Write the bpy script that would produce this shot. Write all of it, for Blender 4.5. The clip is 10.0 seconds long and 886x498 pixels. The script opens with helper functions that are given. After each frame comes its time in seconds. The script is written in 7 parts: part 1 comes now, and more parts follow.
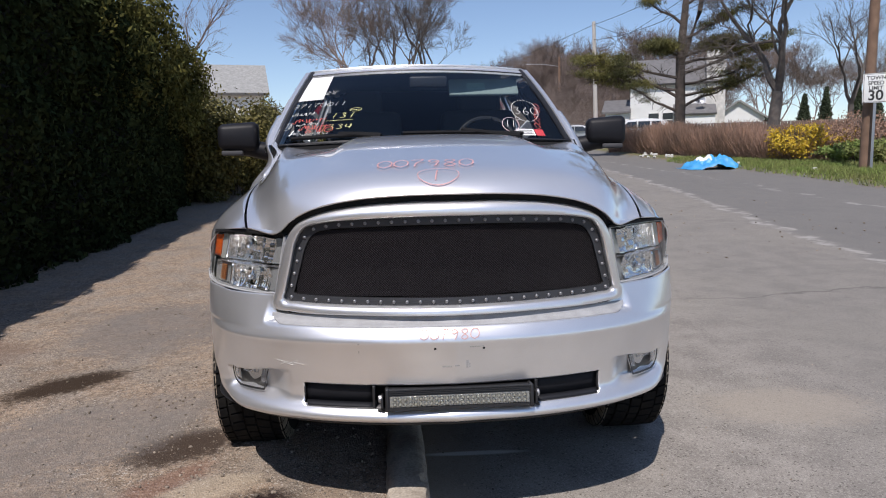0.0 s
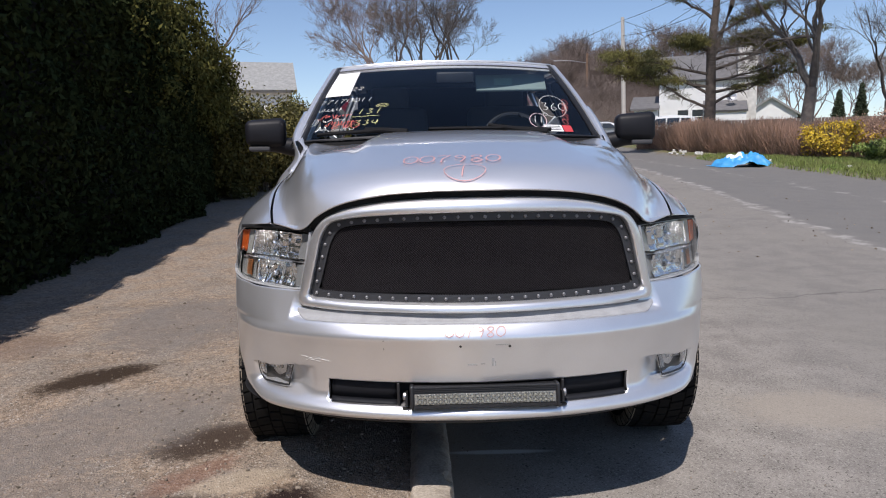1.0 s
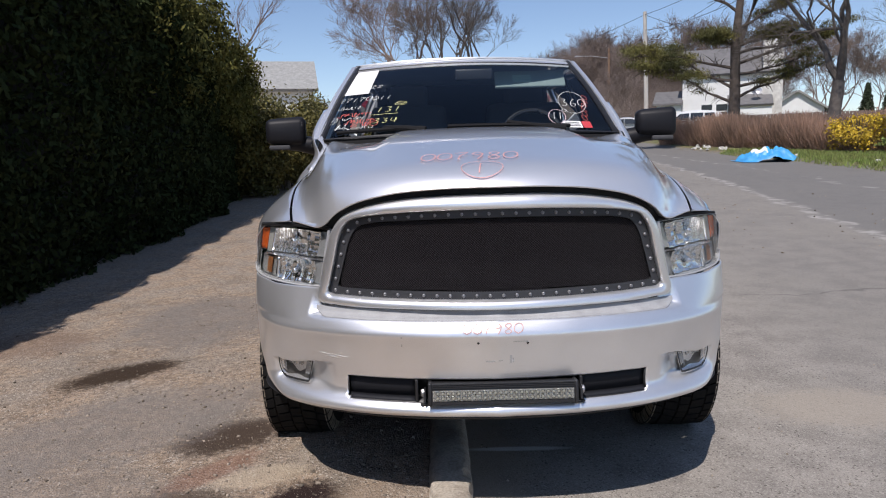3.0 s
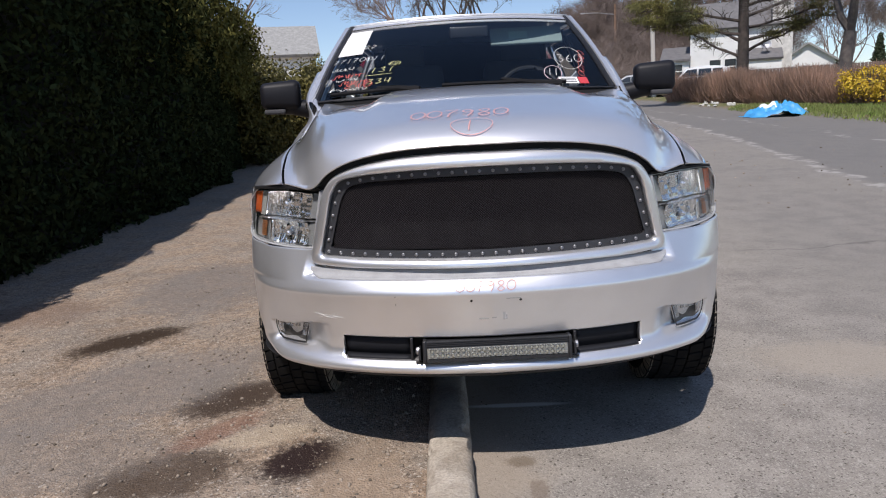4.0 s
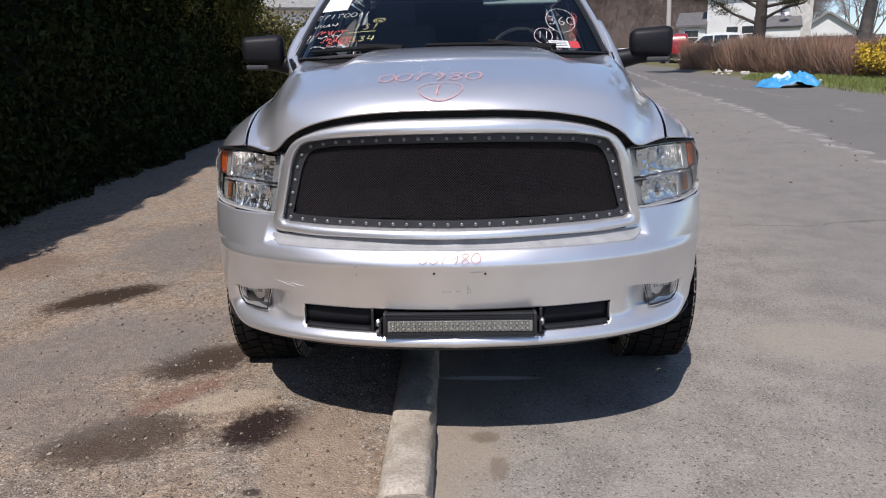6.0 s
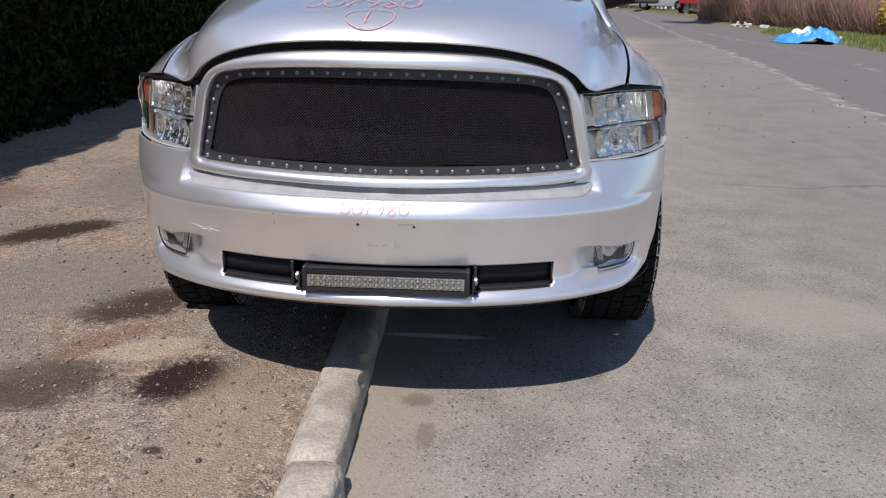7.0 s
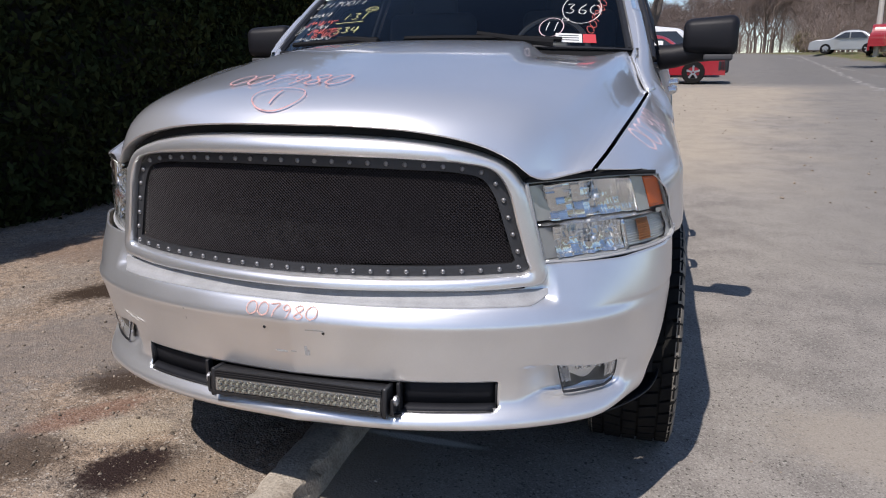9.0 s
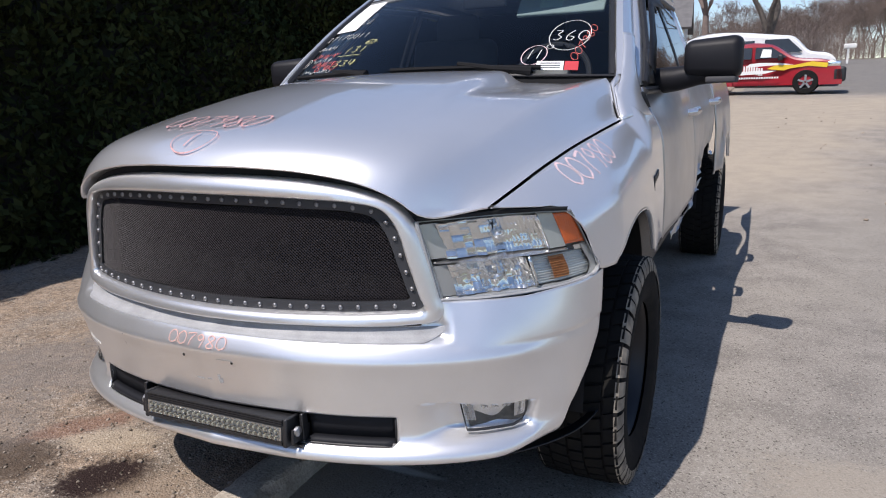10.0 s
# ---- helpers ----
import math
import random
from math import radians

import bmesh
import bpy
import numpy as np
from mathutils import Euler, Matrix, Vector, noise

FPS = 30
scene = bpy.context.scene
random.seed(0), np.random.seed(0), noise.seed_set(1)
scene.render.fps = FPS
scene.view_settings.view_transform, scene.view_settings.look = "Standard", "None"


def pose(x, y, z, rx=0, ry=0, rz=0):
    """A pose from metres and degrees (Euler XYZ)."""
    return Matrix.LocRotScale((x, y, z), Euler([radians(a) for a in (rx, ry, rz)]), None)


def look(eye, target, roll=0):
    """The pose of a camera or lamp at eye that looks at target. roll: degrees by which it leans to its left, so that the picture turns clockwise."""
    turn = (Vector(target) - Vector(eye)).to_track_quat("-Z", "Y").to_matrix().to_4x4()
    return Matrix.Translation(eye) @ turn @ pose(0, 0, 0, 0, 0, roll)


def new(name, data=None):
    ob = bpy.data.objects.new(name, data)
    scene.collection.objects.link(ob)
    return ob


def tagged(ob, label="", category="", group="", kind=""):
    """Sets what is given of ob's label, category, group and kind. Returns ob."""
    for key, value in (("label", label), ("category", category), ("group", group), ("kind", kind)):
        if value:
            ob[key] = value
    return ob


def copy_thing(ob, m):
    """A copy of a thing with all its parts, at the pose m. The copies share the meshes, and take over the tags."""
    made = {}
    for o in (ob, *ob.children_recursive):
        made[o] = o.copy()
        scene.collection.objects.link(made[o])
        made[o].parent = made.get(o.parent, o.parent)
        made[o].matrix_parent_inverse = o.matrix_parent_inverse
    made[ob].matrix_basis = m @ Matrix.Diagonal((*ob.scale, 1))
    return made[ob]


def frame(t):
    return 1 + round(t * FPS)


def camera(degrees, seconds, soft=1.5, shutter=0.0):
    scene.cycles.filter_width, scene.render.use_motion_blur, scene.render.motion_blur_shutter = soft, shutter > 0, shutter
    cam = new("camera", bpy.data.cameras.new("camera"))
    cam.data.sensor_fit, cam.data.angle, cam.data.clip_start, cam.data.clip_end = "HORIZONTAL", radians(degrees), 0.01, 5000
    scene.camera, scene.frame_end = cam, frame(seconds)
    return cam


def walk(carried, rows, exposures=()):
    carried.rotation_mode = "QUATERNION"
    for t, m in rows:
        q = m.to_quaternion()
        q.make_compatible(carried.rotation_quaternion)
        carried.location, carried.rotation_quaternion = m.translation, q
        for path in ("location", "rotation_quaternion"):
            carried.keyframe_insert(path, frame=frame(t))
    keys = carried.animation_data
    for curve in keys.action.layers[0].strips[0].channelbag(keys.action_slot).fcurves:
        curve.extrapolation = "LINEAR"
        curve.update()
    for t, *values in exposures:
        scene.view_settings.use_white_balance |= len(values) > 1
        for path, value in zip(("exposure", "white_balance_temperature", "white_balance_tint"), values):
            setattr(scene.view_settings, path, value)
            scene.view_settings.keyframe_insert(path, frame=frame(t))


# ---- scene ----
cam = camera(65.5, 10.0, soft=1.1)
PATH = [
    (0, (-0.14, -2.348, 1.383), (-0.043, -0.368, 1.122), -1.2),
    (0.5, (-0.148, -2.348, 1.383), (-0.09, -0.366, 1.124), -0.8),
    (1, (-0.141, -2.322, 1.378), (-0.118, -0.34, 1.11), -1.1),
    (1.5, (-0.142, -2.323, 1.381), (-0.146, -0.34, 1.12), -1.5),
    (2, (-0.135, -2.31, 1.38), (-0.143, -0.329, 1.102), -2.2),
    (3.5, (-0.115, -2.335, 1.373), (-0.168, -0.355, 1.1), -1.4),
    (4, (-0.07, -2.33, 1.355), (-0.137, -0.367, 0.98), -3.0),
    (4.5, (-0.107, -2.301, 1.376), (-0.075, -0.329, 1.042), -1.5),
    (5, (-0.165, -2.266, 1.361), (-0.145, -0.297, 1.012), 0.3),
    (5.2, (-0.159, -2.242, 1.339), (-0.118, -0.297, 0.879), 0.9),
    (6.3, (0.165, -2.219, 1.369), (0.023, -0.288, 0.866), -2.1),
    (6.5, (0.207, -2.194, 1.347), (0.046, -0.278, 0.796), -2.3),
    (7, (0.31, -2.006, 1.324), (0.208, -0.112, 0.69), 1.2),
    (7.5, (0.457, -1.831, 1.303), (0.338, 0.014, 0.541), -1.0),
    (8, (0.637, -1.78, 1.307), (0.143, -0.024, 0.487), -1.5),
    (8.5, (0.778, -1.71, 1.319), (0.211, 0.058, 0.576), -2.6),
    (9, (0.907, -1.538, 1.395), (0.349, 0.315, 0.888), -0.2),
    (9.5, (1.166, -1.442, 1.421), (0.445, 0.383, 1.037), 0.8),
    (10, (1.43, -1.346, 1.45), (0.578, 0.404, 0.989), -1.7),
]
walk(cam, [(t, look(eye, target, roll)) for t, eye, target, roll in PATH], [(0, 0.02, 6500, 15), (9.2, 0.02, 6500, 15), (10, 0.16, 6500, 15)])

# ---- light ----
SUN_TO = Vector((-0.207, -0.63, 1.0)).normalized()
world = bpy.data.worlds.new("sky")
scene.world = world
world.use_nodes = True
wn = world.node_tree
sky = wn.nodes.new("ShaderNodeTexSky")
sky.sky_type = "NISHITA"
sky.sun_disc = False
sky.sun_elevation = math.asin(SUN_TO.z)
sky.sun_rotation = math.atan2(SUN_TO.x, SUN_TO.y) % (2 * math.pi)
sky.air_density, sky.dust_density, sky.ozone_density = 0.85, 0.25, 2.2
wn.nodes["Background"].inputs["Strength"].default_value = 0.125
wn.links.new(sky.outputs["Color"], wn.nodes["Background"].inputs["Color"])
sun = new("sun", bpy.data.lights.new("sun", "SUN"))
sun.data.energy, sun.data.angle, sun.data.color = 4.2, radians(0.5), (1.0, 0.955, 0.89)
sun.matrix_world = look(SUN_TO * 60, (0, 0, 0))
scene.view_settings.exposure = 0.0


# ---- helpers of this scene ----
def smooth01(v):
    v = np.clip(v, 0.0, 1.0)
    return v * v * (3 - 2 * v)


def spl(pts, n):
    """n points along a smooth curve through pts."""
    p = np.array(pts, float)
    k = len(p)
    m = np.zeros_like(p)
    d = p[1:] - p[:-1]
    L = np.linalg.norm(d, axis=1)[:, None] + 1e-9
    m[1:-1] = (d[:-1] / L[:-1] + d[1:] / L[1:]) / 2
    m[0], m[-1] = d[0] / L[0], d[-1] / L[-1]
    s = np.concatenate([[0], np.cumsum(L[:, 0])])
    out = []
    for q in np.linspace(0, s[-1], n):
        i = min(max(int(np.searchsorted(s, q)) - 1, 0), k - 2)
        h = s[i + 1] - s[i]
        t = (q - s[i]) / h
        out.append((2 * t**3 - 3 * t**2 + 1) * p[i] + (t**3 - 2 * t**2 + t) * h * m[i]
                   + (-2 * t**3 + 3 * t**2) * p[i + 1] + (t**3 - t**2) * h * m[i + 1])
    return np.array(out)


def curve_fn(pts):
    """A function y(x) through pts, smooth."""
    c = spl(pts, 240)
    return lambda x: np.interp(x, c[:, 0], c[:, 1])


def mesh_of(name, verts, faces, mats, smooth=True, index=None):
    me = bpy.data.meshes.new(name)
    me.from_pydata([tuple(map(float, v)) for v in verts], [], [tuple(map(int, f)) for f in faces])
    for m in (mats if isinstance(mats, (list, tuple)) else [mats]):
        me.materials.append(m)
    if index is not None:
        me.polygons.foreach_set("material_index", np.array(index, np.int32))
    if smooth:
        me.polygons.foreach_set("use_smooth", np.ones(len(me.polygons), bool))
    me.update()
    return me


def part(name, geo, mat, parent=None, label="", smooth=True, thick=0.0, bevel=0.0, kind=""):
    """Links geo, a bmesh or (verts, faces) or a mesh, as one mesh object under parent."""
    if isinstance(geo, bmesh.types.BMesh):
        me = bpy.data.meshes.new(name)
        geo.to_mesh(me)
        geo.free()
        me.materials.append(mat)
        if smooth:
            me.polygons.foreach_set("use_smooth", np.ones(len(me.polygons), bool))
    elif isinstance(geo, tuple):
        me = mesh_of(name, geo[0], geo[1], mat, smooth)
    else:
        me = geo
    ob = new(name, me)
    if smooth and len(me.polygons):
        me.set_sharp_from_angle(angle=radians(38))
    if parent is not None:
        ob.parent = parent
    if thick:
        md = ob.modifiers.new("thickness", "SOLIDIFY")
        md.thickness, md.offset = thick, -1
    if bevel:
        md = ob.modifiers.new("edges", "BEVEL")
        md.width, md.segments, md.limit_method, md.angle_limit = bevel, 2, "ANGLE", radians(40)
    return tagged(ob, label=label, kind=kind)


def thing(name, label, category, group="", kind="", at=None):
    ob = new(name)
    ob.empty_display_size = 0.1
    if at is not None:
        ob.matrix_basis = at
    return tagged(ob, label, category, group, kind)


def grid(P, flip=False, closed_u=False, closed_v=False):
    """verts and faces of an array of points (m, n, 3)."""
    P = np.asarray(P, float)
    m, n = P.shape[:2]
    faces = []
    for i in range(m if closed_u else m - 1):
        for j in range(n if closed_v else n - 1):
            a, b = i * n + j, ((i + 1) % m) * n + j
            c, d = ((i + 1) % m) * n + (j + 1) % n, i * n + (j + 1) % n
            faces.append((a, d, c, b) if flip else (a, b, c, d))
    return P.reshape(-1, 3), faces


def join(*geos):
    V, F, k = [], [], 0
    for v, f in geos:
        V.extend(v)
        F.extend([tuple(i + k for i in q) for q in f])
        k += len(v)
    return V, F


def facing(geo, way):
    """geo with its faces turned towards way."""
    V, F = geo
    a = np.zeros(3)
    for f in F:
        p = [np.asarray(V[i], float) for i in f[:3]]
        a += np.cross(p[1] - p[0], p[2] - p[0])
    return (V, F) if a @ np.asarray(way, float) > 0 else (V, [tuple(reversed(f)) for f in F])


def box(x0, x1, y0, y1, z0, z1):
    v = [(x, y, z) for x in (x0, x1) for y in (y0, y1) for z in (z0, z1)]
    return v, [(0, 1, 3, 2), (4, 6, 7, 5), (0, 4, 5, 1), (2, 3, 7, 6), (0, 2, 6, 4), (1, 5, 7, 3)]


def moved(geo, m):
    return [tuple(m @ Vector(v)) for v in geo[0]], geo[1]


def mirrored(geo):
    return [(-v[0], v[1], v[2]) for v in geo[0]], [tuple(reversed(f)) for f in geo[1]]


def tube(pts, radii, sides=8, caps=True):
    """A round bar along pts."""
    P = [Vector(p) for p in pts]
    V, F = [], []
    ref = Vector((0, 0, 1))
    for i, p in enumerate(P):
        d = (P[min(i + 1, len(P) - 1)] - P[max(i - 1, 0)]).normalized()
        if abs(d.dot(ref)) > 0.95:
            ref = Vector((1, 0, 0)) if abs(d.x) < 0.9 else Vector((0, 1, 0))
        a = d.cross(ref).normalized()
        b = d.cross(a)
        r = radii[i] if isinstance(radii, (list, tuple, np.ndarray)) else radii
        for k in range(sides):
            w = 2 * math.pi * k / sides
            V.append(tuple(p + a * (r * math.cos(w)) + b * (r * math.sin(w))))
    n = sides
    for i in range(len(P) - 1):
        for k in range(n):
            F.append((i * n + k, i * n + (k + 1) % n, (i + 1) * n + (k + 1) % n, (i + 1) * n + k))
    if caps:
        F.append(tuple(reversed(range(n))))
        F.append(tuple(range((len(P) - 1) * n, len(P) * n)))
    return V, F


def lathe(profile, sides=48, axis="x"):
    """profile: (along the axis, radius)."""
    P = []
    for k in range(sides):
        w = 2 * math.pi * k / sides
        c, s = math.cos(w), math.sin(w)
        P.append([(a, r * c, r * s) if axis == "x" else (r * c, r * s, a) for a, r in profile])
    return grid(P, closed_u=True)


def rounded_box(w, d, h, r=0.02, seg=3):
    bm = bmesh.new()
    bmesh.ops.create_cube(bm, size=1.0)
    bmesh.ops.scale(bm, vec=(w, d, h), verts=bm.verts)
    bmesh.ops.bevel(bm, geom=bm.edges[:], offset=r, segments=seg, affect="EDGES", profile=0.5)
    return bm


def bm_geo(bm):
    bm.verts.index_update()
    g = [tuple(v.co) for v in bm.verts], [tuple(v.index for v in f.verts) for f in bm.faces]
    bm.free()
    return g


# ---- materials ----
def material(name, color, rough=0.6, metal=0.0, vary=0.15, scale=8.0, bump=0.0, bump_scale=60.0, coat=0.0, fine=0.0, spec=0.5,
             tint=None, random=0.0, sheen=0.0):
    """A surface with grain at two scales: broad stains, and fine relief."""
    mat = bpy.data.materials.new(name)
    mat.use_nodes = True
    nt = mat.node_tree
    b = nt.nodes["Principled BSDF"]
    b.inputs["Roughness"].default_value = rough
    b.inputs["Metallic"].default_value = metal
    b.inputs["Coat Weight"].default_value = coat
    b.inputs["Coat Roughness"].default_value = 0.04
    b.inputs["Specular IOR Level"].default_value = spec
    geo = nt.nodes.new("ShaderNodeTexCoord")
    n1 = nt.nodes.new("ShaderNodeTexNoise")
    n1.inputs["Scale"].default_value, n1.inputs["Detail"].default_value = scale, 6
    nt.links.new(geo.outputs["Object"], n1.inputs["Vector"])
    n2 = nt.nodes.new("ShaderNodeTexNoise")
    n2.inputs["Scale"].default_value, n2.inputs["Detail"].default_value = bump_scale, 4
    nt.links.new(geo.outputs["Object"], n2.inputs["Vector"])
    mix = nt.nodes.new("ShaderNodeMix")
    mix.data_type = "RGBA"
    c = np.array(color, float)
    t = np.array(tint, float) if tint is not None else c * (1 - 0.6 * vary)
    mix.inputs["A"].default_value = (*(c * (1 + 0.35 * vary)), 1)
    mix.inputs["B"].default_value = (*t, 1)
    ramp = nt.nodes.new("ShaderNodeMapRange")
    ramp.inputs["From Min"].default_value, ramp.inputs["From Max"].default_value = 0.3, 0.72
    nt.links.new(n1.outputs["Fac"], ramp.inputs["Value"])
    nt.links.new(ramp.outputs["Result"], mix.inputs["Factor"])
    col = mix.outputs["Result"]
    if fine:
        m2 = nt.nodes.new("ShaderNodeMix")
        m2.data_type, m2.blend_type = "RGBA", "MULTIPLY"
        m2.inputs["Factor"].default_value = fine
        nt.links.new(col, m2.inputs["A"])
        grain = nt.nodes.new("ShaderNodeMapRange")
        grain.inputs["From Min"].default_value, grain.inputs["From Max"].default_value = 0.25, 0.75
        nt.links.new(n2.outputs["Fac"], grain.inputs["Value"])
        nt.links.new(grain.outputs["Result"], m2.inputs["B"])
        col = m2.outputs["Result"]
    if random:
        oi = nt.nodes.new("ShaderNodeNewGeometry")
        hs = nt.nodes.new("ShaderNodeHueSaturation")
        mr = nt.nodes.new("ShaderNodeMapRange")
        mr.inputs["To Min"].default_value, mr.inputs["To Max"].default_value = 1 - random, 1 + random
        nt.links.new(oi.outputs["Random Per Island"], mr.inputs["Value"])
        nt.links.new(mr.outputs["Result"], hs.inputs["Value"])
        nt.links.new(col, hs.inputs["Color"])
        col = hs.outputs["Color"]
    nt.links.new(col, b.inputs["Base Color"])
    if bump:
        bp = nt.nodes.new("ShaderNodeBump")
        bp.inputs["Strength"].default_value, bp.inputs["Distance"].default_value = 1.0, bump
        nt.links.new(n2.outputs["Fac"], bp.inputs["Height"])
        nt.links.new(bp.outputs["Normal"], b.inputs["Normal"])
    return mat


def glass_material(name, color=(1, 1, 1), rough=0.0, gloss=0.045):
    mat = bpy.data.materials.new(name)
    mat.use_nodes = True
    nt = mat.node_tree
    out = nt.nodes["Material Output"]
    tr = nt.nodes.new("ShaderNodeBsdfTransparent")
    tr.inputs["Color"].default_value = (*color, 1)
    gl = nt.nodes.new("ShaderNodeBsdfGlossy")
    gl.inputs["Roughness"].default_value = 0.02 + rough
    lw = nt.nodes.new("ShaderNodeLayerWeight")
    lw.inputs["Blend"].default_value = 0.5
    pw = nt.nodes.new("ShaderNodeMath")
    pw.operation = "POWER"
    pw.inputs[1].default_value = 4.5
    nt.links.new(lw.outputs["Facing"], pw.inputs[0])
    fr = nt.nodes.new("ShaderNodeMapRange")
    fr.inputs["To Min"].default_value, fr.inputs["To Max"].default_value = gloss, 1.0
    nt.links.new(pw.outputs[0], fr.inputs["Value"])
    mx = nt.nodes.new("ShaderNodeMixShader")
    nt.links.new(fr.outputs["Result"], mx.inputs["Fac"])
    nt.links.new(tr.outputs["BSDF"], mx.inputs[1])
    nt.links.new(gl.outputs["BSDF"], mx.inputs[2])
    nt.links.new(mx.outputs["Shader"], out.inputs["Surface"])
    return mat


PAINT = material("silver_paint", (0.91, 0.915, 0.93), rough=0.30, metal=0.70, vary=0.05, scale=3, bump=0.0, coat=1.0, fine=0.10, bump_scale=900)
# body silver toned down for the shaded flank, with slight waves
PAINT_SIDE = material("shaded_silver_paint", (0.56, 0.56, 0.565), rough=0.33, metal=0.84, vary=0.14, scale=4, coat=0.25, fine=0.12, bump=0.0006, bump_scale=9)
PAINT_LOW = material("scuffed_silver_plastic", (0.91, 0.91, 0.915), rough=0.31, metal=0.79, vary=0.10, scale=5, coat=0.4, fine=0.12, bump_scale=700)
BLACK = material("black_plastic", (0.018, 0.018, 0.02), rough=0.45, vary=0.3, scale=20, bump=0.0004, bump_scale=500)
GLOSSBLACK = material("dark_mirror_plastic", (0.011, 0.011, 0.014), spec=0.25, rough=0.5, vary=0.2, scale=9, bump=0.0003, bump_scale=420)
# near-black for black parts, and for sheets that stand for shade in gaps
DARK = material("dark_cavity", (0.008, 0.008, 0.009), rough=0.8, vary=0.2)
FRAME = material("grille_frame_metal", (0.05, 0.052, 0.058), rough=0.5, metal=0.3, vary=0.2, scale=30, bump=0.0003, bump_scale=600)
WIRE = material("black_wire", (0.034, 0.030, 0.033), rough=0.55, metal=0.1, spec=0.2, vary=0.2, scale=40)
BOLT = material("dull_bolt_heads", (0.32, 0.32, 0.33), rough=0.45, metal=0.8, vary=0.3, scale=60)
STEEL = material("bolt_steel", (0.45, 0.45, 0.46), rough=0.4, metal=0.9, vary=0.3, scale=60)
STEEL_BRIGHT = material("worn_bright_metal", (0.72, 0.73, 0.75), rough=0.26, metal=0.9, vary=0.25, scale=40)
SMOKED = material("dull_reflector", (0.48, 0.48, 0.46), rough=0.25, metal=0.8, vary=0.2, scale=60)
BOWL = material("lamp_bowl_chrome", (0.86, 0.86, 0.85), rough=0.12, metal=0.94, vary=0.1, scale=45, bump=0.0012, bump_scale=60)
CHROME = material("reflector_chrome", (0.84, 0.85, 0.85), rough=0.17, metal=1.0, vary=0.05, scale=30)
AMBER = material("amber_plastic", (0.75, 0.13, 0.02), rough=0.2, vary=0.15, scale=90, coat=0.6, bump=0.002, bump_scale=180)
RUBBER = material("tyre_rubber", (0.010, 0.010, 0.011), rough=0.9, vary=0.5, scale=14, bump=0.001, bump_scale=160, tint=(0.020, 0.019, 0.017), spec=0.1)
RIM = material("dark_wheel_metal", (0.025, 0.025, 0.028), rough=0.45, metal=0.4, vary=0.3)
LAMP_GREY = material("lamp_housing_grey", (0.30, 0.31, 0.31), rough=0.45, vary=0.15, scale=20)
LAMP_SATIN = material("lamp_satin_grey", (0.50, 0.51, 0.51), rough=0.26, metal=0.55, vary=0.1, scale=25)
LAMP_PALE = material("lamp_reflex_panel", (0.50, 0.52, 0.49), rough=0.3, metal=0.2, vary=0.12, scale=60, bump=0.001, bump_scale=260)
LAMP_FLUTE = material("lamp_flutes", (0.80, 0.80, 0.78), rough=0.2, metal=0.60, vary=0.1, scale=60)
AMBER_DIM = material("amber_behind_flutes", (0.50, 0.22, 0.09), rough=0.25, metal=0.35, vary=0.3, scale=70)
LENS = glass_material("lamp_lens", (0.97, 0.98, 0.98), 0.0, 0.03)
FOG_GLASS = material("dull_fog_reflector", (0.13, 0.13, 0.125), rough=0.3, metal=0.4, vary=0.4, scale=60)
WINDSCREEN = glass_material("windscreen_glass", (0.70, 0.76, 0.77))
TINTED = glass_material("tinted_side_glass", (0.045, 0.055, 0.065), 0.0, 0.20)
PAPER = material("white_paper", (0.80, 0.80, 0.78), rough=0.8, vary=0.04, scale=20)
CHALK_RED = material("red_grease_pencil", (0.62, 0.13, 0.11), rough=0.9, vary=0.4, scale=120)
CHALK_PINK = material("faded_red_grease_pencil", (0.75, 0.56, 0.58), rough=0.6, vary=0.5, scale=150)
CHALK_FAINT = material("smudged_red_grease_pencil", (0.60, 0.34, 0.33), rough=0.5, vary=0.6, scale=90)
CHALK_SALMON = material("salmon_grease_pencil", (0.72, 0.44, 0.38), rough=0.75, vary=0.5, scale=150)
STEP_GREY = material("dusty_grey_plastic", (0.40, 0.405, 0.415), rough=0.6, vary=0.3, scale=18, fine=0.25, bump_scale=300)
DUSTY = material("dusty_tyre_shoulder", (0.30, 0.265, 0.215), rough=0.95, spec=0.1, vary=0.6, scale=22, bump=0.001, bump_scale=160, tint=(0.12, 0.105, 0.09))
CHALK_WHITE = material("white_paint_pen", (0.62, 0.62, 0.60), rough=0.9, vary=0.2, scale=120)
CHALK_YELLOW = material("yellow_paint_pen", (0.66, 0.64, 0.30), rough=0.9, vary=0.2, scale=120)
INSERT = material("insert_plastic", (0.016, 0.017, 0.021), rough=0.6, spec=0.2, vary=0.2, scale=30)
WIPER = material("wiper_rubber", (0.015, 0.015, 0.016), rough=0.9, vary=0.2, spec=0.15)
TRIM_GREY = material("grey_interior", (0.055, 0.055, 0.06), rough=0.8, vary=0.2, scale=12)

GRAVEL_C, GRAVEL_D = (0.43, 0.325, 0.235), (0.195, 0.142, 0.102)
ASPH_C, ASPH_D = (0.315, 0.286, 0.252), (0.215, 0.195, 0.174)


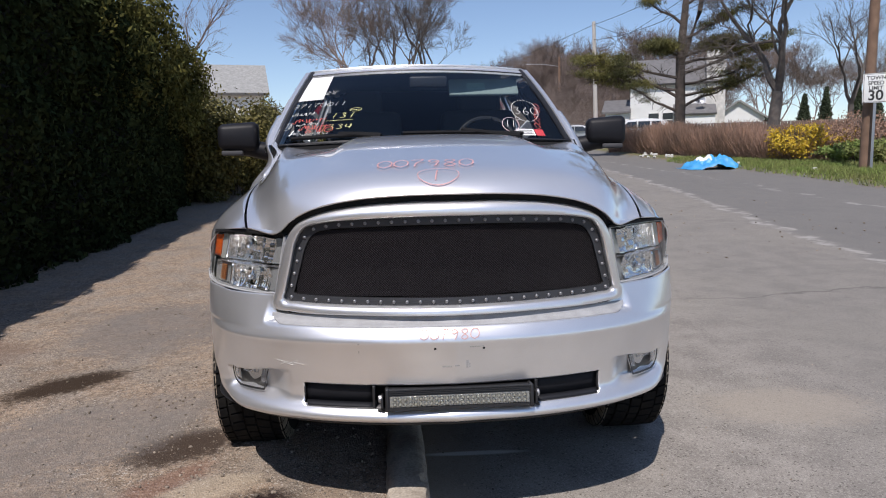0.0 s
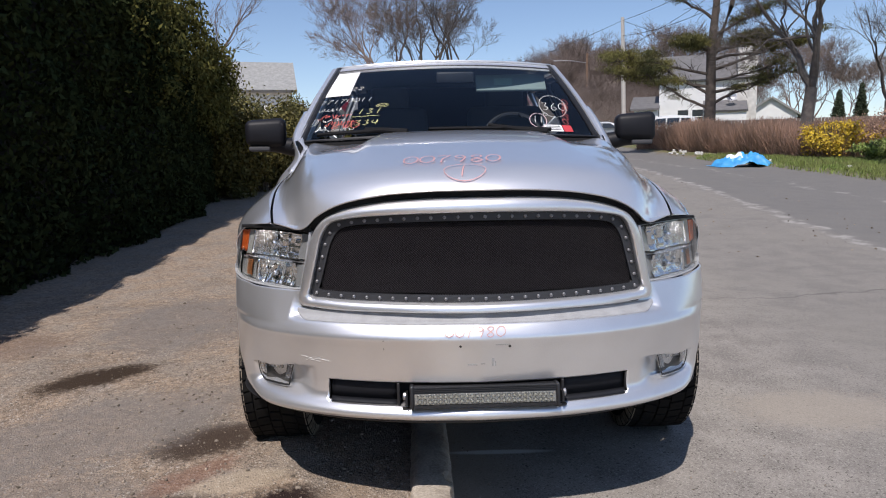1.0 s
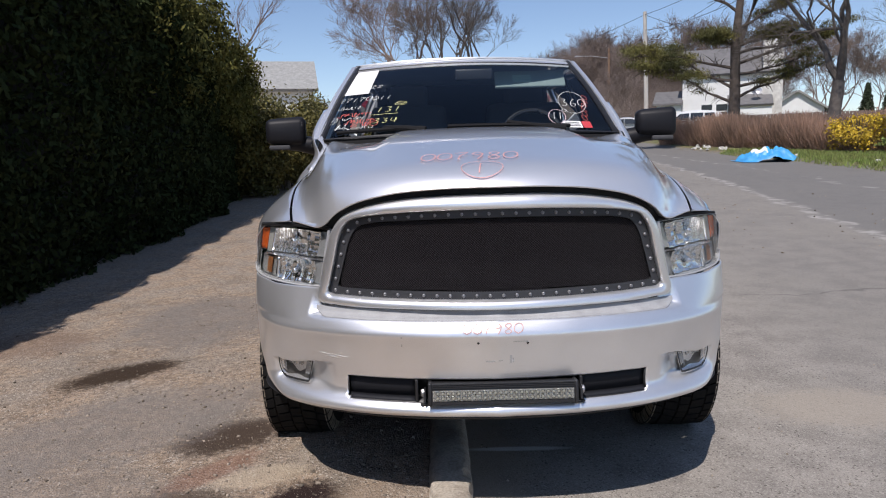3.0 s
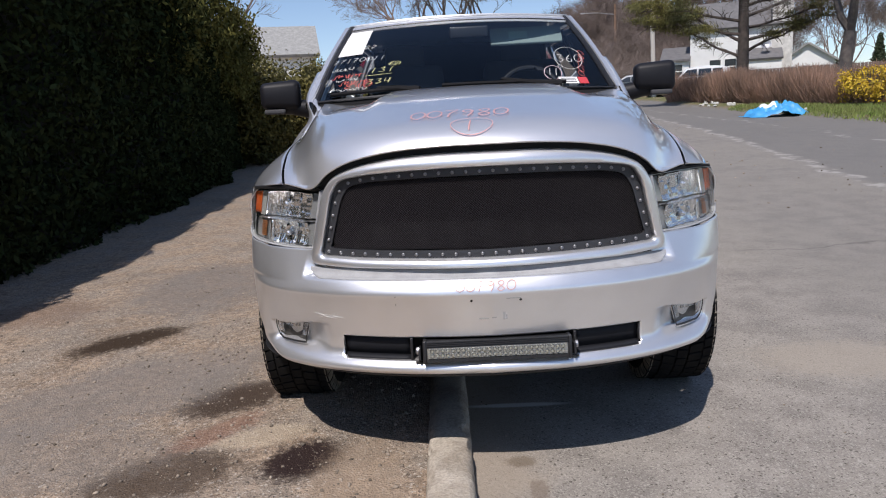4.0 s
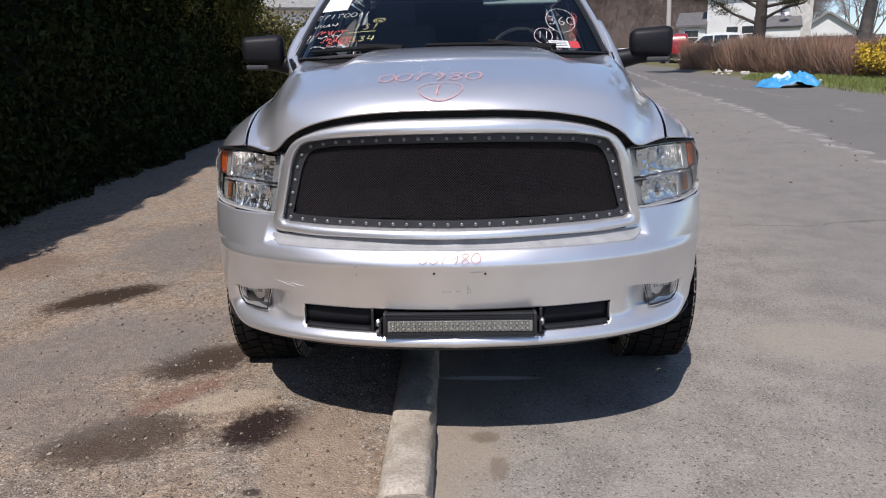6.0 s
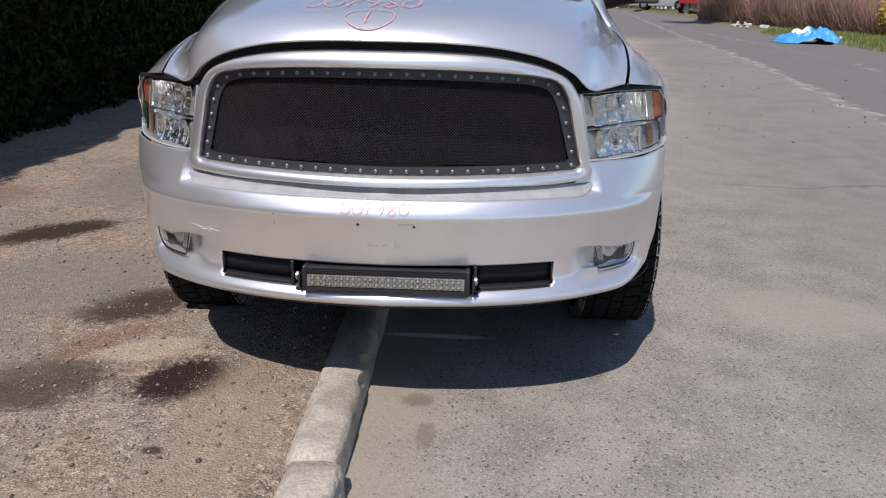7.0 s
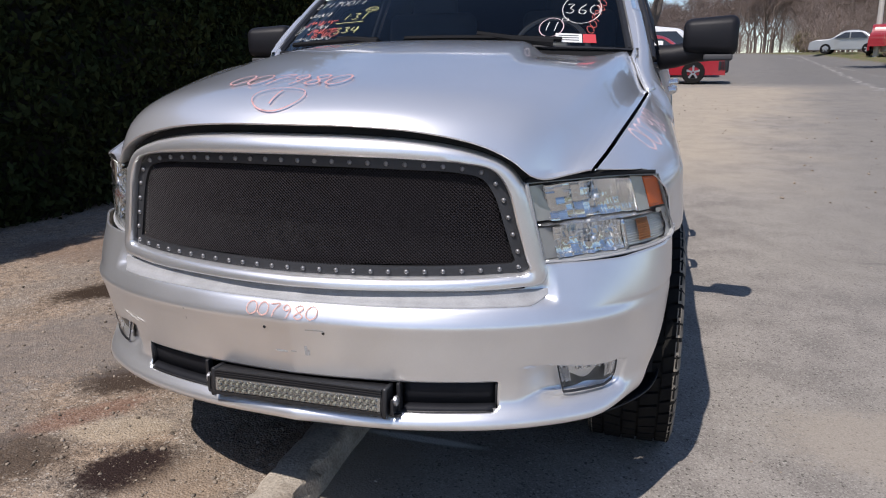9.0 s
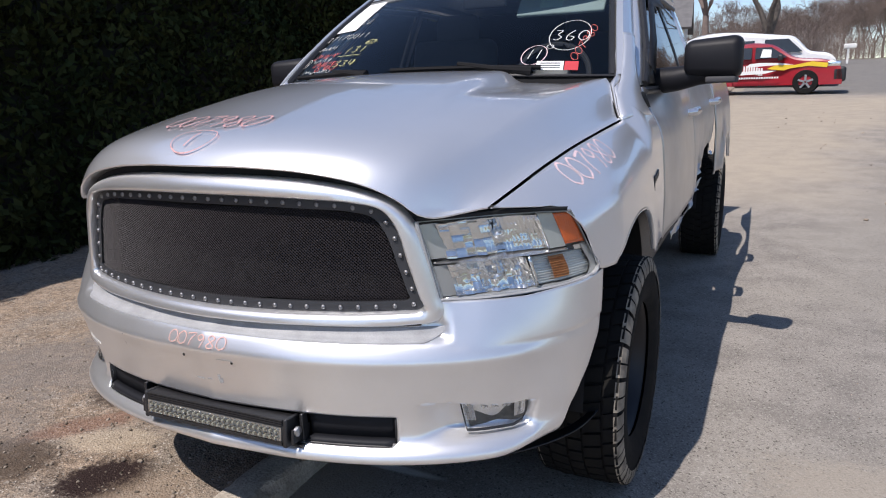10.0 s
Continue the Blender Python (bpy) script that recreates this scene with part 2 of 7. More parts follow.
def ground_material():
    """Gravel, worn asphalt, sandy lot and grass soil, told apart by where they lie."""
    mat = bpy.data.materials.new("ground_surface")
    mat.use_nodes = True
    nt = mat.node_tree
    L = nt.links
    b = nt.nodes["Principled BSDF"]
    b.inputs["Roughness"].default_value = 0.92
    b.inputs["Specular IOR Level"].default_value = 0.25
    pos = nt.nodes.new("ShaderNodeNewGeometry").outputs["Position"]
    sep = nt.nodes.new("ShaderNodeSeparateXYZ")
    L.new(pos, sep.inputs[0])

    def noise_of(scale, detail=5, rough=0.55):
        n = nt.nodes.new("ShaderNodeTexNoise")
        n.inputs["Scale"].default_value, n.inputs["Detail"].default_value, n.inputs["Roughness"].default_value = scale, detail, rough
        L.new(pos, n.inputs["Vector"])
        return n.outputs["Fac"]

    def vor(scale, feature="F1", out="Distance"):
        n = nt.nodes.new("ShaderNodeTexVoronoi")
        n.feature = feature
        n.inputs["Scale"].default_value = scale
        L.new(pos, n.inputs["Vector"])
        return n.outputs[out]

    def calc(op, a, c, clamp=False):
        n = nt.nodes.new("ShaderNodeMath")
        n.operation, n.use_clamp = op, clamp
        for i, v in enumerate((a, c)):
            if isinstance(v, (int, float)):
                n.inputs[i].default_value = v
            else:
                L.new(v, n.inputs[i])
        return n.outputs[0]

    def span(v, lo, hi, a=0.0, c=1.0):
        n = nt.nodes.new("ShaderNodeMapRange")
        n.interpolation_type = "SMOOTHSTEP"
        for k, q in zip(("From Min", "From Max", "To Min", "To Max"), (lo, hi, a, c)):
            n.inputs[k].default_value = q
        L.new(v, n.inputs["Value"])
        return n.outputs["Result"]

    def mix(f, a, c, how="MIX"):
        n = nt.nodes.new("ShaderNodeMix")
        n.data_type, n.blend_type = "RGBA", how
        if isinstance(f, (int, float)):
            n.inputs["Factor"].default_value = f
        else:
            L.new(f, n.inputs["Factor"])
        for k, v in (("A", a), ("B", c)):
            if isinstance(v, tuple):
                n.inputs[k].default_value = (*v, 1)
            else:
                L.new(v, n.inputs[k])
        return n.outputs["Result"]

    ragged = calc("ADD", calc("MULTIPLY", calc("SUBTRACT", noise_of(7, 4), 0.5), 0.9), calc("MULTIPLY", calc("SUBTRACT", noise_of(34, 6, 0.75), 0.5), 1.9))

    def blob(x, y, rx, ry, turn=0.0, lo=0.62, hi=1.18, wob=0.75):
        c, q = math.cos(radians(turn)), math.sin(radians(turn))
        ax, ay = calc("SUBTRACT", sep.outputs[0], x), calc("SUBTRACT", sep.outputs[1], y)
        dx = calc("DIVIDE", calc("ADD", calc("MULTIPLY", ax, c), calc("MULTIPLY", ay, q)), rx)
        dy = calc("DIVIDE", calc("SUBTRACT", calc("MULTIPLY", ay, c), calc("MULTIPLY", ax, q)), ry)
        d = calc("SQRT", calc("ADD", calc("MULTIPLY", dx, dx), calc("MULTIPLY", dy, dy)), 0.0)
        return span(calc("ADD", d, calc("MULTIPLY", ragged, wob)), lo, hi, 1.0, 0.0)

    broad, mid, fine, grit = noise_of(0.6), noise_of(3.1), noise_of(26, 6), noise_of(130, 3)
    X, Y = sep.outputs[0], sep.outputs[1]
    # asphalt
    asph = mix(span(mid, 0.35, 0.68), ASPH_C, ASPH_D)
    asph = mix(span(broad, 0.42, 0.62, 0.0, 0.55), asph, (0.33, 0.30, 0.255))
    chips = vor(190, out="Color")
    cs = nt.nodes.new("ShaderNodeSeparateColor")
    L.new(chips, cs.inputs[0])
    asph = mix(span(cs.outputs[0], 0.60, 0.95, 0.0, 0.45), asph, (0.46, 0.43, 0.385))
    asph = mix(span(cs.outputs[1], 0.70, 0.97, 0.0, 0.5), asph, (0.10, 0.09, 0.08))
    big = nt.nodes.new("ShaderNodeSeparateColor")
    L.new(vor(125, out="Color"), big.inputs[0])
    asph = mix(span(big.outputs[0], 0.93, 0.99, 0.0, 0.8), asph, (0.08, 0.07, 0.06))
    asph = mix(span(big.outputs[1], 0.95, 0.99, 0.0, 0.55), asph, (0.46, 0.43, 0.38))
    asph = mix(span(calc("ADD", calc("SUBTRACT", X, calc("MULTIPLY", Y, 0.12)), calc("MULTIPLY", broad, 0.8)), 1.3, 3.4, 0.0, 0.55), asph, (0.185, 0.174, 0.158))
    # darker carriageway beyond a worn seam
    seam = calc("SUBTRACT", calc("SUBTRACT", X, calc("MULTIPLY", Y, 0.10)), 5.0)
    seam = calc("ADD", seam, calc("MULTIPLY", calc("SUBTRACT", noise_of(1.4, 6), 0.5), 0.9))
    lane = calc("MAXIMUM", span(seam, -0.25, 0.25), span(Y, 22.5, 25.0))
    asph = mix(calc("MULTIPLY", lane, 0.55), asph, (0.135, 0.133, 0.13))
    near = span(calc("ABSOLUTE", seam, 0.0), 0.03, 0.16, 0.65, 0.0)
    asph = mix(calc("MULTIPLY", near, span(noise_of(4.5, 6), 0.42, 0.60)), asph, (0.42, 0.40, 0.37))
    far = calc("ADD", calc("SUBTRACT", X, 9.0), calc("MULTIPLY", calc("SUBTRACT", noise_of(0.9, 5), 0.5), 1.6))
    asph = mix(calc("MULTIPLY", span(calc("ABSOLUTE", far, 0.0), 0.02, 0.12, 0.6, 0.0), span(noise_of(2.5, 5), 0.48, 0.6)), asph, (0.36, 0.345, 0.32))
    crack = calc("ADD", calc("SUBTRACT", Y, 4.1), calc("MULTIPLY", calc("SUBTRACT", noise_of(1.1, 6), 0.5), 1.0))
    asph = mix(calc("MULTIPLY", span(calc("ABSOLUTE", crack, 0.0), 0.008, 0.03, 0.45, 0.0), span(X, 2.0, 3.0)), asph, (0.07, 0.065, 0.06))
    # gravel
    grav = mix(span(fine, 0.32, 0.70), GRAVEL_C, GRAVEL_D)
    grav = mix(span(mid, 0.40, 0.66, 0.0, 0.6), grav, (0.27, 0.245, 0.215))
    grav = mix(span(noise_of(1.7, 6, 0.65), 0.52, 0.66, 0.0, 0.5), grav, (0.155, 0.125, 0.10))
    grav = mix(span(noise_of(9.0, 7, 0.72), 0.50, 0.64, 0.0, 0.30), grav, (0.145, 0.108, 0.078))
    grav = mix(span(noise_of(5.3, 7, 0.70), 0.56, 0.70, 0.0, 0.40), grav, (0.42, 0.345, 0.265))
    st = nt.nodes.new("ShaderNodeSeparateColor")
    L.new(vor(130, out="Color"), st.inputs[0])
    tiny = nt.nodes.new("ShaderNodeSeparateColor")
    L.new(vor(290, out="Color"), tiny.inputs[0])
    grav = mix(span(tiny.outputs[0], 0.60, 0.95, 0.0, 0.34), grav, (0.52, 0.43, 0.33))
    grav = mix(span(tiny.outputs[1], 0.60, 0.95, 0.0, 0.46), grav, (0.10, 0.075, 0.055))
    grav = mix(span(st.outputs[0], 0.86, 0.97, 0.0, 0.75), grav, (0.52, 0.47, 0.41))
    grav = mix(span(st.outputs[1], 0.80, 0.96, 0.0, 0.8), grav, (0.095, 0.08, 0.068))
    for x, y, rx, ry, turn, c, f in ((-2.25, 1.82, 0.40, 0.18, 52, (0.045, 0.029, 0.018), 1.0), (-0.74, 0.16, 0.20, 0.15, 40, (0.028, 0.016, 0.014), 1.0), (-1.24, 0.84, 0.28, 0.20, 30, (0.055, 0.036, 0.025), 0.95),
                                     (-1.20, 0.44, 0.26, 0.10, 60, (0.20, 0.090, 0.062), 0.5), (-0.97, 0.38, 0.22, 0.10, 20, (0.50, 0.41, 0.30), 0.55), (-1.85, 1.0, 0.85, 0.45, 40, (0.20, 0.18, 0.165), 0.6), (-0.5, -0.1, 0.2, 0.5, 0, (0.33, 0.25, 0.18), 0.6), (-0.75, -0.75, 0.45, 0.3, 0, (0.35, 0.275, 0.205), 0.6),
                                     (-1.27, 0.06, 0.32, 0.19, 20, (0.07, 0.048, 0.034), 0.85), (-2.2, 3.3, 0.7, 1.0, 10, (0.17, 0.155, 0.145), 0.6), (-2.0, 0.25, 0.7, 0.35, 0, (0.21, 0.185, 0.165), 0.5), (-0.66, -0.26, 0.035, 0.025, 0, (0.05, 0.04, 0.035), 0.9), (-3.3, 2.6, 0.5, 0.4, 0, (0.17, 0.11, 0.08), 0.5)):
        grav = mix(calc("MULTIPLY", blob(x, y, rx, ry, turn), f), grav, c)
    # sandy lot behind
    sand = mix(span(mid, 0.35, 0.7), (0.435, 0.37, 0.285), (0.385, 0.33, 0.258))
    sand = mix(span(st.outputs[2], 0.8, 0.98, 0.0, 0.6), sand, (0.24, 0.20, 0.16))
    edge = calc("SUBTRACT", calc("MULTIPLY", Y, 0.22), X)
    sandy = calc("MULTIPLY", span(calc("ADD", edge, calc("MULTIPLY", calc("SUBTRACT", broad, 0.5), 3.0)), -1.6, 0.8), span(Y, 5.2, 8.5))
    past = calc("ADD", Y, calc("MULTIPLY", calc("SUBTRACT", broad, 0.5), 7.0))
    sandy = calc("MULTIPLY", sandy, span(past, 20.5, 24.0, 1.0, 0.0))
    asph = mix(calc("MULTIPLY", sandy, 0.9), asph, sand)
    # sand washed against the kerb
    wash = span(calc("ADD", X, calc("MULTIPLY", calc("SUBTRACT", mid, 0.5), 0.5)), 0.02, 0.26, 0.85, 0.0)
    asph = mix(calc("MULTIPLY", wash, 0.8), asph, (0.33, 0.275, 0.215))
    for x, y, rx, ry, c, f in ((0.11, 0.20, 0.06, 0.045, (0.16, 0.125, 0.09), 0.7), (0.16, -0.02, 0.04, 0.09, (0.17, 0.13, 0.10), 0.6), (1.9, 1.2, 0.5, 0.3, (0.36, 0.31, 0.25), 0.5)):
        asph = mix(calc("MULTIPLY", blob(x, y, rx, ry), f), asph, c)
    asph = mix(blob(0.14, 0.745, 0.30, 0.030, 0.0, 0.45, 1.0, 0.15), asph, (0.66, 0.66, 0.64))
    side = span(calc("ADD", X, calc("MULTIPLY", calc("SUBTRACT", fine, 0.5), 0.06)), -0.22, -0.18)
    col = mix(side, grav, asph)
    # soil under the grass verge
    verge = span(calc("ADD", X, calc("MULTIPLY", calc("SUBTRACT", mid, 0.5), 1.2)), 11.3, 11.7)
    soil = mix(span(mid, 0.4, 0.62), (0.10, 0.125, 0.035), (0.20, 0.155, 0.10))
    col = mix(verge, col, soil)
    L.new(col, b.inputs["Base Color"])
    bp = nt.nodes.new("ShaderNodeBump")
    bp.inputs["Strength"].default_value, bp.inputs["Distance"].default_value = 0.9, 0.006
    h = calc("ADD", calc("MULTIPLY", vor(120), -0.8), calc("ADD", calc("MULTIPLY", fine, 1.2), calc("MULTIPLY", grit, 0.5)))
    h = calc("MULTIPLY", h, calc("SUBTRACT", 1.0, calc("MULTIPLY", side, 0.62)))
    L.new(h, bp.inputs["Height"])
    L.new(bp.outputs["Normal"], b.inputs["Normal"])
    return mat


CONCRETE = material("kerb_concrete", (0.58, 0.52, 0.44), rough=0.95, vary=0.5, scale=7, bump=0.006, bump_scale=90, fine=0.42, tint=(0.37, 0.315, 0.25))
PEBBLE = material("gravel_stones", (0.26, 0.215, 0.17), rough=0.95, spec=0.2, vary=0.4, scale=30, random=0.62)
BARK = material("grey_bark", (0.135, 0.115, 0.10), rough=0.95, vary=0.5, scale=6, bump=0.01, bump_scale=25)
BARK_PALE = material("pale_twigs", (0.20, 0.155, 0.135), rough=0.95, vary=0.4, scale=4)
BARK_DARK = material("dark_pine_bark", (0.085, 0.068, 0.058), rough=0.95, vary=0.5, scale=5, bump=0.02, bump_scale=14)
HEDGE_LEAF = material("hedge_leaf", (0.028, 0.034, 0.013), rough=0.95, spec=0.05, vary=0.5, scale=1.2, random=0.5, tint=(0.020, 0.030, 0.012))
# hedge leaf in a lighter tone: sunlight on the tips is in the colour
HEDGE_LIT = material("hedge_sunlit_leaf", (0.105, 0.098, 0.028), rough=0.9, spec=0.1, vary=0.5, scale=1.0, random=0.5, tint=(0.045, 0.052, 0.016))
OLIVE_LEAF = material("olive_shrub_leaf", (0.12, 0.098, 0.026), rough=0.8, spec=0.2, vary=0.6, scale=1.2, random=0.5, tint=(0.042, 0.044, 0.015))
# near-black core colour holds the shade deep in the hedge
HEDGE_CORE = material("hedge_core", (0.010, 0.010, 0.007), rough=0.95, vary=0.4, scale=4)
SHRUB_LEAF = material("yellowing_shrub_leaf", (0.17, 0.14, 0.032), rough=0.75, vary=0.6, scale=1.1, random=0.55, tint=(0.055, 0.058, 0.020))
NEEDLE = material("pine_needles", (0.155, 0.135, 0.030), rough=0.8, vary=0.5, scale=0.6, random=0.5, tint=(0.050, 0.058, 0.018))
CONIFER = material("conifer_needles", (0.045, 0.062, 0.028), rough=0.8, vary=0.4, scale=1.0, random=0.4)
FORSYTHIA = material("yellow_blossom", (0.62, 0.42, 0.02), rough=0.8, vary=0.4, scale=2.0, random=0.35, tint=(0.38, 0.27, 0.04))
DRY = material("dry_brown_brush", (0.33, 0.205, 0.145), rough=0.95, vary=0.5, scale=0.7, random=0.4, tint=(0.20, 0.13, 0.095))
GRASS = material("verge_grass", (0.13, 0.19, 0.035), rough=0.8, vary=0.5, scale=0.9, random=0.45, tint=(0.20, 0.19, 0.07))
SIDING = material("white_siding", (0.78, 0.78, 0.76), rough=0.7, vary=0.1, scale=1.5)
SHINGLE = material("grey_shingles", (0.15, 0.145, 0.145), rough=0.9, vary=0.35, scale=3, bump=0.01, bump_scale=12)
SHINGLE_PALE = material("pale_shingles", (0.36, 0.36, 0.345), rough=0.9, vary=0.3, scale=5, bump=0.01, bump_scale=12, fine=0.3)
FENCE_RED = material("red_fence_paint", (0.20, 0.035, 0.03), rough=0.8, vary=0.3, scale=3)
WOOD_POLE = material("weathered_pole_wood", (0.20, 0.125, 0.085), rough=0.95, vary=0.5, scale=3, bump=0.006, bump_scale=30)
POLE_PALE = material("pale_pole", (0.50, 0.47, 0.43), rough=0.9, vary=0.2, scale=3)
SIGN_WHITE = material("sign_white", (0.80, 0.80, 0.78), rough=0.5, vary=0.05)
SIGN_BLACK = material("sign_black", (0.02, 0.02, 0.02), rough=0.6)
TARP_BLUE = material("blue_tarp", (0.06, 0.36, 0.68), rough=0.45, vary=0.3, scale=2, tint=(0.05, 0.26, 0.55))
TARP_WHITE = material("white_tarp", (0.72, 0.73, 0.74), rough=0.6, vary=0.1, scale=4)
CAR_RED = material("red_car_paint", (0.33, 0.015, 0.025), rough=0.3, vary=0.1, coat=0.8)
CAR_WHITE = material("white_van_paint", (0.78, 0.78, 0.78), rough=0.35, vary=0.05, coat=0.6)
CAR_GREY = material("grey_car_paint", (0.40, 0.41, 0.42), rough=0.35, metal=0.5, vary=0.05, coat=0.6)
FLAME = material("yellow_decal", (0.75, 0.52, 0.03), rough=0.5)
WINDOW_DARK = material("dark_window", (0.03, 0.035, 0.04), rough=0.12, vary=0.2, spec=0.7)
WIRE_BLACK = material("cable_black", (0.02, 0.02, 0.022), rough=0.8)
LITTER = material("litter_white", (0.62, 0.60, 0.55), rough=0.8, vary=0.3, scale=20)


# ---- ground ----


def ground_z(x, y):
    z = np.interp(y, [-800, 4.0, 6, 9, 14, 20, 26, 33, 52, 77, 90, 120, 150, 300, 900], [0, 0.0, 0.05, 0.19, 0.45, 0.72, 0.92, 1.25, 2.1, 2.62, 2.93, 3.44, 4.0, 6.0, 9.0])
    left = smooth01((-0.17 - x) / 0.10)
    z = z + 0.055 * left
    r = math.hypot(x, y)
    if r < 14 and left > 0.5:
        z += 0.018 * noise.noise(Vector((x * 1.3, y * 1.3, 0.3))) + 0.008 * noise.noise(Vector((x * 6, y * 6, 2.3)))
    elif r < 30:
        z += 0.010 * noise.noise(Vector((x * 0.5, y * 0.5, 5.3)))
    if x > 11.2:
        z += 0.14 * float(smooth01((x - 11.2) / 0.5)) + 0.05 * noise.noise(Vector((x * 0.8, y * 0.8, 7.3)))
    return z


gx = np.unique(np.concatenate([np.linspace(-900, -60, 9), np.linspace(-60, -6, 28), np.linspace(-6, -0.35, 70), np.linspace(-0.35, -0.05, 13), np.linspace(-0.05, 4, 30), np.linspace(4, 16, 49), np.linspace(16, 60, 23), np.linspace(60, 900, 9)]))
gy = np.unique(np.concatenate([np.linspace(-900, -40, 9), np.linspace(-40, -3, 20), np.linspace(-3, 8, 110), np.linspace(8, 60, 80), np.linspace(60, 160, 26), np.linspace(160, 900, 10)]))
ground = part("ground", grid([[(x, y, ground_z(x, y)) for y in gy] for x in gx], flip=False), ground_material(), None)
tagged(ground, "tan gravel lot beside worn grey asphalt road", "ground", kind="structure")


KERB_RING = [tuple(q) for q in spl([(-0.096, -0.05), (-0.092, 0.04), (-0.084, 0.076), (-0.066, 0.092), (-0.03, 0.098), (0.0, 0.100), (0.045, 0.098), (0.066, 0.092), (0.080, 0.074), (0.086, 0.04), (0.088, 0.0), (0.090, -0.05)], 44)]


# kerb: weathered concrete lengths between gravel and road
def kerb_piece(y0, y1, x, turn, seed):
    n = max(int((y1 - y0) / 0.009), 4)
    rows = []
    for i in range(n + 1):
        y = -(y1 - y0) / 2 + (y1 - y0) * i / n
        end = smooth01(min(i, n - i) / 4.0)
        ring = []
        for a, z in KERB_RING:
            w = noise.noise(Vector((a * 14, (y + seed) * 7, z * 14 + seed)))
            w2 = noise.noise(Vector((a * 40, (y + seed) * 28, z * 40)))
            w3 = abs(noise.noise(Vector((a * 9 + seed, (y + seed) * 3.1, 3.3))))
            w4 = max(0.0, noise.noise(Vector((a * 22 + seed, (y + seed) * 11, z * 22))) - 0.12)
            rim = float(smooth01((abs(a) - 0.045) / 0.03))
            chip = 0.026 * w4 * rim * float(smooth01((z - 0.03) / 0.04))
            ring.append((a * (0.93 + 0.07 * end) + 0.004 * w + 0.003 * w2 - math.copysign(chip, a), y, (z + 0.004 * w + 0.003 * w2 - 0.008 * w3 - 0.8 * chip) * (0.84 + 0.16 * end) if z > 0 else z))
        rows.append(ring)
    V, F = grid(np.array(rows))
    k = len(KERB_RING)
    F += [tuple(range(k)), tuple(reversed(range(n * k, n * k + k)))]
    ob = part("kerb", (V, F), CONCRETE)
    ob.matrix_basis = pose(x, (y0 + y1) / 2, ground_z(0.3, (y0 + y1) / 2) * 0.9, 0, 0, turn)
    return tagged(ob, "weathered concrete kerb length with crumbling edges", "kerb", "kerb lengths", "structure")


for i, (y0, y1, x, turn) in enumerate(((-2.2, -0.315, -0.152, -1.0), (-0.305, 1.35, -0.178, 1.6), (1.37, 3.2, -0.205, 0.4), (3.22, 5.2, -0.215, 0))):
    kerb_piece(y0, y1, x, turn, i * 3.7)


def fast_mesh(name, verts, faces, mat, smooth=False):
    """Many small faces with the same number of corners, quickly."""
    verts, faces = np.asarray(verts, np.float32), np.asarray(faces, np.int32)
    me = bpy.data.meshes.new(name)
    m, c = faces.shape
    me.vertices.add(len(verts))
    me.vertices.foreach_set("co", verts.ravel())
    me.loops.add(m * c)
    me.loops.foreach_set("vertex_index", faces.ravel())
    me.polygons.add(m)
    me.polygons.foreach_set("loop_start", np.arange(0, m * c, c, dtype=np.int32))
    me.polygons.foreach_set("loop_total", np.full(m, c, np.int32))
    me.materials.append(mat)
    if smooth:
        me.polygons.foreach_set("use_smooth", np.ones(m, bool))
    me.update(calc_edges=True)
    me.validate()
    return me


rng = np.random.default_rng(7)


def leaf_cloud(centres, size, lean=0.0, stretch=1.8, per=1):
    """Small leaves (bent quads) at the given points."""
    n = len(centres)
    d = rng.normal(size=(n, 3))
    d[:, 2] += lean
    d /= np.linalg.norm(d, axis=1)[:, None]
    e = np.cross(d, rng.normal(size=(n, 3)))
    e /= np.linalg.norm(e, axis=1)[:, None]
    s = (size * rng.uniform(0.6, 1.4, n))[:, None]
    a, b = d * s * stretch / 2, e * s / 2
    c = np.asarray(centres)
    V = np.stack([c - a, c + b, c + a, c - b], axis=1).reshape(-1, 3)
    F = np.arange(4 * n).reshape(-1, 4)
    return V, F


# loose stones on the gravel and at the kerb
ico = bmesh.new()
bmesh.ops.create_icosphere(ico, subdivisions=1, radius=1.0)
base_v = np.array([v.co[:] for v in ico.verts])
base_f = np.array([[v.index for v in f.verts] for f in ico.faces])
ico.free()


def stones(name, spots, sizes, label):
    V, F = [], []
    for i, ((x, y), s) in enumerate(zip(spots, sizes)):
        v = base_v * (s * rng.uniform(0.6, 1.25, 3)) * (1 + 0.22 * rng.normal(size=(len(base_v), 1)))
        v[:, 2] *= 0.7
        w = rng.uniform(0, 6.28)
        c, q = math.cos(w), math.sin(w)
        v = v @ np.array([[c, -q, 0], [q, c, 0], [0, 0, 1]])
        V.append(v + np.array((x, y, ground_z(x, y) + 0.25 * s)))
        F.append(base_f + i * len(base_v))
    ob = new(name, fast_mesh(name, np.concatenate(V), np.concatenate(F), PEBBLE))
    return tagged(ob, label, "gravel", kind="stuff")


n = 24000
sx = -0.32 - np.abs(rng.normal(0, 1.15, n))
sy = rng.uniform(-1.4, 4.5, n)
stones("gravel", list(zip(sx, sy)), 0.0013 + 0.0095 * rng.uniform(0, 1, n) ** 14, "loose grey and tan stones on the gravel lot")
n = 1500
sx = np.where(rng.uniform(size=n) < 0.5, -0.08 + np.abs(rng.normal(0, 0.10, n)), rng.uniform(0, 4, n))
stones("gravel", list(zip(sx, rng.uniform(-1.3, 5, n))), 0.0014 + 0.005 * rng.uniform(0, 1, n) ** 7, "scattered grit on the asphalt")


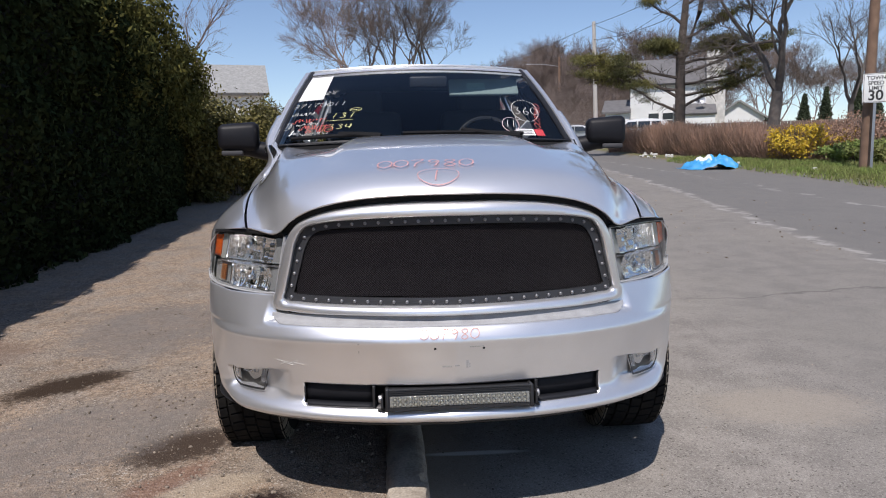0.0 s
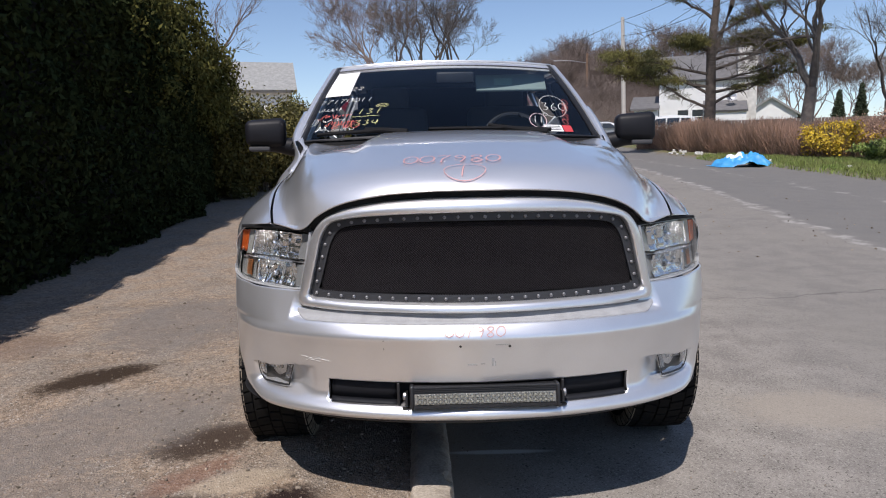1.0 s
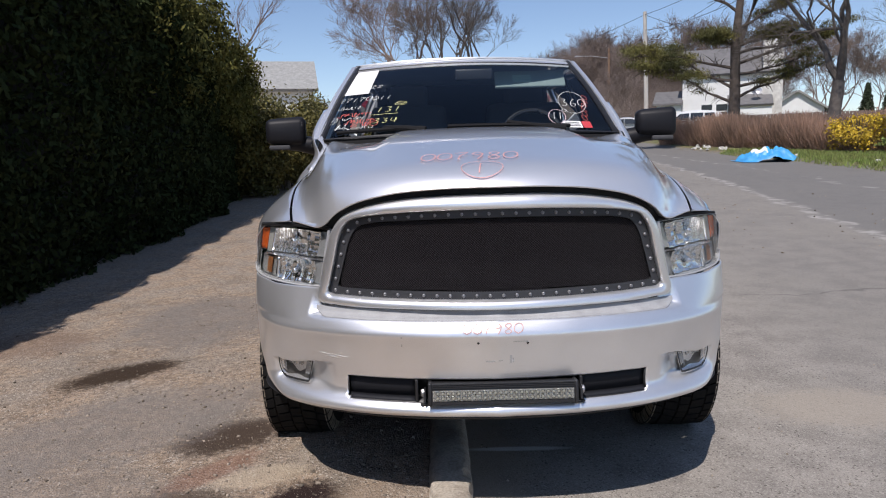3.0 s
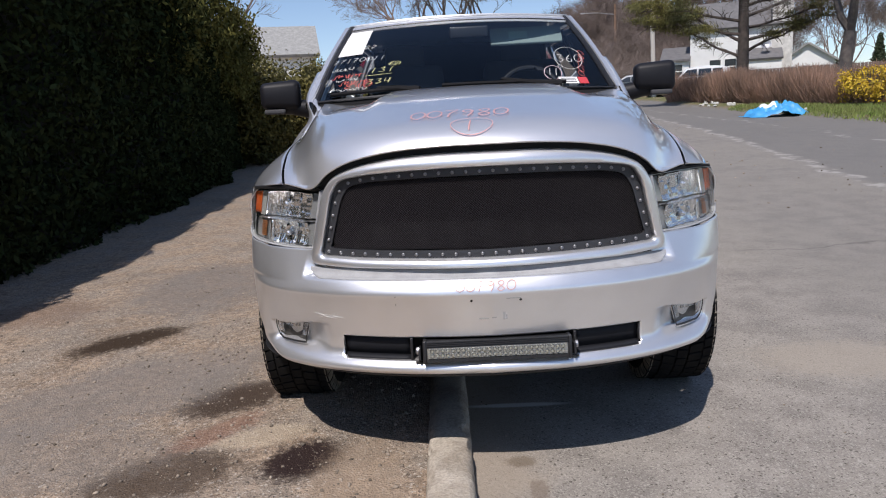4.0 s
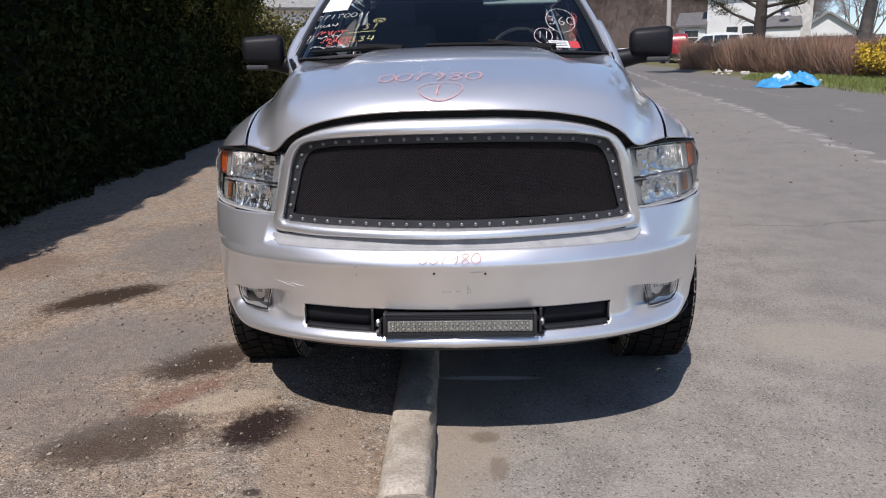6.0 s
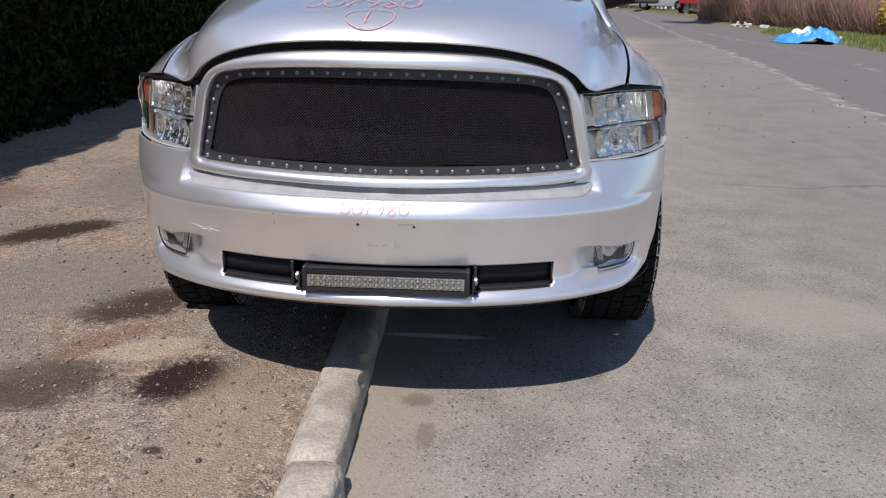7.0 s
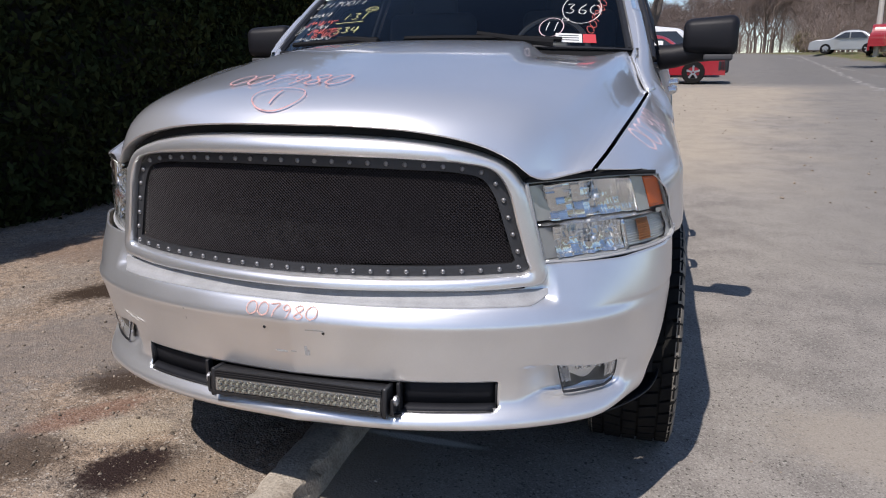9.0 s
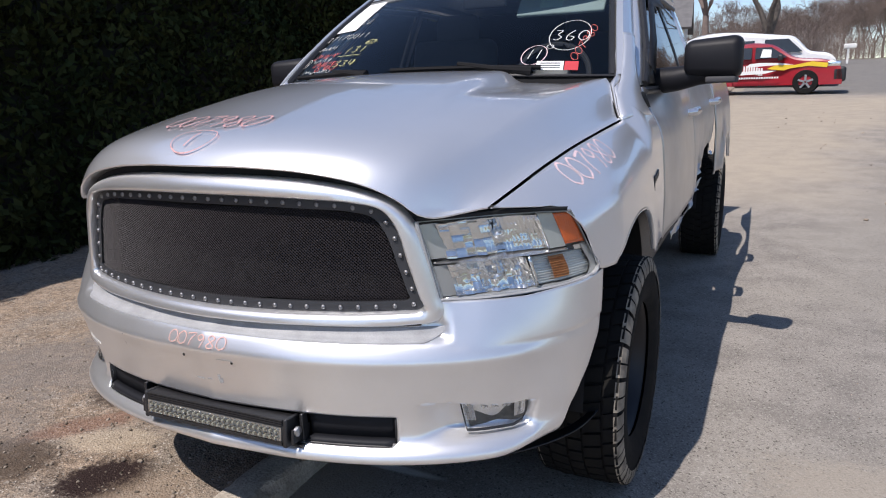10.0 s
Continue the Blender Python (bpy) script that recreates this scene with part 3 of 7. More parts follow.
n = 700
stones("gravel", list(zip(rng.uniform(1.3, 7.5, n), 6 + 15 * rng.uniform(0, 1, n) ** 1.3)), 0.004 + 0.022 * rng.uniform(0, 1, n) ** 5, "scattered stones on the sandy lot")


# ---- hedge along the lot ----
def hedge():
    root = thing("hedge", "tall dark evergreen hedge in shade", "hedge")
    H = 4.3

    def face(y):
        return -4.46 - 0.034 * (y - 4.0)

    def bulge(y, z):
        return 0.22 * noise.noise(Vector((0.0, y * 0.7, z * 0.8))) + 0.16 * noise.noise(Vector((3.0, y * 2.1, z * 2.2)))
    ys, zs = np.linspace(-14, 13.0, 118), np.linspace(0, 1, 22)
    rows = []
    for y in ys:
        top = H - 0.10 * max(0.0, y - 5.0) + 0.22 * noise.noise(Vector((9.0, y * 0.6, 0)))
        end = smooth01((13.0 - y) / 3.2)
        row = []
        for q in zs:
            z = q * top * (0.85 + 0.15 * end)
            row.append((face(y) - 0.10 - 0.35 * (1 - end) + bulge(y, z) - 0.35 * smooth01((q - 0.85) / 0.15), y, ground_z(-6, y) + z))
        row.append((face(y) - 1.8, y, ground_z(-6, y) + top * 0.98))
        row.append((face(y) - 2.6, y, ground_z(-6, y)))
        rows.append(row)
    # solid sheet behind the leaves, standing for their inner shade
    part("hedge_core", grid(np.array(rows), flip=True), HEDGE_CORE, root, "near-black inner sheet for the shade among the leaves")
    n = 150000
    y = np.concatenate([rng.uniform(-14, 13.2, n - 26000), rng.uniform(10.4, 13.5, 26000)])
    q = rng.uniform(0, 1, n)
    C = np.empty((n, 3))
    for i in range(n):
        end = smooth01((13.2 - y[i]) / 3.2)
        top = H - 0.10 * max(0.0, y[i] - 5.0) + 0.22 * noise.noise(Vector((9.0, y[i] * 0.6, 0))) + 0.25 * abs(noise.noise(Vector((5.0, y[i] * 2.6, 1))))
        z = q[i] * top * (0.85 + 0.15 * end)
        x = face(y[i]) + bulge(y[i], z) - 0.35 * (1 - end) - 0.35 * smooth01((q[i] - 0.85) / 0.15)
        x += rng.uniform(-0.12, 0.10) if q[i] < 0.97 else -rng.uniform(0, 1.6)
        if y[i] > 12.2 and rng.uniform() < 0.6:
            x -= rng.uniform(0, 1.8)
        C[i] = (x, y[i], ground_z(-6, y[i]) + z)
    # tufts near the top, coloured as sunlit leaves
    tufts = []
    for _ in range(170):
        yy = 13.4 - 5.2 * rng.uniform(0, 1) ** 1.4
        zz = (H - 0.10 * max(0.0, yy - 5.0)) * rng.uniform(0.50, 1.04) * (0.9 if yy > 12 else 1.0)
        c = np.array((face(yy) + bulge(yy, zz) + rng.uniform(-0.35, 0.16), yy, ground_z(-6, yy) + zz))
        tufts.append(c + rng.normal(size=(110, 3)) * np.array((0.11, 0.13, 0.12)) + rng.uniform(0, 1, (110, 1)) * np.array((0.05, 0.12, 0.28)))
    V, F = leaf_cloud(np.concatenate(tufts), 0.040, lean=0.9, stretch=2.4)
    part("sunlit_tufts", fast_mesh("sunlit_tufts", V, F, HEDGE_LIT), HEDGE_LIT, root, "olive leaf tufts near the top, lightened as if sunlit", smooth=False, kind="stuff")
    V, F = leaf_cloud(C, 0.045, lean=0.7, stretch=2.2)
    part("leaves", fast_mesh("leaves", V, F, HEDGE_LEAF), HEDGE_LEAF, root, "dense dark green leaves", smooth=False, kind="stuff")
    return root


hedge()


def clump_cloud(centre, radii, n, clumps, seed):
    """Points in many small tufts within an uneven outline."""
    r = np.random.default_rng(seed)
    u = r.normal(size=(clumps, 3))
    u /= np.linalg.norm(u, axis=1)[:, None]
    u *= (r.uniform(0.15, 1.0, clumps) ** 0.5)[:, None] * r.uniform(0.75, 1.12, clumps)[:, None]
    c = u * np.array(radii)
    k = r.integers(0, clumps, n)
    p = c[k] + r.normal(size=(n, 3)) * np.array(radii) * 0.13
    return p + np.array(centre)


def shrub(name, x, y, radii, n, size, mat, label, seed, category="shrub", group="", twig=BARK, stems=14):
    z = float(ground_z(x, y))
    root = thing(name, label, category, group, at=pose(x, y, z))
    C = clump_cloud((0, 0, radii[2] * 0.95), radii, n, max(n // 60, 12), seed)
    C = C[C[:, 2] > 0.02]
    V, F = leaf_cloud(C, size, 0.3)
    part("leaves", fast_mesh("leaves", V, F, mat), mat, root, smooth=False, kind="stuff")
    r = random.Random(seed)
    geos = []
    for _ in range(stems):
        a, t = r.uniform(0, 6.28), r.uniform(0.4, 0.95)
        geos.append(tube([(0.15 * math.cos(a), 0.15 * math.sin(a), 0), (radii[0] * 0.4 * t * math.cos(a), radii[1] * 0.4 * t * math.sin(a), radii[2] * 0.8),
                          (radii[0] * 0.8 * t * math.cos(a + 0.2), radii[1] * 0.8 * t * math.sin(a + 0.2), radii[2] * 1.6)], [0.03, 0.02, 0.006], 4))
    part("stems", join(*geos), twig, root, kind="stuff")
    return root


for i, (x, y, rx, rz) in enumerate(((-5.5, 14.6, 1.0, 1.15), (-5.6, 17.2, 0.95, 1.25), (-4.6, 18.3, 0.95, 1.2), (-4.2, 20.2, 1.1, 1.15), (-5.2, 21.5, 1.3, 1.35), (-6.8, 20.5, 1.4, 1.45), (-3.1, 22.2, 1.0, 1.0))):
    shrub("shrub", x, y, (rx, rx, rz), 13000, 0.055, SHRUB_LEAF, "yellowing evergreen shrub beyond the hedge", 20 + i, group="shrubs by the hedge")


for i, (x, y, rx, rz) in enumerate(((-4.75, 13.9, 0.8, 1.05), (-4.45, 15.4, 0.75, 0.85), (-4.15, 16.9, 0.7, 0.75), (-3.8, 18.6, 0.75, 0.7))):
    shrub("shrub", x, y, (rx, rx, rz), 12000, 0.05, OLIVE_LEAF, "olive evergreen shrub at the end of the hedge", 120 + i, group="olive shrubs by the hedge")


# ---- trees ----
def branch_out(r, p, d, length, rad, depth, geos, spread, tips, thin):
    pts, q, dirv = [p], p.copy(), d.copy()
    k = 4 if depth > 1 else 3
    for _ in range(k):
        dirv = (dirv + Vector((r.gauss(0, 0.16), r.gauss(0, 0.16), r.gauss(0.05, 0.12)))).normalized()
        q = q + dirv * (length / k)
        pts.append(q)
    geos.append(tube(pts, [rad * (1 - 0.45 * i / k) for i in range(k + 1)], 7 if depth > 3 else 5 if depth > 1 else 3, False))
    if depth == 0:
        tips.append(q)
        return
    kids = 3 if depth > 2 else 4
    for j in range(kids):
        at = pts[-1] if j == 0 else pts[r.randint(max(1, k - 2), k)] if depth > 2 else pts[r.randint(1, k)]
        ax = Vector((r.gauss(0, 1), r.gauss(0, 1), r.gauss(0, 0.6))).normalized()
        nd = (dirv + ax * spread * r.uniform(0.55, 1.15)).normalized()
        branch_out(r, at, nd, length * r.uniform(0.60, 0.84), max(rad * (0.61 if j == 0 else 0.42), thin), depth - 1, geos, spread, tips, thin)


def bare_tree(x, y, height, rad, seed, label, depth=6, spread=0.62, mat=BARK, trunk=0.28, lean=(0, 0), group="bare trees", thin=0.004):
    r = random.Random(seed)
    root = thing("tree", label, "tree", group, at=pose(x, y, float(ground_z(x, y)) - 0.1))
    geos, tips = [], []
    top = Vector((lean[0], lean[1], height * trunk))
    mid = Vector((lean[0] * 0.4 + 0.05, lean[1] * 0.4, height * trunk * 0.5))
    part("trunk", tube([Vector((0, 0, -0.2)), Vector((0, 0, 0.4)), mid, top], [rad * 1.35, rad * 1.05, rad * 0.95, rad * 0.85], 10), mat, root)
    for j in range(3 if depth > 4 else 2):
        a = j * 2.2 + r.uniform(0, 1)
        d = Vector((0.5 * math.cos(a), 0.5 * math.sin(a), 1)).normalized()
        branch_out(r, top, d, height * 0.24, rad * 0.62, depth - 1, geos, spread, tips, thin)
    part("crown", join(*geos), mat, root, "bare spring branches")
    return root


bare_tree(-3.5, 50.0, 13.6, 0.24, 3, "leafless grey tree with fine twigs", 8, 0.58, BARK_PALE, 0.26, thin=0.0065)
bare_tree(0.45, 50.0, 13.8, 0.36, 5, "large forked leafless tree with fine twigs", 8, 0.66, BARK, 0.16, thin=0.0065)
bare_tree(-9.6, 26.5, 8.2, 0.16, 8, "leafless grey tree behind the hedge", 6, 0.55, BARK_PALE, 0.35)
bare_tree(16.7, 29.3, 12.5, 0.29, 11, "large leafless tree by the dry brush", 8, 0.90, BARK, 0.24, (0.35, 0), thin=0.006)
bare_tree(22.0, 31.5, 8.0, 0.16, 19, "leafless tree by the road", 6, 0.65, BARK, 0.3)


def pine(x, y):
    root = thing("pine_tree", "tall pine with sparse ragged limbs", "tree", at=pose(x, y, float(ground_z(x, y)) - 0.1))
    r = random.Random(4)
    spine = [Vector((0, 0, -0.2)), Vector((0.05, 0, 2.5)), Vector((0.0, 0, 5.0)), Vector((0.25, 0, 8.0)), Vector((0.2, 0, 12.5))]
    part("trunk", tube(spine, [0.32, 0.26, 0.22, 0.15, 0.05], 10), BARK_DARK, root, "dark straight trunk")
    part("second_stem", tube([Vector((0.0, 0, 4.6)), Vector((0.42, 0.1, 5.6)), Vector((0.95, 0, 7.2)), Vector((1.3, 0, 10.5))], [0.17, 0.15, 0.12, 0.05], 8), BARK_DARK, root)
    limbs, tufts = [], []

    def limb(z, out, rise, side, droop, n):
        a = Vector((0.05, 0, z))
        pts = [a]
        for i in range(1, 6):
            t = i / 5
            pts.append(a + Vector((side * out * t, r.uniform(-0.25, 0.25) * out * t * 0.6, rise * t - droop * t * t + r.uniform(-0.08, 0.08))))
        part("limb", tube(pts, [0.085, 0.07, 0.055, 0.04, 0.03, 0.012], 5, False), BARK_DARK, root, "ragged limb")
        for i in range(26):
            t = r.uniform(0.15, 1.0)
            b = pts[min(int(t * 5), 4)].lerp(pts[min(int(t * 5) + 1, 5)], (t * 5) % 1)
            tip = b + Vector((side * r.uniform(-0.1, 0.7), r.uniform(-0.7, 0.7), r.uniform(-0.45, 0.55)))
            limbs.append(tube([b, (b + tip) / 2 + Vector((r.uniform(-0.1, 0.1), 0, 0.06)), tip], [0.02, 0.014, 0.006], 4, False))
        for i in range(n):
            t = r.uniform(0.35, 1.0)
            b = pts[min(int(t * 5), 4)].lerp(pts[min(int(t * 5) + 1, 5)], (t * 5) % 1)
            tip = b + Vector((side * r.uniform(0.0, 0.5), r.uniform(-0.8, 0.8), r.uniform(-0.05, 0.40)))
            limbs.append(tube([b, (b + tip) / 2 + Vector((0, 0, 0.05)), tip], [0.022, 0.014, 0.006], 4, False))
            tufts.append(tip)
    for args in ((3.9, 4.9, 1.3, -1, 0.5, 26), (3.3, 4.6, 0.9, -1, 0.3, 22), (2.9, 4.0, 2.2, -1, 0.4, 6), (2.2, 3.4, 1.4, -1, -0.3, 10), (5.0, 1.2, 0.5, -1, 0.2, 26), (4.9, 2.6, 1.0, 1, 0.3, 34), (4.6, 4.0, 0.9, 1, 0.3, 10), (3.6, 3.6, 0.4, 1, -0.6, 6), (3.0, 4.4, 0.9, 1, -0.2, 8), (2.4, 3.0, 1.4, 1, 0.2, 4), (4.1, 5.2, 1.8, 1, 0.1, 12),
                 (5.8, 3.2, 1.6, 1, 0.1, 14), (6.6, 2.6, 1.6, -1, 0.2, 10), (7.4, 3.0, 2.0, 1, 0.0, 12), (8.4, 2.2, 1.8, -1, 0.0, 10), (9.4, 1.8, 1.5, 1, 0.0, 14)):
        limb(*args)
    part("fine_growth", join(*limbs), BARK_DARK, root, "fine bare twigs", kind="stuff")
    tf = np.array([tuple(t) for t in tufts])
    k = rng.integers(0, len(tf), 46000)
    C = tf[k] + rng.normal(size=(46000, 3)) * np.array((0.27, 0.24, 0.07)) + rng.uniform(0, 1, (46000, 1)) ** 3 * np.array((0, 0, 0.22))
    V, F = leaf_cloud(C, 0.026, 0.9, 7.0)
    part("needles", fast_mesh("needles", V, F, NEEDLE), NEEDLE, root, "olive green needle tufts", smooth=False, kind="stuff")


pine(13.85, 32.9)

# woods beyond the road, and the wooded hill
seedlings = [bare_tree(22 + 3 * i, 96 + 2 * i, 12.5, 0.13, 30 + i, "leafless brown tree in the far woods", 7, 0.60, BARK_PALE, 0.16, group="far woods", thin=0.009) for i in range(3)]
r = random.Random(12)


def wood(count, x0, x1, y0, y1, s0, s1):
    for i in range(count):
        x, y = r.uniform(x0, x1), r.uniform(y0, y1)
        o = copy_thing(seedlings[i % 3], pose(x, y, float(ground_z(x, y)) - 0.2, 0, 0, r.uniform(0, 360)))
        o.scale = [r.uniform(s0, s1)] * 3


wood(26, 21, 44, 92, 120, 1.0, 1.5)
wood(22, 24, 60, 120, 190, 1.0, 1.5)
wood(12, -34, -12, 58, 76, 0.40, 0.55)
wood(10, -26, 2, 84, 110, 0.45, 0.6)
wood(14, 16, 28, 76, 100, 0.5, 0.75)
wood(20, -40, 8, 150, 260, 0.8, 1.3)
wood(12, 26, 60, 64, 84, 0.7, 1.0)
wood(9, -2, 4.0, 58, 85, 0.40, 0.52)
wood(18, 12.0, 19, 98, 150, 0.85, 1.25)
wood(14, 10.5, 17, 150, 230, 0.9, 1.3)


def thicket(label, n, x0, x1, y0, y1, top, mat, seed):
    """Bare undergrowth: countless thin stems and twigs in uneven clumps."""
    q = np.random.default_rng(seed)
    m = n // 90
    cx, cy = q.uniform(x0, x1, m), q.uniform(y0, y1, m)
    ch = top * q.uniform(0.45, 1.0, m)
    k = q.integers(0, m, n)
    h = q.uniform(0, 1, n) ** 0.8
    x, y = cx[k] + q.normal(size=n) * 0.9, cy[k] + q.normal(size=n) * 0.9
    z = np.array([ground_z(a, c) for a, c in zip(x, y)]) + h * ch[k]
    d = q.normal(size=(n, 3)) * np.array((0.42, 0.42, 0.35)) + np.array((0, 0, 0.55))
    d *= (q.uniform(0.35, 1.3, n) * (top / 8) ** 0.4)[:, None]
    w = q.uniform(0.003, 0.010, n) * (top / 8) ** 0.3
    P = np.stack([x, y, z], 1)
    side = np.stack([w, np.zeros(n), np.zeros(n)], 1)
    V = np.stack([P - side, P + side, P + d + side * 0.4, P + d - side * 0.4], 1).reshape(-1, 3)
    ob = new("thicket", fast_mesh("thicket", V, np.arange(4 * n).reshape(-1, 4), mat))
    tagged(ob, label, "undergrowth", kind="stuff")


thicket("leafless grey-brown undergrowth behind the parked van", 20000, -3.5, 4.0, 54, 68, 3.4, BARK_PALE, 81)
thicket("leafless brown woods beside the far road", 110000, 17, 46, 96, 122, 13.0, BARK_PALE, 82)
thicket("low leafless scrub at the end of the road", 18000, 4, 13, 95, 120, 3.4, BARK_PALE, 83)
thicket("leafless scrub beside the white house", 14000, 12, 20, 62, 74, 4.5, BARK_PALE, 84)


# dry brush, verge grass, forsythia
def brush():
    n = 90000
    C = np.empty((n, 3))
    x = rng.uniform(0, 1, n)
    y = rng.uniform(23.5, 37, n)
    front = np.interp(y, [23, 26, 30, 37], [14.9, 14.0, 12.9, 11.4])
    x = front + (24 - front) * x ** 1.6
    z = np.array([ground_z(a, c) for a, c in zip(x, y)])
    hgt = rng.uniform(0.5, 1.75, n) * (0.8 + 0.35 * np.array([noise.noise(Vector((a * 0.5, c * 0.5, 3))) for a, c in zip(x, y)]))
    lean = rng.normal(size=(n, 2)) * 0.30
    wd = rng.uniform(0.004, 0.012, n)
    a = rng.uniform(0, 3.14, n)
    dx, dy = np.cos(a) * wd, np.sin(a) * wd
    V = np.stack([np.stack([x - dx, y - dy, z], 1), np.stack([x + dx, y + dy, z], 1), np.stack([x + lean[:, 0] + dx * 0.5, y + lean[:, 1] + dy * 0.5, z + hgt], 1), np.stack([x + lean[:, 0] - dx * 0.5, y + lean[:, 1] - dy * 0.5, z + hgt], 1)], 1).reshape(-1, 3)
    ob = new("dry_brush", fast_mesh("dry_brush", V, np.arange(4 * n).reshape(-1, 4), DRY))
    tagged(ob, "dense dry brown brush and dead weeds on the verge", "brush", kind="stuff")
    n = 30000
    x, y = rng.uniform(11.3, 15.5, n), rng.uniform(11, 28, n)
    z = np.array([ground_z(a, c) for a, c in zip(x, y)])
    hgt = rng.uniform(0.05, 0.18, n)
    lean = rng.normal(size=(n, 2)) * 0.05
    a = rng.uniform(0, 3.14, n)
    dx, dy = np.cos(a) * 0.012, np.sin(a) * 0.012
    V = np.stack([np.stack([x - dx, y - dy, z], 1), np.stack([x + dx, y + dy, z], 1), np.stack([x + lean[:, 0], y + lean[:, 1], z + hgt], 1)], 1).reshape(-1, 3)
    ob = new("grass", fast_mesh("grass", V, np.arange(3 * n).reshape(-1, 3), GRASS))
    tagged(ob, "patchy green grass on the road verge", "grass", kind="stuff")


brush()


def conifer(x, y, height, width, seed):
    """A small fir: a straight stem with drooping whorls of needles that narrow to the top."""
    root = thing("conifer", "small dark green conifer far behind", "tree", "far conifers", at=pose(x, y, float(ground_z(x, y)) - 0.1))
    part("trunk", tube([(0, 0, 0), (0, 0, height)], [0.09, 0.02], 6), BARK, root)
    q = np.random.default_rng(seed)
    n = 5200
    h = q.uniform(0.06, 1.0, n)
    tier = np.abs(((h * 9.0) % 1.0) - 0.5) * 2
    rr = width * (1.04 - h) * (0.55 + 0.45 * tier) * q.uniform(0.2, 1.0, n) ** 0.5
    a = q.uniform(0, 6.283, n)
    C = np.stack([rr * np.cos(a), rr * np.sin(a), h * height - 0.25 * rr], 1) + q.normal(size=(n, 3)) * 0.04
    V, F = leaf_cloud(C, 0.07, 0.2, 3.0)
    part("needles", fast_mesh("needles", V, F, CONIFER), CONIFER, root, smooth=False, kind="stuff")


shrub("forsythia", 15.0, 23.8, (1.1, 0.95, 0.80), 4600, 0.055, FORSYTHIA, "yellow flowering bush on the verge", 50, group="flowering bushes", stems=60)
shrub("forsythia", 16.9, 23.4, (1.0, 0.9, 0.7), 1500, 0.055, FORSYTHIA, "thinly flowering yellow bush", 51, group="flowering bushes")
shrub("brush_bush", 17.4, 23.2, (2.0, 1.5, 1.0), 9000, 0.04, DRY, "brown leafless bush on the verge", 52, group="brown bushes")
shrub("brush_bush", 15.6, 21.2, (1.3, 1.0, 0.45), 5000, 0.06, GRASS, "low green weeds below the bush", 53)
for i in range(5):
    conifer(27.5 + 1.9 * i, 45 + 0.6 * (i % 2), 3.4 + 0.5 * (i % 3), 1.0, 60 + i)
for i in range(2):
    shrub("far_shrub", 17.5 + 2.0 * i, 90 + r.uniform(-3, 3), (1.7, 1.6, 1.2), 2600, 0.16, SHRUB_LEAF, "olive shrub beside the far road", 70 + i, group="far shrubs")


# ---- blue tarp ----
tarp_rows = []
for i, u in enumerate(np.linspace(-1, 1, 41)):
    row = []
    for j, v in enumerate(np.linspace(-1, 1, 29)):
        h = max(0.0, 1 - (abs(u) ** 2.2) - 0.75 * v * v)
        h2 = 0.52 * h ** 0.7 * (0.75 + 0.55 * noise.noise(Vector((u * 2.2, v * 2, 1.3))) + 0.35 * noise.noise(Vector((u * 6, v * 5, 4))))
        x, y = 10.85 + 0.98 * u + 0.10 * noise.noise(Vector((u * 3, v * 3, 8))), 22.2 + 0.65 * v - 0.25 * u
        row.append((x, y, ground_z(11.0, y) + 0.015 + max(h2, 0) + 0.02 * abs(noise.noise(Vector((u * 9, v * 9, 2))))))
    tarp_rows.append(row)
TV, TF = grid(np.array(tarp_rows))
idx = [1 if (np.mean([TV[k][0] for k in f]) < 10.75 and np.mean([TV[k][2] for k in f]) > ground_z(11, 22.2) + 0.34) or np.mean([TV[k][0] for k in f]) > 11.65 else 0 for f in TF]
tarp = new("tarp", mesh_of("tarp", TV, TF, [TARP_BLUE, TARP_WHITE], True, idx))
tagged(tarp, "crumpled blue and white tarp heaped at the road edge", "tarp")
for i in range(16):
    x, y = 11.4 + r.uniform(0, 0.8), r.uniform(18, 33)
    bm = rounded_box(r.uniform(0.08, 0.25), r.uniform(0.08, 0.2), r.uniform(0.04, 0.16), 0.02, 1)
    o = part("litter", bm, LITTER)
    o.matrix_basis = pose(x, y, float(ground_z(x, y)) + 0.05, r.uniform(-20, 20), 0, r.uniform(0, 180))
    tagged(o, "pale scrap of litter on the verge", "litter", "litter on the verge")


# ---- poles, sign, wires ----
def pole(x, y, h, rad, mat, label, lean=0.0, arm=None, lamp=None, group="utility poles"):
    z = float(ground_z(x, y))
    root = thing("utility_pole", label, "pole", group, at=pose(x, y, z - 0.1))
    part("shaft", tube([(0, 0, -0.3), (lean * 0.5, 0, h / 2), (lean, 0, h)], [rad, rad * 0.9, rad * 0.75], 12), mat, root)
    if arm:
        part("crossarm", box(lean - arm, lean + arm, -0.06, 0.06, h - 0.7, h - 0.58), mat, root)
    if lamp:
        part("lamp_arm", tube([(lean, 0, h - 1.2), (lean + lamp * 0.5, 0, h - 0.9), (lean + lamp, 0, h - 0.85)], 0.04, 6), STEEL, root, "pale metal lamp arm")
        part("lamp_head", moved(bm_geo(rounded_box(0.55, 0.2, 0.12, 0.04)), pose(lean + lamp, 0, h - 0.88)), STEEL, root, "street lamp head")
    return root


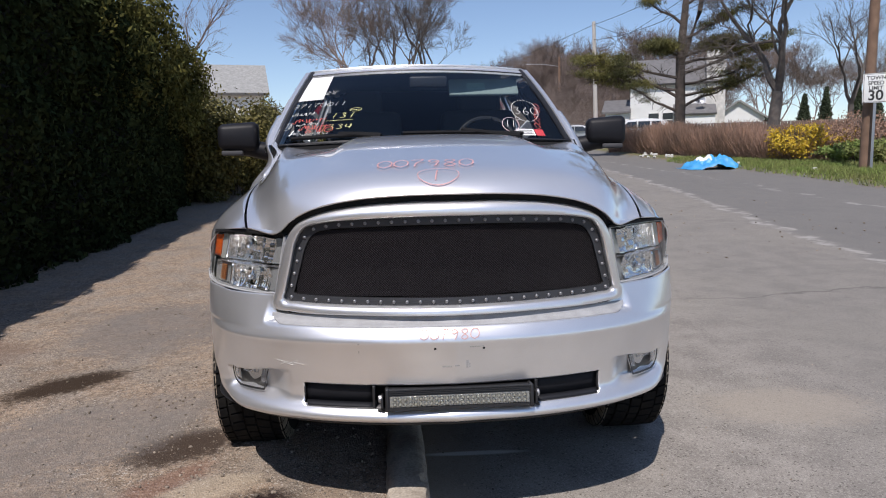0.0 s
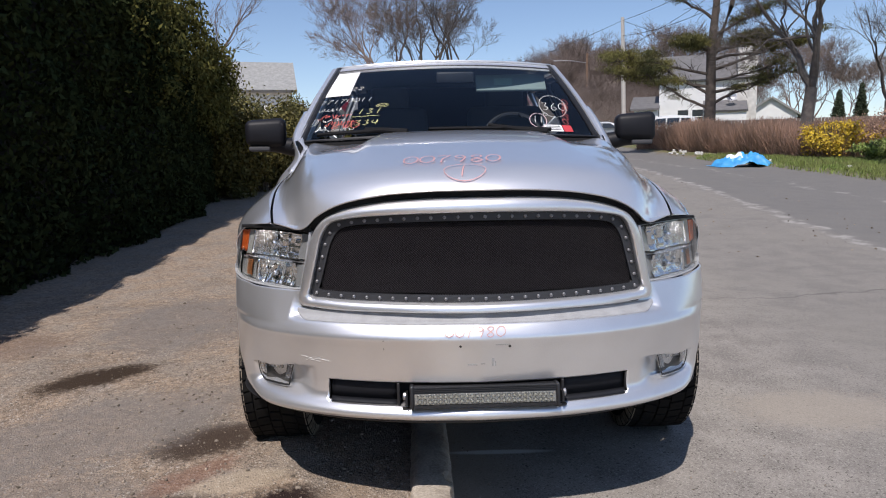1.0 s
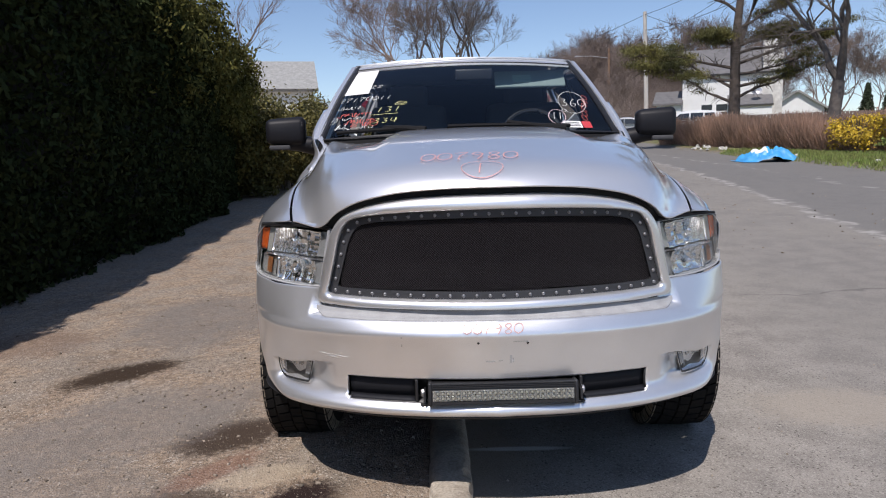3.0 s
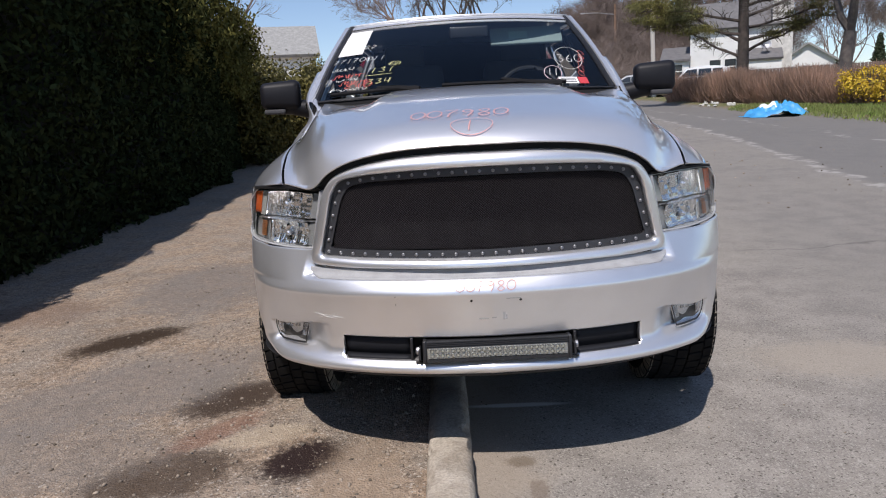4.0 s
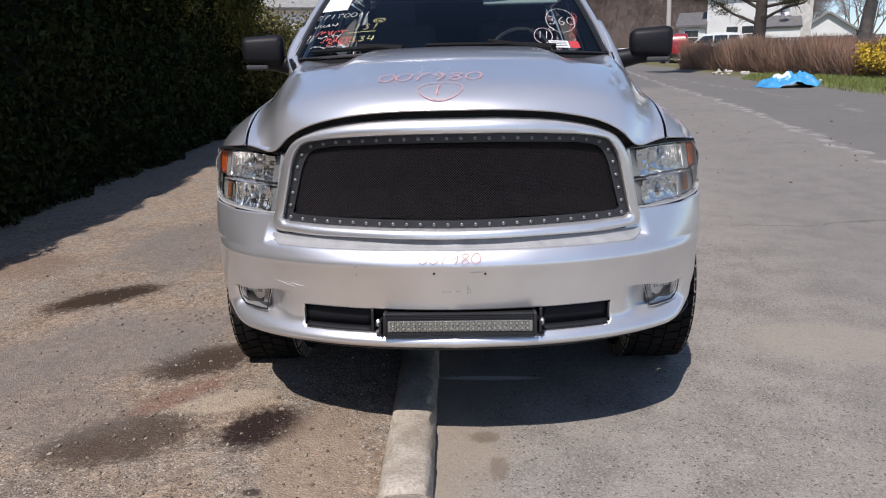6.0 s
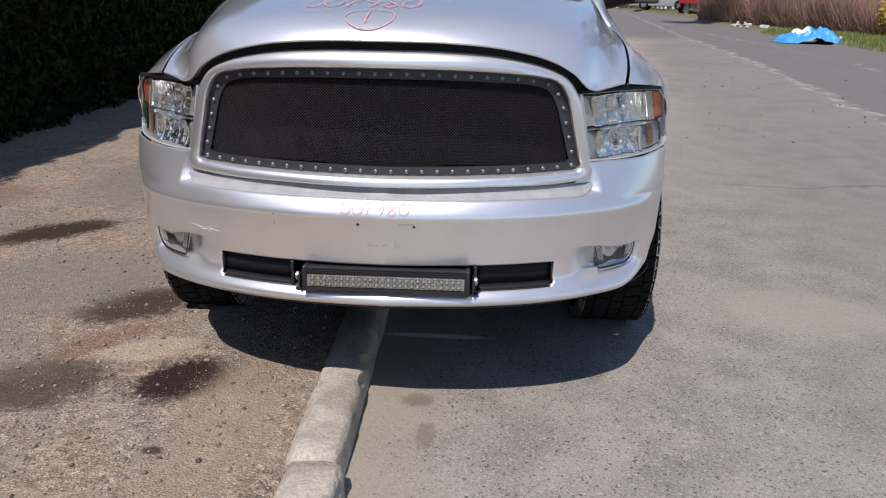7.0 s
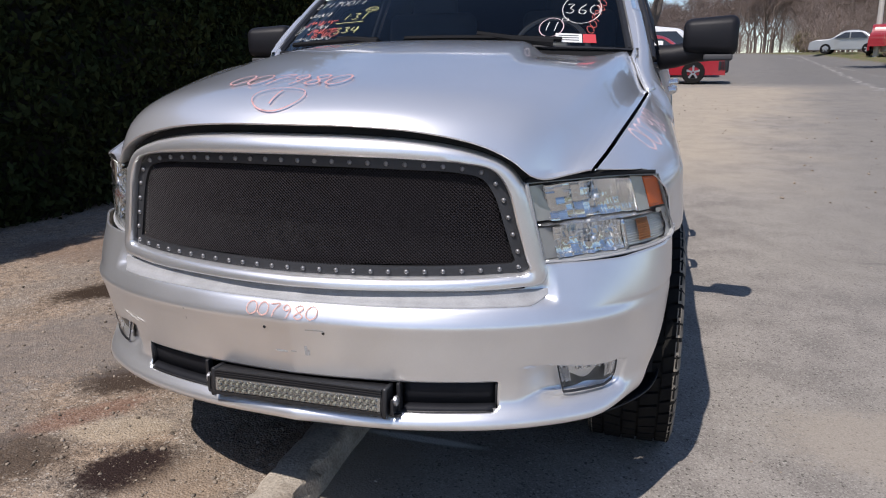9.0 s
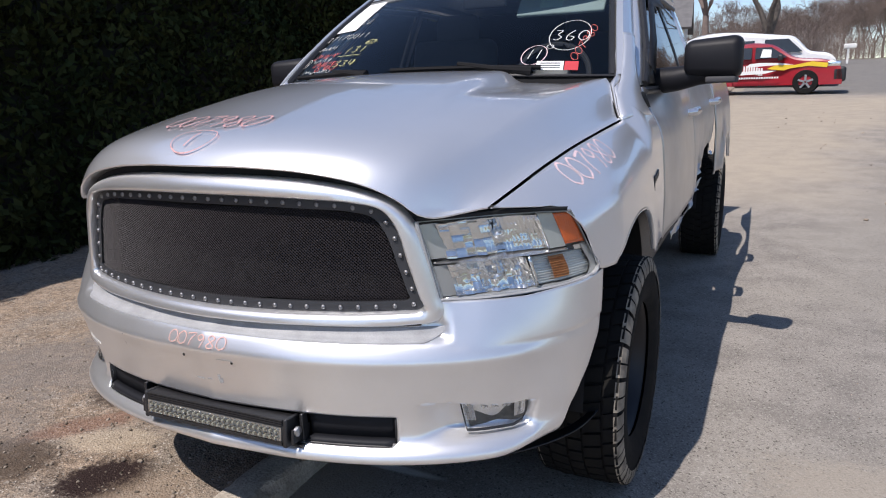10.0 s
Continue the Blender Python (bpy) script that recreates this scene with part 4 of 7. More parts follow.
pole(13.62, 17.9, 10.5, 0.15, WOOD_POLE, "brown weathered utility pole behind a road sign", 0.10)
pole(13.15, 45.9, 8.6, 0.16, POLE_PALE, "slender pale utility pole", -0.25, 0.0)
pole(22.0, 140.0, 10.5, 0.2, WOOD_POLE, "brown utility pole with street lamp", 0.0, 0.0, -4.0)
pole(19.6, 87.0, 11.0, 0.2, WOOD_POLE, "dark utility pole with street lamp", 0.0, 0.0, -4.0)
for i, (x, y) in enumerate(((15.5, 175), (14.0, 200), (12.0, 230), (10.5, 260))):
    pole(x, y, 9.5, 0.2, POLE_PALE, "far pale utility pole", 0.0, 0.7)


def wire(a, b, sag, label="thin black overhead cable"):
    a, b = Vector(a), Vector(b)
    pts = [a.lerp(b, t) - Vector((0, 0, sag * 4 * t * (1 - t))) for t in np.linspace(0, 1, 25)]
    ob = part("overhead_cable", tube(pts, 0.014, 5), WIRE_BLACK)
    tagged(ob, label, "cable", "overhead cables")


pz = float(ground_z(13, 46)) + 8.3
wire((12.9, 45.9, pz), (13.7, 17.9, 9.6), 0.5)
wire((12.9, 45.9, pz - 1.0), (13.7, 17.9, 8.8), 0.9)
wire((12.9, 45.9, pz), (-2.0, 78.0, 9.0), 0.8)
wire((12.9, 45.9, pz), (24.5, 52.0, 9.4), 0.5)
wire((19.6, 87, 13.4), (22.0, 140.0, 14.0), 0.8)
wire((22.0, 140.0, 14.0), (15.5, 175, 13.6), 0.6)
wire((13.7, 17.9, 10.0), (19.6, 87, 13.4), 1.4)


def text_geo(body, size, mat, name, parent, at):
    cu = bpy.data.curves.new(name, "FONT")
    cu.body, cu.size, cu.align_x, cu.align_y, cu.extrude, cu.offset = body, size, "CENTER", "CENTER", 0.001, size * 0.018
    tmp = bpy.data.objects.new("text_source", cu)
    scene.collection.objects.link(tmp)
    me = bpy.data.meshes.new_from_object(tmp.evaluated_get(bpy.context.evaluated_depsgraph_get()))
    bpy.data.objects.remove(tmp)
    me.materials.clear()
    me.materials.append(mat)
    ob = new(name, me)
    ob.parent = parent
    ob.matrix_basis = at
    return ob


sign = thing("speed_sign", "white speed limit sign on a thin steel post", "sign", at=pose(13.57, 17.5, float(ground_z(13.57, 17.5)), 0, 0, -30))
part("post", box(-0.035, 0.035, 0.01, 0.05, 0, 2.75), STEEL, sign, "thin galvanised post")
plate = part("plate", bm_geo(rounded_box(0.66, 0.012, 0.84, 0.004)), SIGN_WHITE, sign, "white sign plate")
plate.location = (0, 0, 2.40)
for z in (0.405, -0.405):
    part("border", box(-0.31, 0.31, -0.0085, -0.007, z - 0.012 if z > 0 else z, z if z > 0 else z + 0.012), SIGN_BLACK, plate)
for x in (-0.31, 0.298):
    part("border", box(x, x + 0.012, -0.0085, -0.007, -0.405, 0.405), SIGN_BLACK, plate)
for body, size, z in (("TOWN", 0.15, 0.29), ("SPEED", 0.15, 0.14), ("LIMIT", 0.15, -0.005), ("30", 0.40, -0.22)):
    text_geo(body, size, SIGN_BLACK, "lettering", plate, pose(0, -0.009, z, 90, 0, 0))


# ---- houses ----
def window_unit(parent, x, y, z, w, h, out):
    """A sash window on a wall that faces -y."""
    win = part("window", join(box(x - w / 2 - 0.08, x - w / 2, y - out, y + 0.05, z, z + h), box(x + w / 2, x + w / 2 + 0.08, y - out, y + 0.05, z, z + h), box(x - w / 2 - 0.08, x + w / 2 + 0.08, y - out, y + 0.05, z + h, z + h + 0.09),
                                box(x - w / 2 - 0.10, x + w / 2 + 0.10, y - out - 0.05, y + 0.05, z - 0.08, z), box(x - w / 2, x + w / 2, y - out * 0.6, y + 0.02, z + h / 2 - 0.03, z + h / 2 + 0.03)), SIDING, parent, "white window frame", smooth=False)
    part("pane", box(x - w / 2, x + w / 2, y - out * 0.4, y + 0.01, z, z + h), WINDOW_DARK, win, "dark window pane", smooth=False)
    return win


def house(name, label, x, y, turn, w, d, eave, ridge, wall_mat, roof_mat, windows, along=True, board=0.0):
    root = thing(name, label, "house", at=pose(x, y, float(ground_z(x, y)) - 0.4, 0, 0, turn))
    hw, hd = w / 2, d / 2
    V = [(-hw, -hd, 0), (hw, -hd, 0), (hw, hd, 0), (-hw, hd, 0), (-hw, -hd, eave), (hw, -hd, eave), (hw, hd, eave), (-hw, hd, eave)]
    F = [(0, 1, 5, 4), (2, 3, 7, 6)]
    if along:
        V += [(-hw, 0, ridge), (hw, 0, ridge)]
        F += [(1, 2, 6, 9, 5), (3, 0, 4, 8, 7)]
    part("wall", (V, F), wall_mat, root, smooth=False, thick=0.15)
    if board:
        lines = [box(-hw - 0.012, hw + 0.012, -hd - 0.02, -hd, z, z + board * 0.82) for z in np.arange(0.3, eave - board, board)]
        part("siding", join(*lines), wall_mat, root, "horizontal siding boards", smooth=False)
    o = 0.35
    k = (ridge - eave) / hd
    for s in (-1, 1):
        g = [[(-hw - o, s * (hd + o), eave - k * o), (hw + o, s * (hd + o), eave - k * o)], [(-hw - o, 0, ridge), (hw + o, 0, ridge)]]
        part("roof", grid(np.array(g), flip=s > 0), roof_mat, root, "shingled roof slope", smooth=False, thick=0.16)
    for q in windows:
        window_unit(root, q[0], -hd, q[1], q[2], q[3], 0.06)
    return root


right_house = house("house", "white two-storey house with dark grey roof", 22.9, 57.0, -20, 6.9, 7.5, 5.1, 7.3, SIDING, SHINGLE, [(-1.6, 1.6, 0.8, 1.1), (-0.5, 1.6, 0.8, 1.1)], board=0.22)
part("chimney", join(box(2.4, 3.8, -3.95, -2.9, 0, 7.6), box(2.35, 3.85, -4.0, -2.85, 7.6, 7.75)), material("pale_stone_chimney", (0.62, 0.60, 0.56), rough=0.9, vary=0.4, scale=3), right_house, "pale stone chimney", smooth=False)
bay = part("porch", box(-5.4, -3.5, -4.4, -1.0, 0, 2.9), SIDING, right_house, "white porch wing", smooth=False)
part("porch_roof", ([(-5.7, -4.7, 2.9), (-3.4, -4.7, 2.9), (-3.4, -0.9, 4.1), (-5.7, -0.9, 4.1), (-5.7, -4.7, 2.75), (-3.4, -4.7, 2.75)], [(0, 1, 2, 3), (4, 5, 1, 0)]), SHINGLE, bay, smooth=False, thick=0.1)
window_unit(right_house, -4.5, -4.4, 1.5, 1.0, 1.0, 0.06)
part("lean_to_roof", ([(-0.1, -5.6, 2.5), (3.1, -5.6, 2.5), (3.1, -3.7, 3.4), (-0.1, -3.7, 3.4)], [(0, 1, 2, 3)]), SHINGLE, right_house, "low grey lean-to roof", smooth=False, thick=0.15)
part("lean_to_wall", box(0.1, 3.0, -5.4, -3.7, 0, 2.5), SIDING, right_house, smooth=False)
dish = lathe([(0.0, 0.02), (0.05, 0.2), (0.14, 0.36)], 20, "z")
part("satellite_dish", moved(dish, pose(1.9, -4.9, 3.5, 70, 0, 10)), STEEL, right_house, "grey satellite dish")
house("garage", "low white garage behind trees", 33.2, 66, 62, 5, 4.4, 2.6, 4.1, SIDING, SHINGLE_PALE, [], True)
left_house = house("house", "low house with pale shingled roof behind the hedge", -10.6, 37.5, 14, 4.6, 5.4, 3.95, 5.55, SIDING, SHINGLE_PALE, [(1.2, 1.6, 0.8, 1.0)])
part("chimney", join(box(-1.15, -0.80, -0.2, 0.2, 4.8, 5.95), box(-1.19, -0.76, -0.25, 0.25, 5.95, 6.03)), BARK, left_house, "small dark chimney", smooth=False)
house("house", "small far house with dark roof", -5.6, 45, 5, 3.0, 5, 3.0, 4.6, SIDING, SHINGLE, [])


def fence(x0, y0, x1, y1, h, mat, label, gap=0.02, w=0.14):
    z = float(ground_z(x0, y0))
    L = math.hypot(x1 - x0, y1 - y0)
    root = thing("fence", label, "fence", at=pose(x0, y0, z - 0.1, 0, 0, math.degrees(math.atan2(y1 - y0, x1 - x0))))
    m = mesh_of("board", *box(0, w, -0.012, 0.012, 0, h), mat, False)
    for i in range(int(L / (w + gap))):
        o = part("board", m, mat, root, smooth=False)
        o.location = (i * (w + gap), 0, 0)
    for z in (0.3, h - 0.3):
        part("rail", box(0, L, 0.012, 0.05, z, z + 0.09), mat, root, smooth=False)
    return root


fence(17.6, 21.2, 24.0, 17.4, 1.75, FENCE_RED, "dark red board fence behind the sign")
fence(15.0, 41.5, 27.0, 37.5, 1.55, BARK_PALE, "grey weathered board fence before the white house", 0.03, 0.16)


# ---- parked vehicles far off ----
def car(name, label, at, paint, length, height, profile, glass, wheel_r=0.36, width=1.8, group="parked vehicles"):
    """profile: roofline over the length, nose at +x."""
    root = thing(name, label, "car", group, at=at)
    pts = spl(profile, 60)
    base = 0.28
    rows = []
    for y, k in ((-width / 2, 0.90), (-width / 2 + 0.03, 0.97), (-width * 0.40, 1.0), (width * 0.40, 1.0), (width / 2 - 0.03, 0.97), (width / 2, 0.90)):
        rows.append([(p[0], y * (1 - 0.14 * smooth01((p[1] - 0.95) / 0.6)), base + (p[1] - base) * k) for p in pts])
    V, F = grid(np.array(rows))
    n = len(pts)
    for s in (0, 5):
        low = [(p[0], rows[s][i][1], base) for i, p in enumerate(pts)]
        k0 = len(V)
        V = list(map(tuple, V)) + low
        for i in range(n - 1):
            q = (s * n + i, s * n + i + 1, k0 + i + 1, k0 + i)
            F.append(q if s else tuple(reversed(q)))
    body = part("body", (V, F), paint, root, smooth=False)
    for i, g in enumerate(glass):
        for s in (-1, 1):
            inset = [(x, s * (width / 2 * (1 - 0.14 * float(smooth01((z - 0.95) / 0.6))) + 0.006), z) for x, z in g]
            part("window", (inset, [tuple(range(len(g))) if s < 0 else tuple(reversed(range(len(g))))]), WINDOW_DARK, root, "dark window", smooth=False, thick=0.006)
    for x in (-length / 2 + 0.95, length / 2 - 1.0):
        for s in (-1, 1):
            t = part("wheel", moved(lathe([(-0.1, wheel_r * 0.6), (-0.1, wheel_r * 0.95), (-0.07, wheel_r), (0.07, wheel_r), (0.1, wheel_r * 0.95), (0.1, wheel_r * 0.6)], 28), pose(x, s * (width / 2 - 0.08), wheel_r, 0, 0, 90)), RUBBER, root, "black tyre")
            rim = part("rim", moved(lathe([(0.09, wheel_r * 0.62), (0.10, wheel_r * 0.58), (0.04, wheel_r * 0.5), (0.04, 0.01)], 20), pose(x, s * (width / 2 - 0.08), wheel_r, 0, 0, 90 * s)), DARK, t)
            for k in range(5):
                a = 2 * math.pi * k / 5
                part("spoke", moved(box(-0.03, 0.03, -0.03, 0.03, 0.03, wheel_r * 0.6), pose(x, s * (width / 2 + 0.0), wheel_r, 0, math.degrees(a), 0)), STEEL, t, smooth=False)
    return root


gz = float(ground_z(1, 24.6))
red = car("pickup", "red pickup with yellow flame decals and white lettering", pose(0.70, 24.7, gz, 0, 0, -4), CAR_RED, 4.9, 1.6,
          [(-2.45, 0.45), (-2.43, 1.02), (-0.72, 1.06), (-0.66, 1.45), (-0.50, 1.58), (0.2, 1.60), (0.50, 1.52), (1.08, 1.16), (1.95, 1.05), (2.35, 0.90), (2.45, 0.45)],
          [((-0.52, 1.12), (-0.16, 1.12), (-0.16, 1.48), (-0.48, 1.48)), ((-0.06, 1.12), (0.90, 1.14), (0.40, 1.48), (-0.06, 1.48))], 0.37)
part("seat_paper", ([(0.10, -0.915, 1.16), (0.42, -0.915, 1.16), (0.42, -0.88, 1.40), (0.16, -0.88, 1.42)], [(0, 1, 2, 3)]), SIGN_WHITE, red, "white paper in the window", smooth=False, thick=0.004)
for k, (pts, m) in enumerate((([(0.3, 0.80), (0.8, 0.74), (1.0, 0.80), (1.5, 0.86), (2.02, 0.80), (2.05, 0.93), (1.6, 0.99), (1.1, 0.90), (0.6, 0.92)], FLAME), ([(-0.3, 0.86), (0.3, 0.90), (1.1, 0.92), (0.6, 0.98), (0.1, 1.0), (-0.2, 0.97)], SIGN_WHITE),
                              ([(-0.6, 0.62), (0.3, 0.66), (0.6, 0.74), (0.0, 0.76), (-0.5, 0.72)], SIGN_WHITE))):
    part("decal", ([(x, -0.912, z) for x, z in pts], [tuple(range(len(pts)))]), m, red, "flame decal", smooth=False, thick=0.004)
for k in range(13):
    x = -0.75 + 0.075 * k
    z = 0.86 - 0.012 * k + 0.03 * math.sin(k)
    part("lettering_bar", box(x, x + 0.05, -0.916, -0.908, z - 0.10, z + 0.14), SIGN_WHITE, red, smooth=False)
for k in range(22):
    x = -0.95 + 0.075 * k
    part("lettering_bar", box(x, x + 0.05, -0.916, -0.908, 0.50, 0.555), SIGN_WHITE, red, smooth=False)
part("front_bumper", moved(bm_geo(rounded_box(0.40, 1.80, 0.46, 0.08)), pose(2.35, 0, 0.58)), BLACK, red, "black front bumper")
for s in (-1, 1):
    part("headlight", moved(bm_geo(rounded_box(0.36, 0.08, 0.16, 0.03)), pose(2.20, s * 0.87, 0.90)), CHROME, red)
    part("side_mirror", moved(bm_geo(rounded_box(0.16, 0.16, 0.18, 0.04)), pose(0.70, s * 0.98, 1.14)), BLACK, red)
car("van", "white van parked behind the red pickup", pose(0.55, 29.0, float(ground_z(1, 29.0)), 0, 0, -4), CAR_WHITE, 5.3, 1.9,
    [(-2.65, 0.5), (-2.65, 1.72), (-2.5, 1.86), (0.9, 1.86), (1.2, 1.80), (1.75, 1.28), (2.4, 1.14), (2.62, 0.95), (2.65, 0.5)], [((-1.75, 1.40), (-1.15, 1.40), (-1.15, 1.70), (-1.75, 1.70)), ((-0.95, 1.40), (-0.10, 1.40), (-0.10, 1.70), (-0.95, 1.70)), ((0.25, 1.22), (1.55, 1.24), (1.05, 1.72), (0.25, 1.72))], 0.37, 2.0)
SEDAN = [(-2.2, 0.5), (-2.18, 0.95), (-1.5, 1.02), (-0.9, 1.42), (0.2, 1.45), (0.95, 1.0), (2.0, 0.86), (2.2, 0.7), (2.2, 0.45)]
SUV = [(-2.3, 0.5), (-2.3, 1.2), (-2.05, 1.68), (-1.6, 1.78), (0.1, 1.78), (0.45, 1.70), (1.0, 1.18), (2.0, 1.05), (2.25, 0.85), (2.3, 0.45)]
SUV_G = [((-2.0, 1.2), (-1.3, 1.2), (-1.3, 1.62), (-1.9, 1.62)), ((-1.2, 1.2), (-0.4, 1.2), (-0.4, 1.64), (-1.2, 1.64)), ((-0.3, 1.2), (0.75, 1.2), (0.3, 1.62), (-0.3, 1.64))]
SEDAN_G = [((-1.2, 1.0), (-0.2, 1.0), (-0.2, 1.36), (-0.8, 1.36)), ((-0.12, 1.0), (0.75, 1.0), (0.15, 1.36), (-0.12, 1.36))]
car("car", "small grey car parked by the brush", pose(13.0, 52.0, float(ground_z(13, 52.0)), 0, 0, 160), CAR_GREY, 4.4, 1.45, SEDAN, SEDAN_G, 0.33)
car("car", "red car parked by the far road", pose(14.0, 47.5, float(ground_z(14.0, 47.5)), 0, 0, 75), CAR_RED, 4.6, 1.75, SUV, SUV_G, 0.36)
car("car", "white car parked by the far road", pose(15.9, 46.0, float(ground_z(15.9, 46.0)), 0, 0, 150), CAR_WHITE, 4.6, 1.75, SUV, SUV_G, 0.36)
mail = thing("mailbox", "white mailbox on a white post", "mailbox", at=pose(5.15, 52.0, float(ground_z(5.15, 52.0))))
part("post", box(-0.06, 0.06, -0.06, 0.06, 0, 1.0), SIGN_WHITE, mail)
part("box_body", moved(bm_geo(rounded_box(0.7, 0.25, 0.3, 0.05)), pose(0.1, 0, 1.1)), SIGN_WHITE, mail)


# ---- pickup truck: front at y = 0, rear at y = 5.8 ----
def plan_y(x):
    """How far the nose curves back at x."""
    return 0.3 * x * x + 0.3 * np.abs(x) ** 8


truck = thing("pickup_truck", "silver pickup truck with black mesh grille, parked over a kerb", "truck", at=pose(0.012, 0, 0, 0, 0, 0.9))

# bumper cover: a profile swept round the nose
PLAN = spl([(0, 0), (0.3, 0.026), (0.55, 0.093), (0.75, 0.20), (0.86, 0.302), (0.930, 0.398), (0.968, 0.48), (0.986, 0.56), (0.994, 0.64), (0.998, 0.74)], 90)
FACE = curve_fn([(0.42, 0.085), (0.436, 0.045), (0.446, 0.014), (0.455, -0.003), (0.466, -0.011), (0.478, -0.009), (0.492, 0.002), (0.505, 0.016), (0.522, 0.026), (0.56, 0.026), (0.60, 0.019),
                 (0.66, 0.007), (0.71, -0.004), (0.736, -0.011), (0.746, -0.013), (0.757, -0.010), (0.775, -0.001)])
SHELF_TOP = curve_fn([(0.775, -0.001), (0.788, 0.007), (0.795, 0.013), (0.801, 0.026), (0.808, 0.040), (0.835, 0.054)])


def SHELF(z):
    return float(FACE(z)) if z < 0.775 else float(SHELF_TOP(z))


LOW_Z, MID_Z, MID_V = 0.428, 0.775, 0.74


def bumper_point(x, y, nx, ny, v):
    """v: 0 at the lower edge, MID_V just above the crease, 1 at the top."""
    ax = abs(x)
    wing = float(smooth01((ax - 0.668) / 0.042))
    top = 0.833 + 0.062 * float(smooth01((ax - 0.628) / 0.030)) + 0.012 * float(smooth01((ax - 0.86) / 0.12))
    low = LOW_Z + 0.030 * float(smooth01((ax - 0.78) / 0.20))
    if v <= MID_V:
        z = low + (MID_Z - low) * v / MID_V
        d = float(FACE(LOW_Z + (MID_Z - LOW_Z) * v / MID_V))
        # the crease dies out round the corner
        corner = 0.85 * float(smooth01((ax - 0.82) / 0.14))
        d += corner * ((0.004 if d < 0.03 else d) - d)
    else:
        w = (v - MID_V) / (1 - MID_V)
        z = MID_Z + (top - MID_Z) * w
        back = 0.058 - 0.030 * float(smooth01((ax - 0.70) / 0.22)) - 0.020 * float(smooth01((ax - 0.90) / 0.08))
        d = (1 - wing) * float(SHELF_TOP(min(z, 0.835))) + wing * (-0.001 + (back + 0.001) * w ** (0.85 + 0.5 * float(smooth01((ax - 0.70) / 0.15))))
    # scooped fog lamp pocket with a sharp brow
    px = float(smooth01((ax - 0.600) / 0.11) * smooth01((0.892 - ax) / 0.026))
    brow = 0.627 - 0.030 * float(smooth01((ax - 0.64) / 0.2))
    pz = float(smooth01((brow - z) / 0.009) * smooth01((z - 0.496) / 0.042))
    d += (0.036 - 0.006 * float(smooth01((ax - 0.72) / 0.14))) * px * pz
    tuck = 0.028 * float(smooth01((0.60 - z) / 0.17) * smooth01((ax - 0.78) / 0.18))
    return (x - nx * d - math.copysign(tuck, x), y - ny * d, z)


PLAN_T = np.gradient(PLAN, axis=0)
PLAN_T /= np.linalg.norm(PLAN_T, axis=1)[:, None]


def plan_at(q):
    """Place and outward direction of the nose at q, from -1 to 1."""
    k = np.arange(90) / 89
    a, s = abs(q), -1.0 if q < 0 else 1.0
    x, y = np.interp(a, k, PLAN[:, 0]), np.interp(a, k, PLAN[:, 1])
    tx, ty = np.interp(a, k, PLAN_T[:, 0]), np.interp(a, k, PLAN_T[:, 1])
    return s * x, y, s * ty, -tx


OPEN_X, OPEN_Z = 0.545, (0.500, 0.583)
qs = np.linspace(-1, 1, 259)
fillet = [float(np.interp(x, PLAN[:, 0], np.arange(90) / 89)) for x in np.linspace(0.664, 0.712, 15)]
qs = np.unique(np.concatenate([qs, fillet, -np.array(fillet)]))
q_open = float(np.interp(OPEN_X, PLAN[:, 0], np.arange(90) / 89))
for s in (-1, 1):
    qs[int(np.argmin(np.abs(qs - s * q_open)))] = s * q_open
vs = sorted(set(list(np.linspace(0, MID_V, 66)) + list(np.linspace(MID_V, 1, 19)) + [(z - LOW_Z) / (MID_Z - LOW_Z) * MID_V for z in OPEN_Z]))
cols = [plan_at(q) for q in qs]
rows = []
for q in qs:
    row = []
    for v in vs:
        z = 0.455 + 0.32 * v / MID_V if v < MID_V else 0.775 + 0.13 * (v - MID_V) / (1 - MID_V)
        end = float(np.interp(z, [0.455, 0.50, 0.55, 0.60, 0.64, 0.72, 0.81, 0.905], [0.41, 0.43, 0.45, 0.48, 0.52, 0.585, 0.61, 0.64]))
        qm = min(1.0, float(np.interp(end, PLAN[:, 1], np.arange(90) / 89)))
        a = abs(q)
        w = a if a < 0.65 else 0.65 + (a - 0.65) * (qm - 0.65) / 0.35
        row.append(bumper_point(*plan_at(math.copysign(w, q)), v))
    rows.append(row)
P = np.array(rows)
V, F = grid(P, flip=False)


def in_opening(f):
    c = np.mean([V[i] for i in f], axis=0)
    return abs(c[0]) < OPEN_X and OPEN_Z[0] < c[2] < OPEN_Z[1]


F = [f for f in F if not in_opening(f)]
bumper = part("bumper", (V, F), PAINT_LOW, truck, "silver plastic bumper cover with scuffs and chalk numbers", thick=0.006)

# dusty step below the grille
step = np.array([[(x, float(np.interp(abs(x), PLAN[:, 0], PLAN[:, 1])) + SHELF(z) - 0.0015, z) for z in np.linspace(0.797 + 0.030 * max(0.0, (abs(x) - 0.62) / 0.052) ** 2.2, 0.832, 7)] for x in np.linspace(-0.672, 0.672, 121)])
part("step_pad", facing(grid(step), (0, -1, 0.3)), STEP_GREY, bumper, "dusty grey step below the grille", thick=0.001)

# lining of the lower opening
def opening_strip(pts, xs):
    return grid([[(x, float(plan_y(x)) + d, z) for d, z in pts] for x in xs])


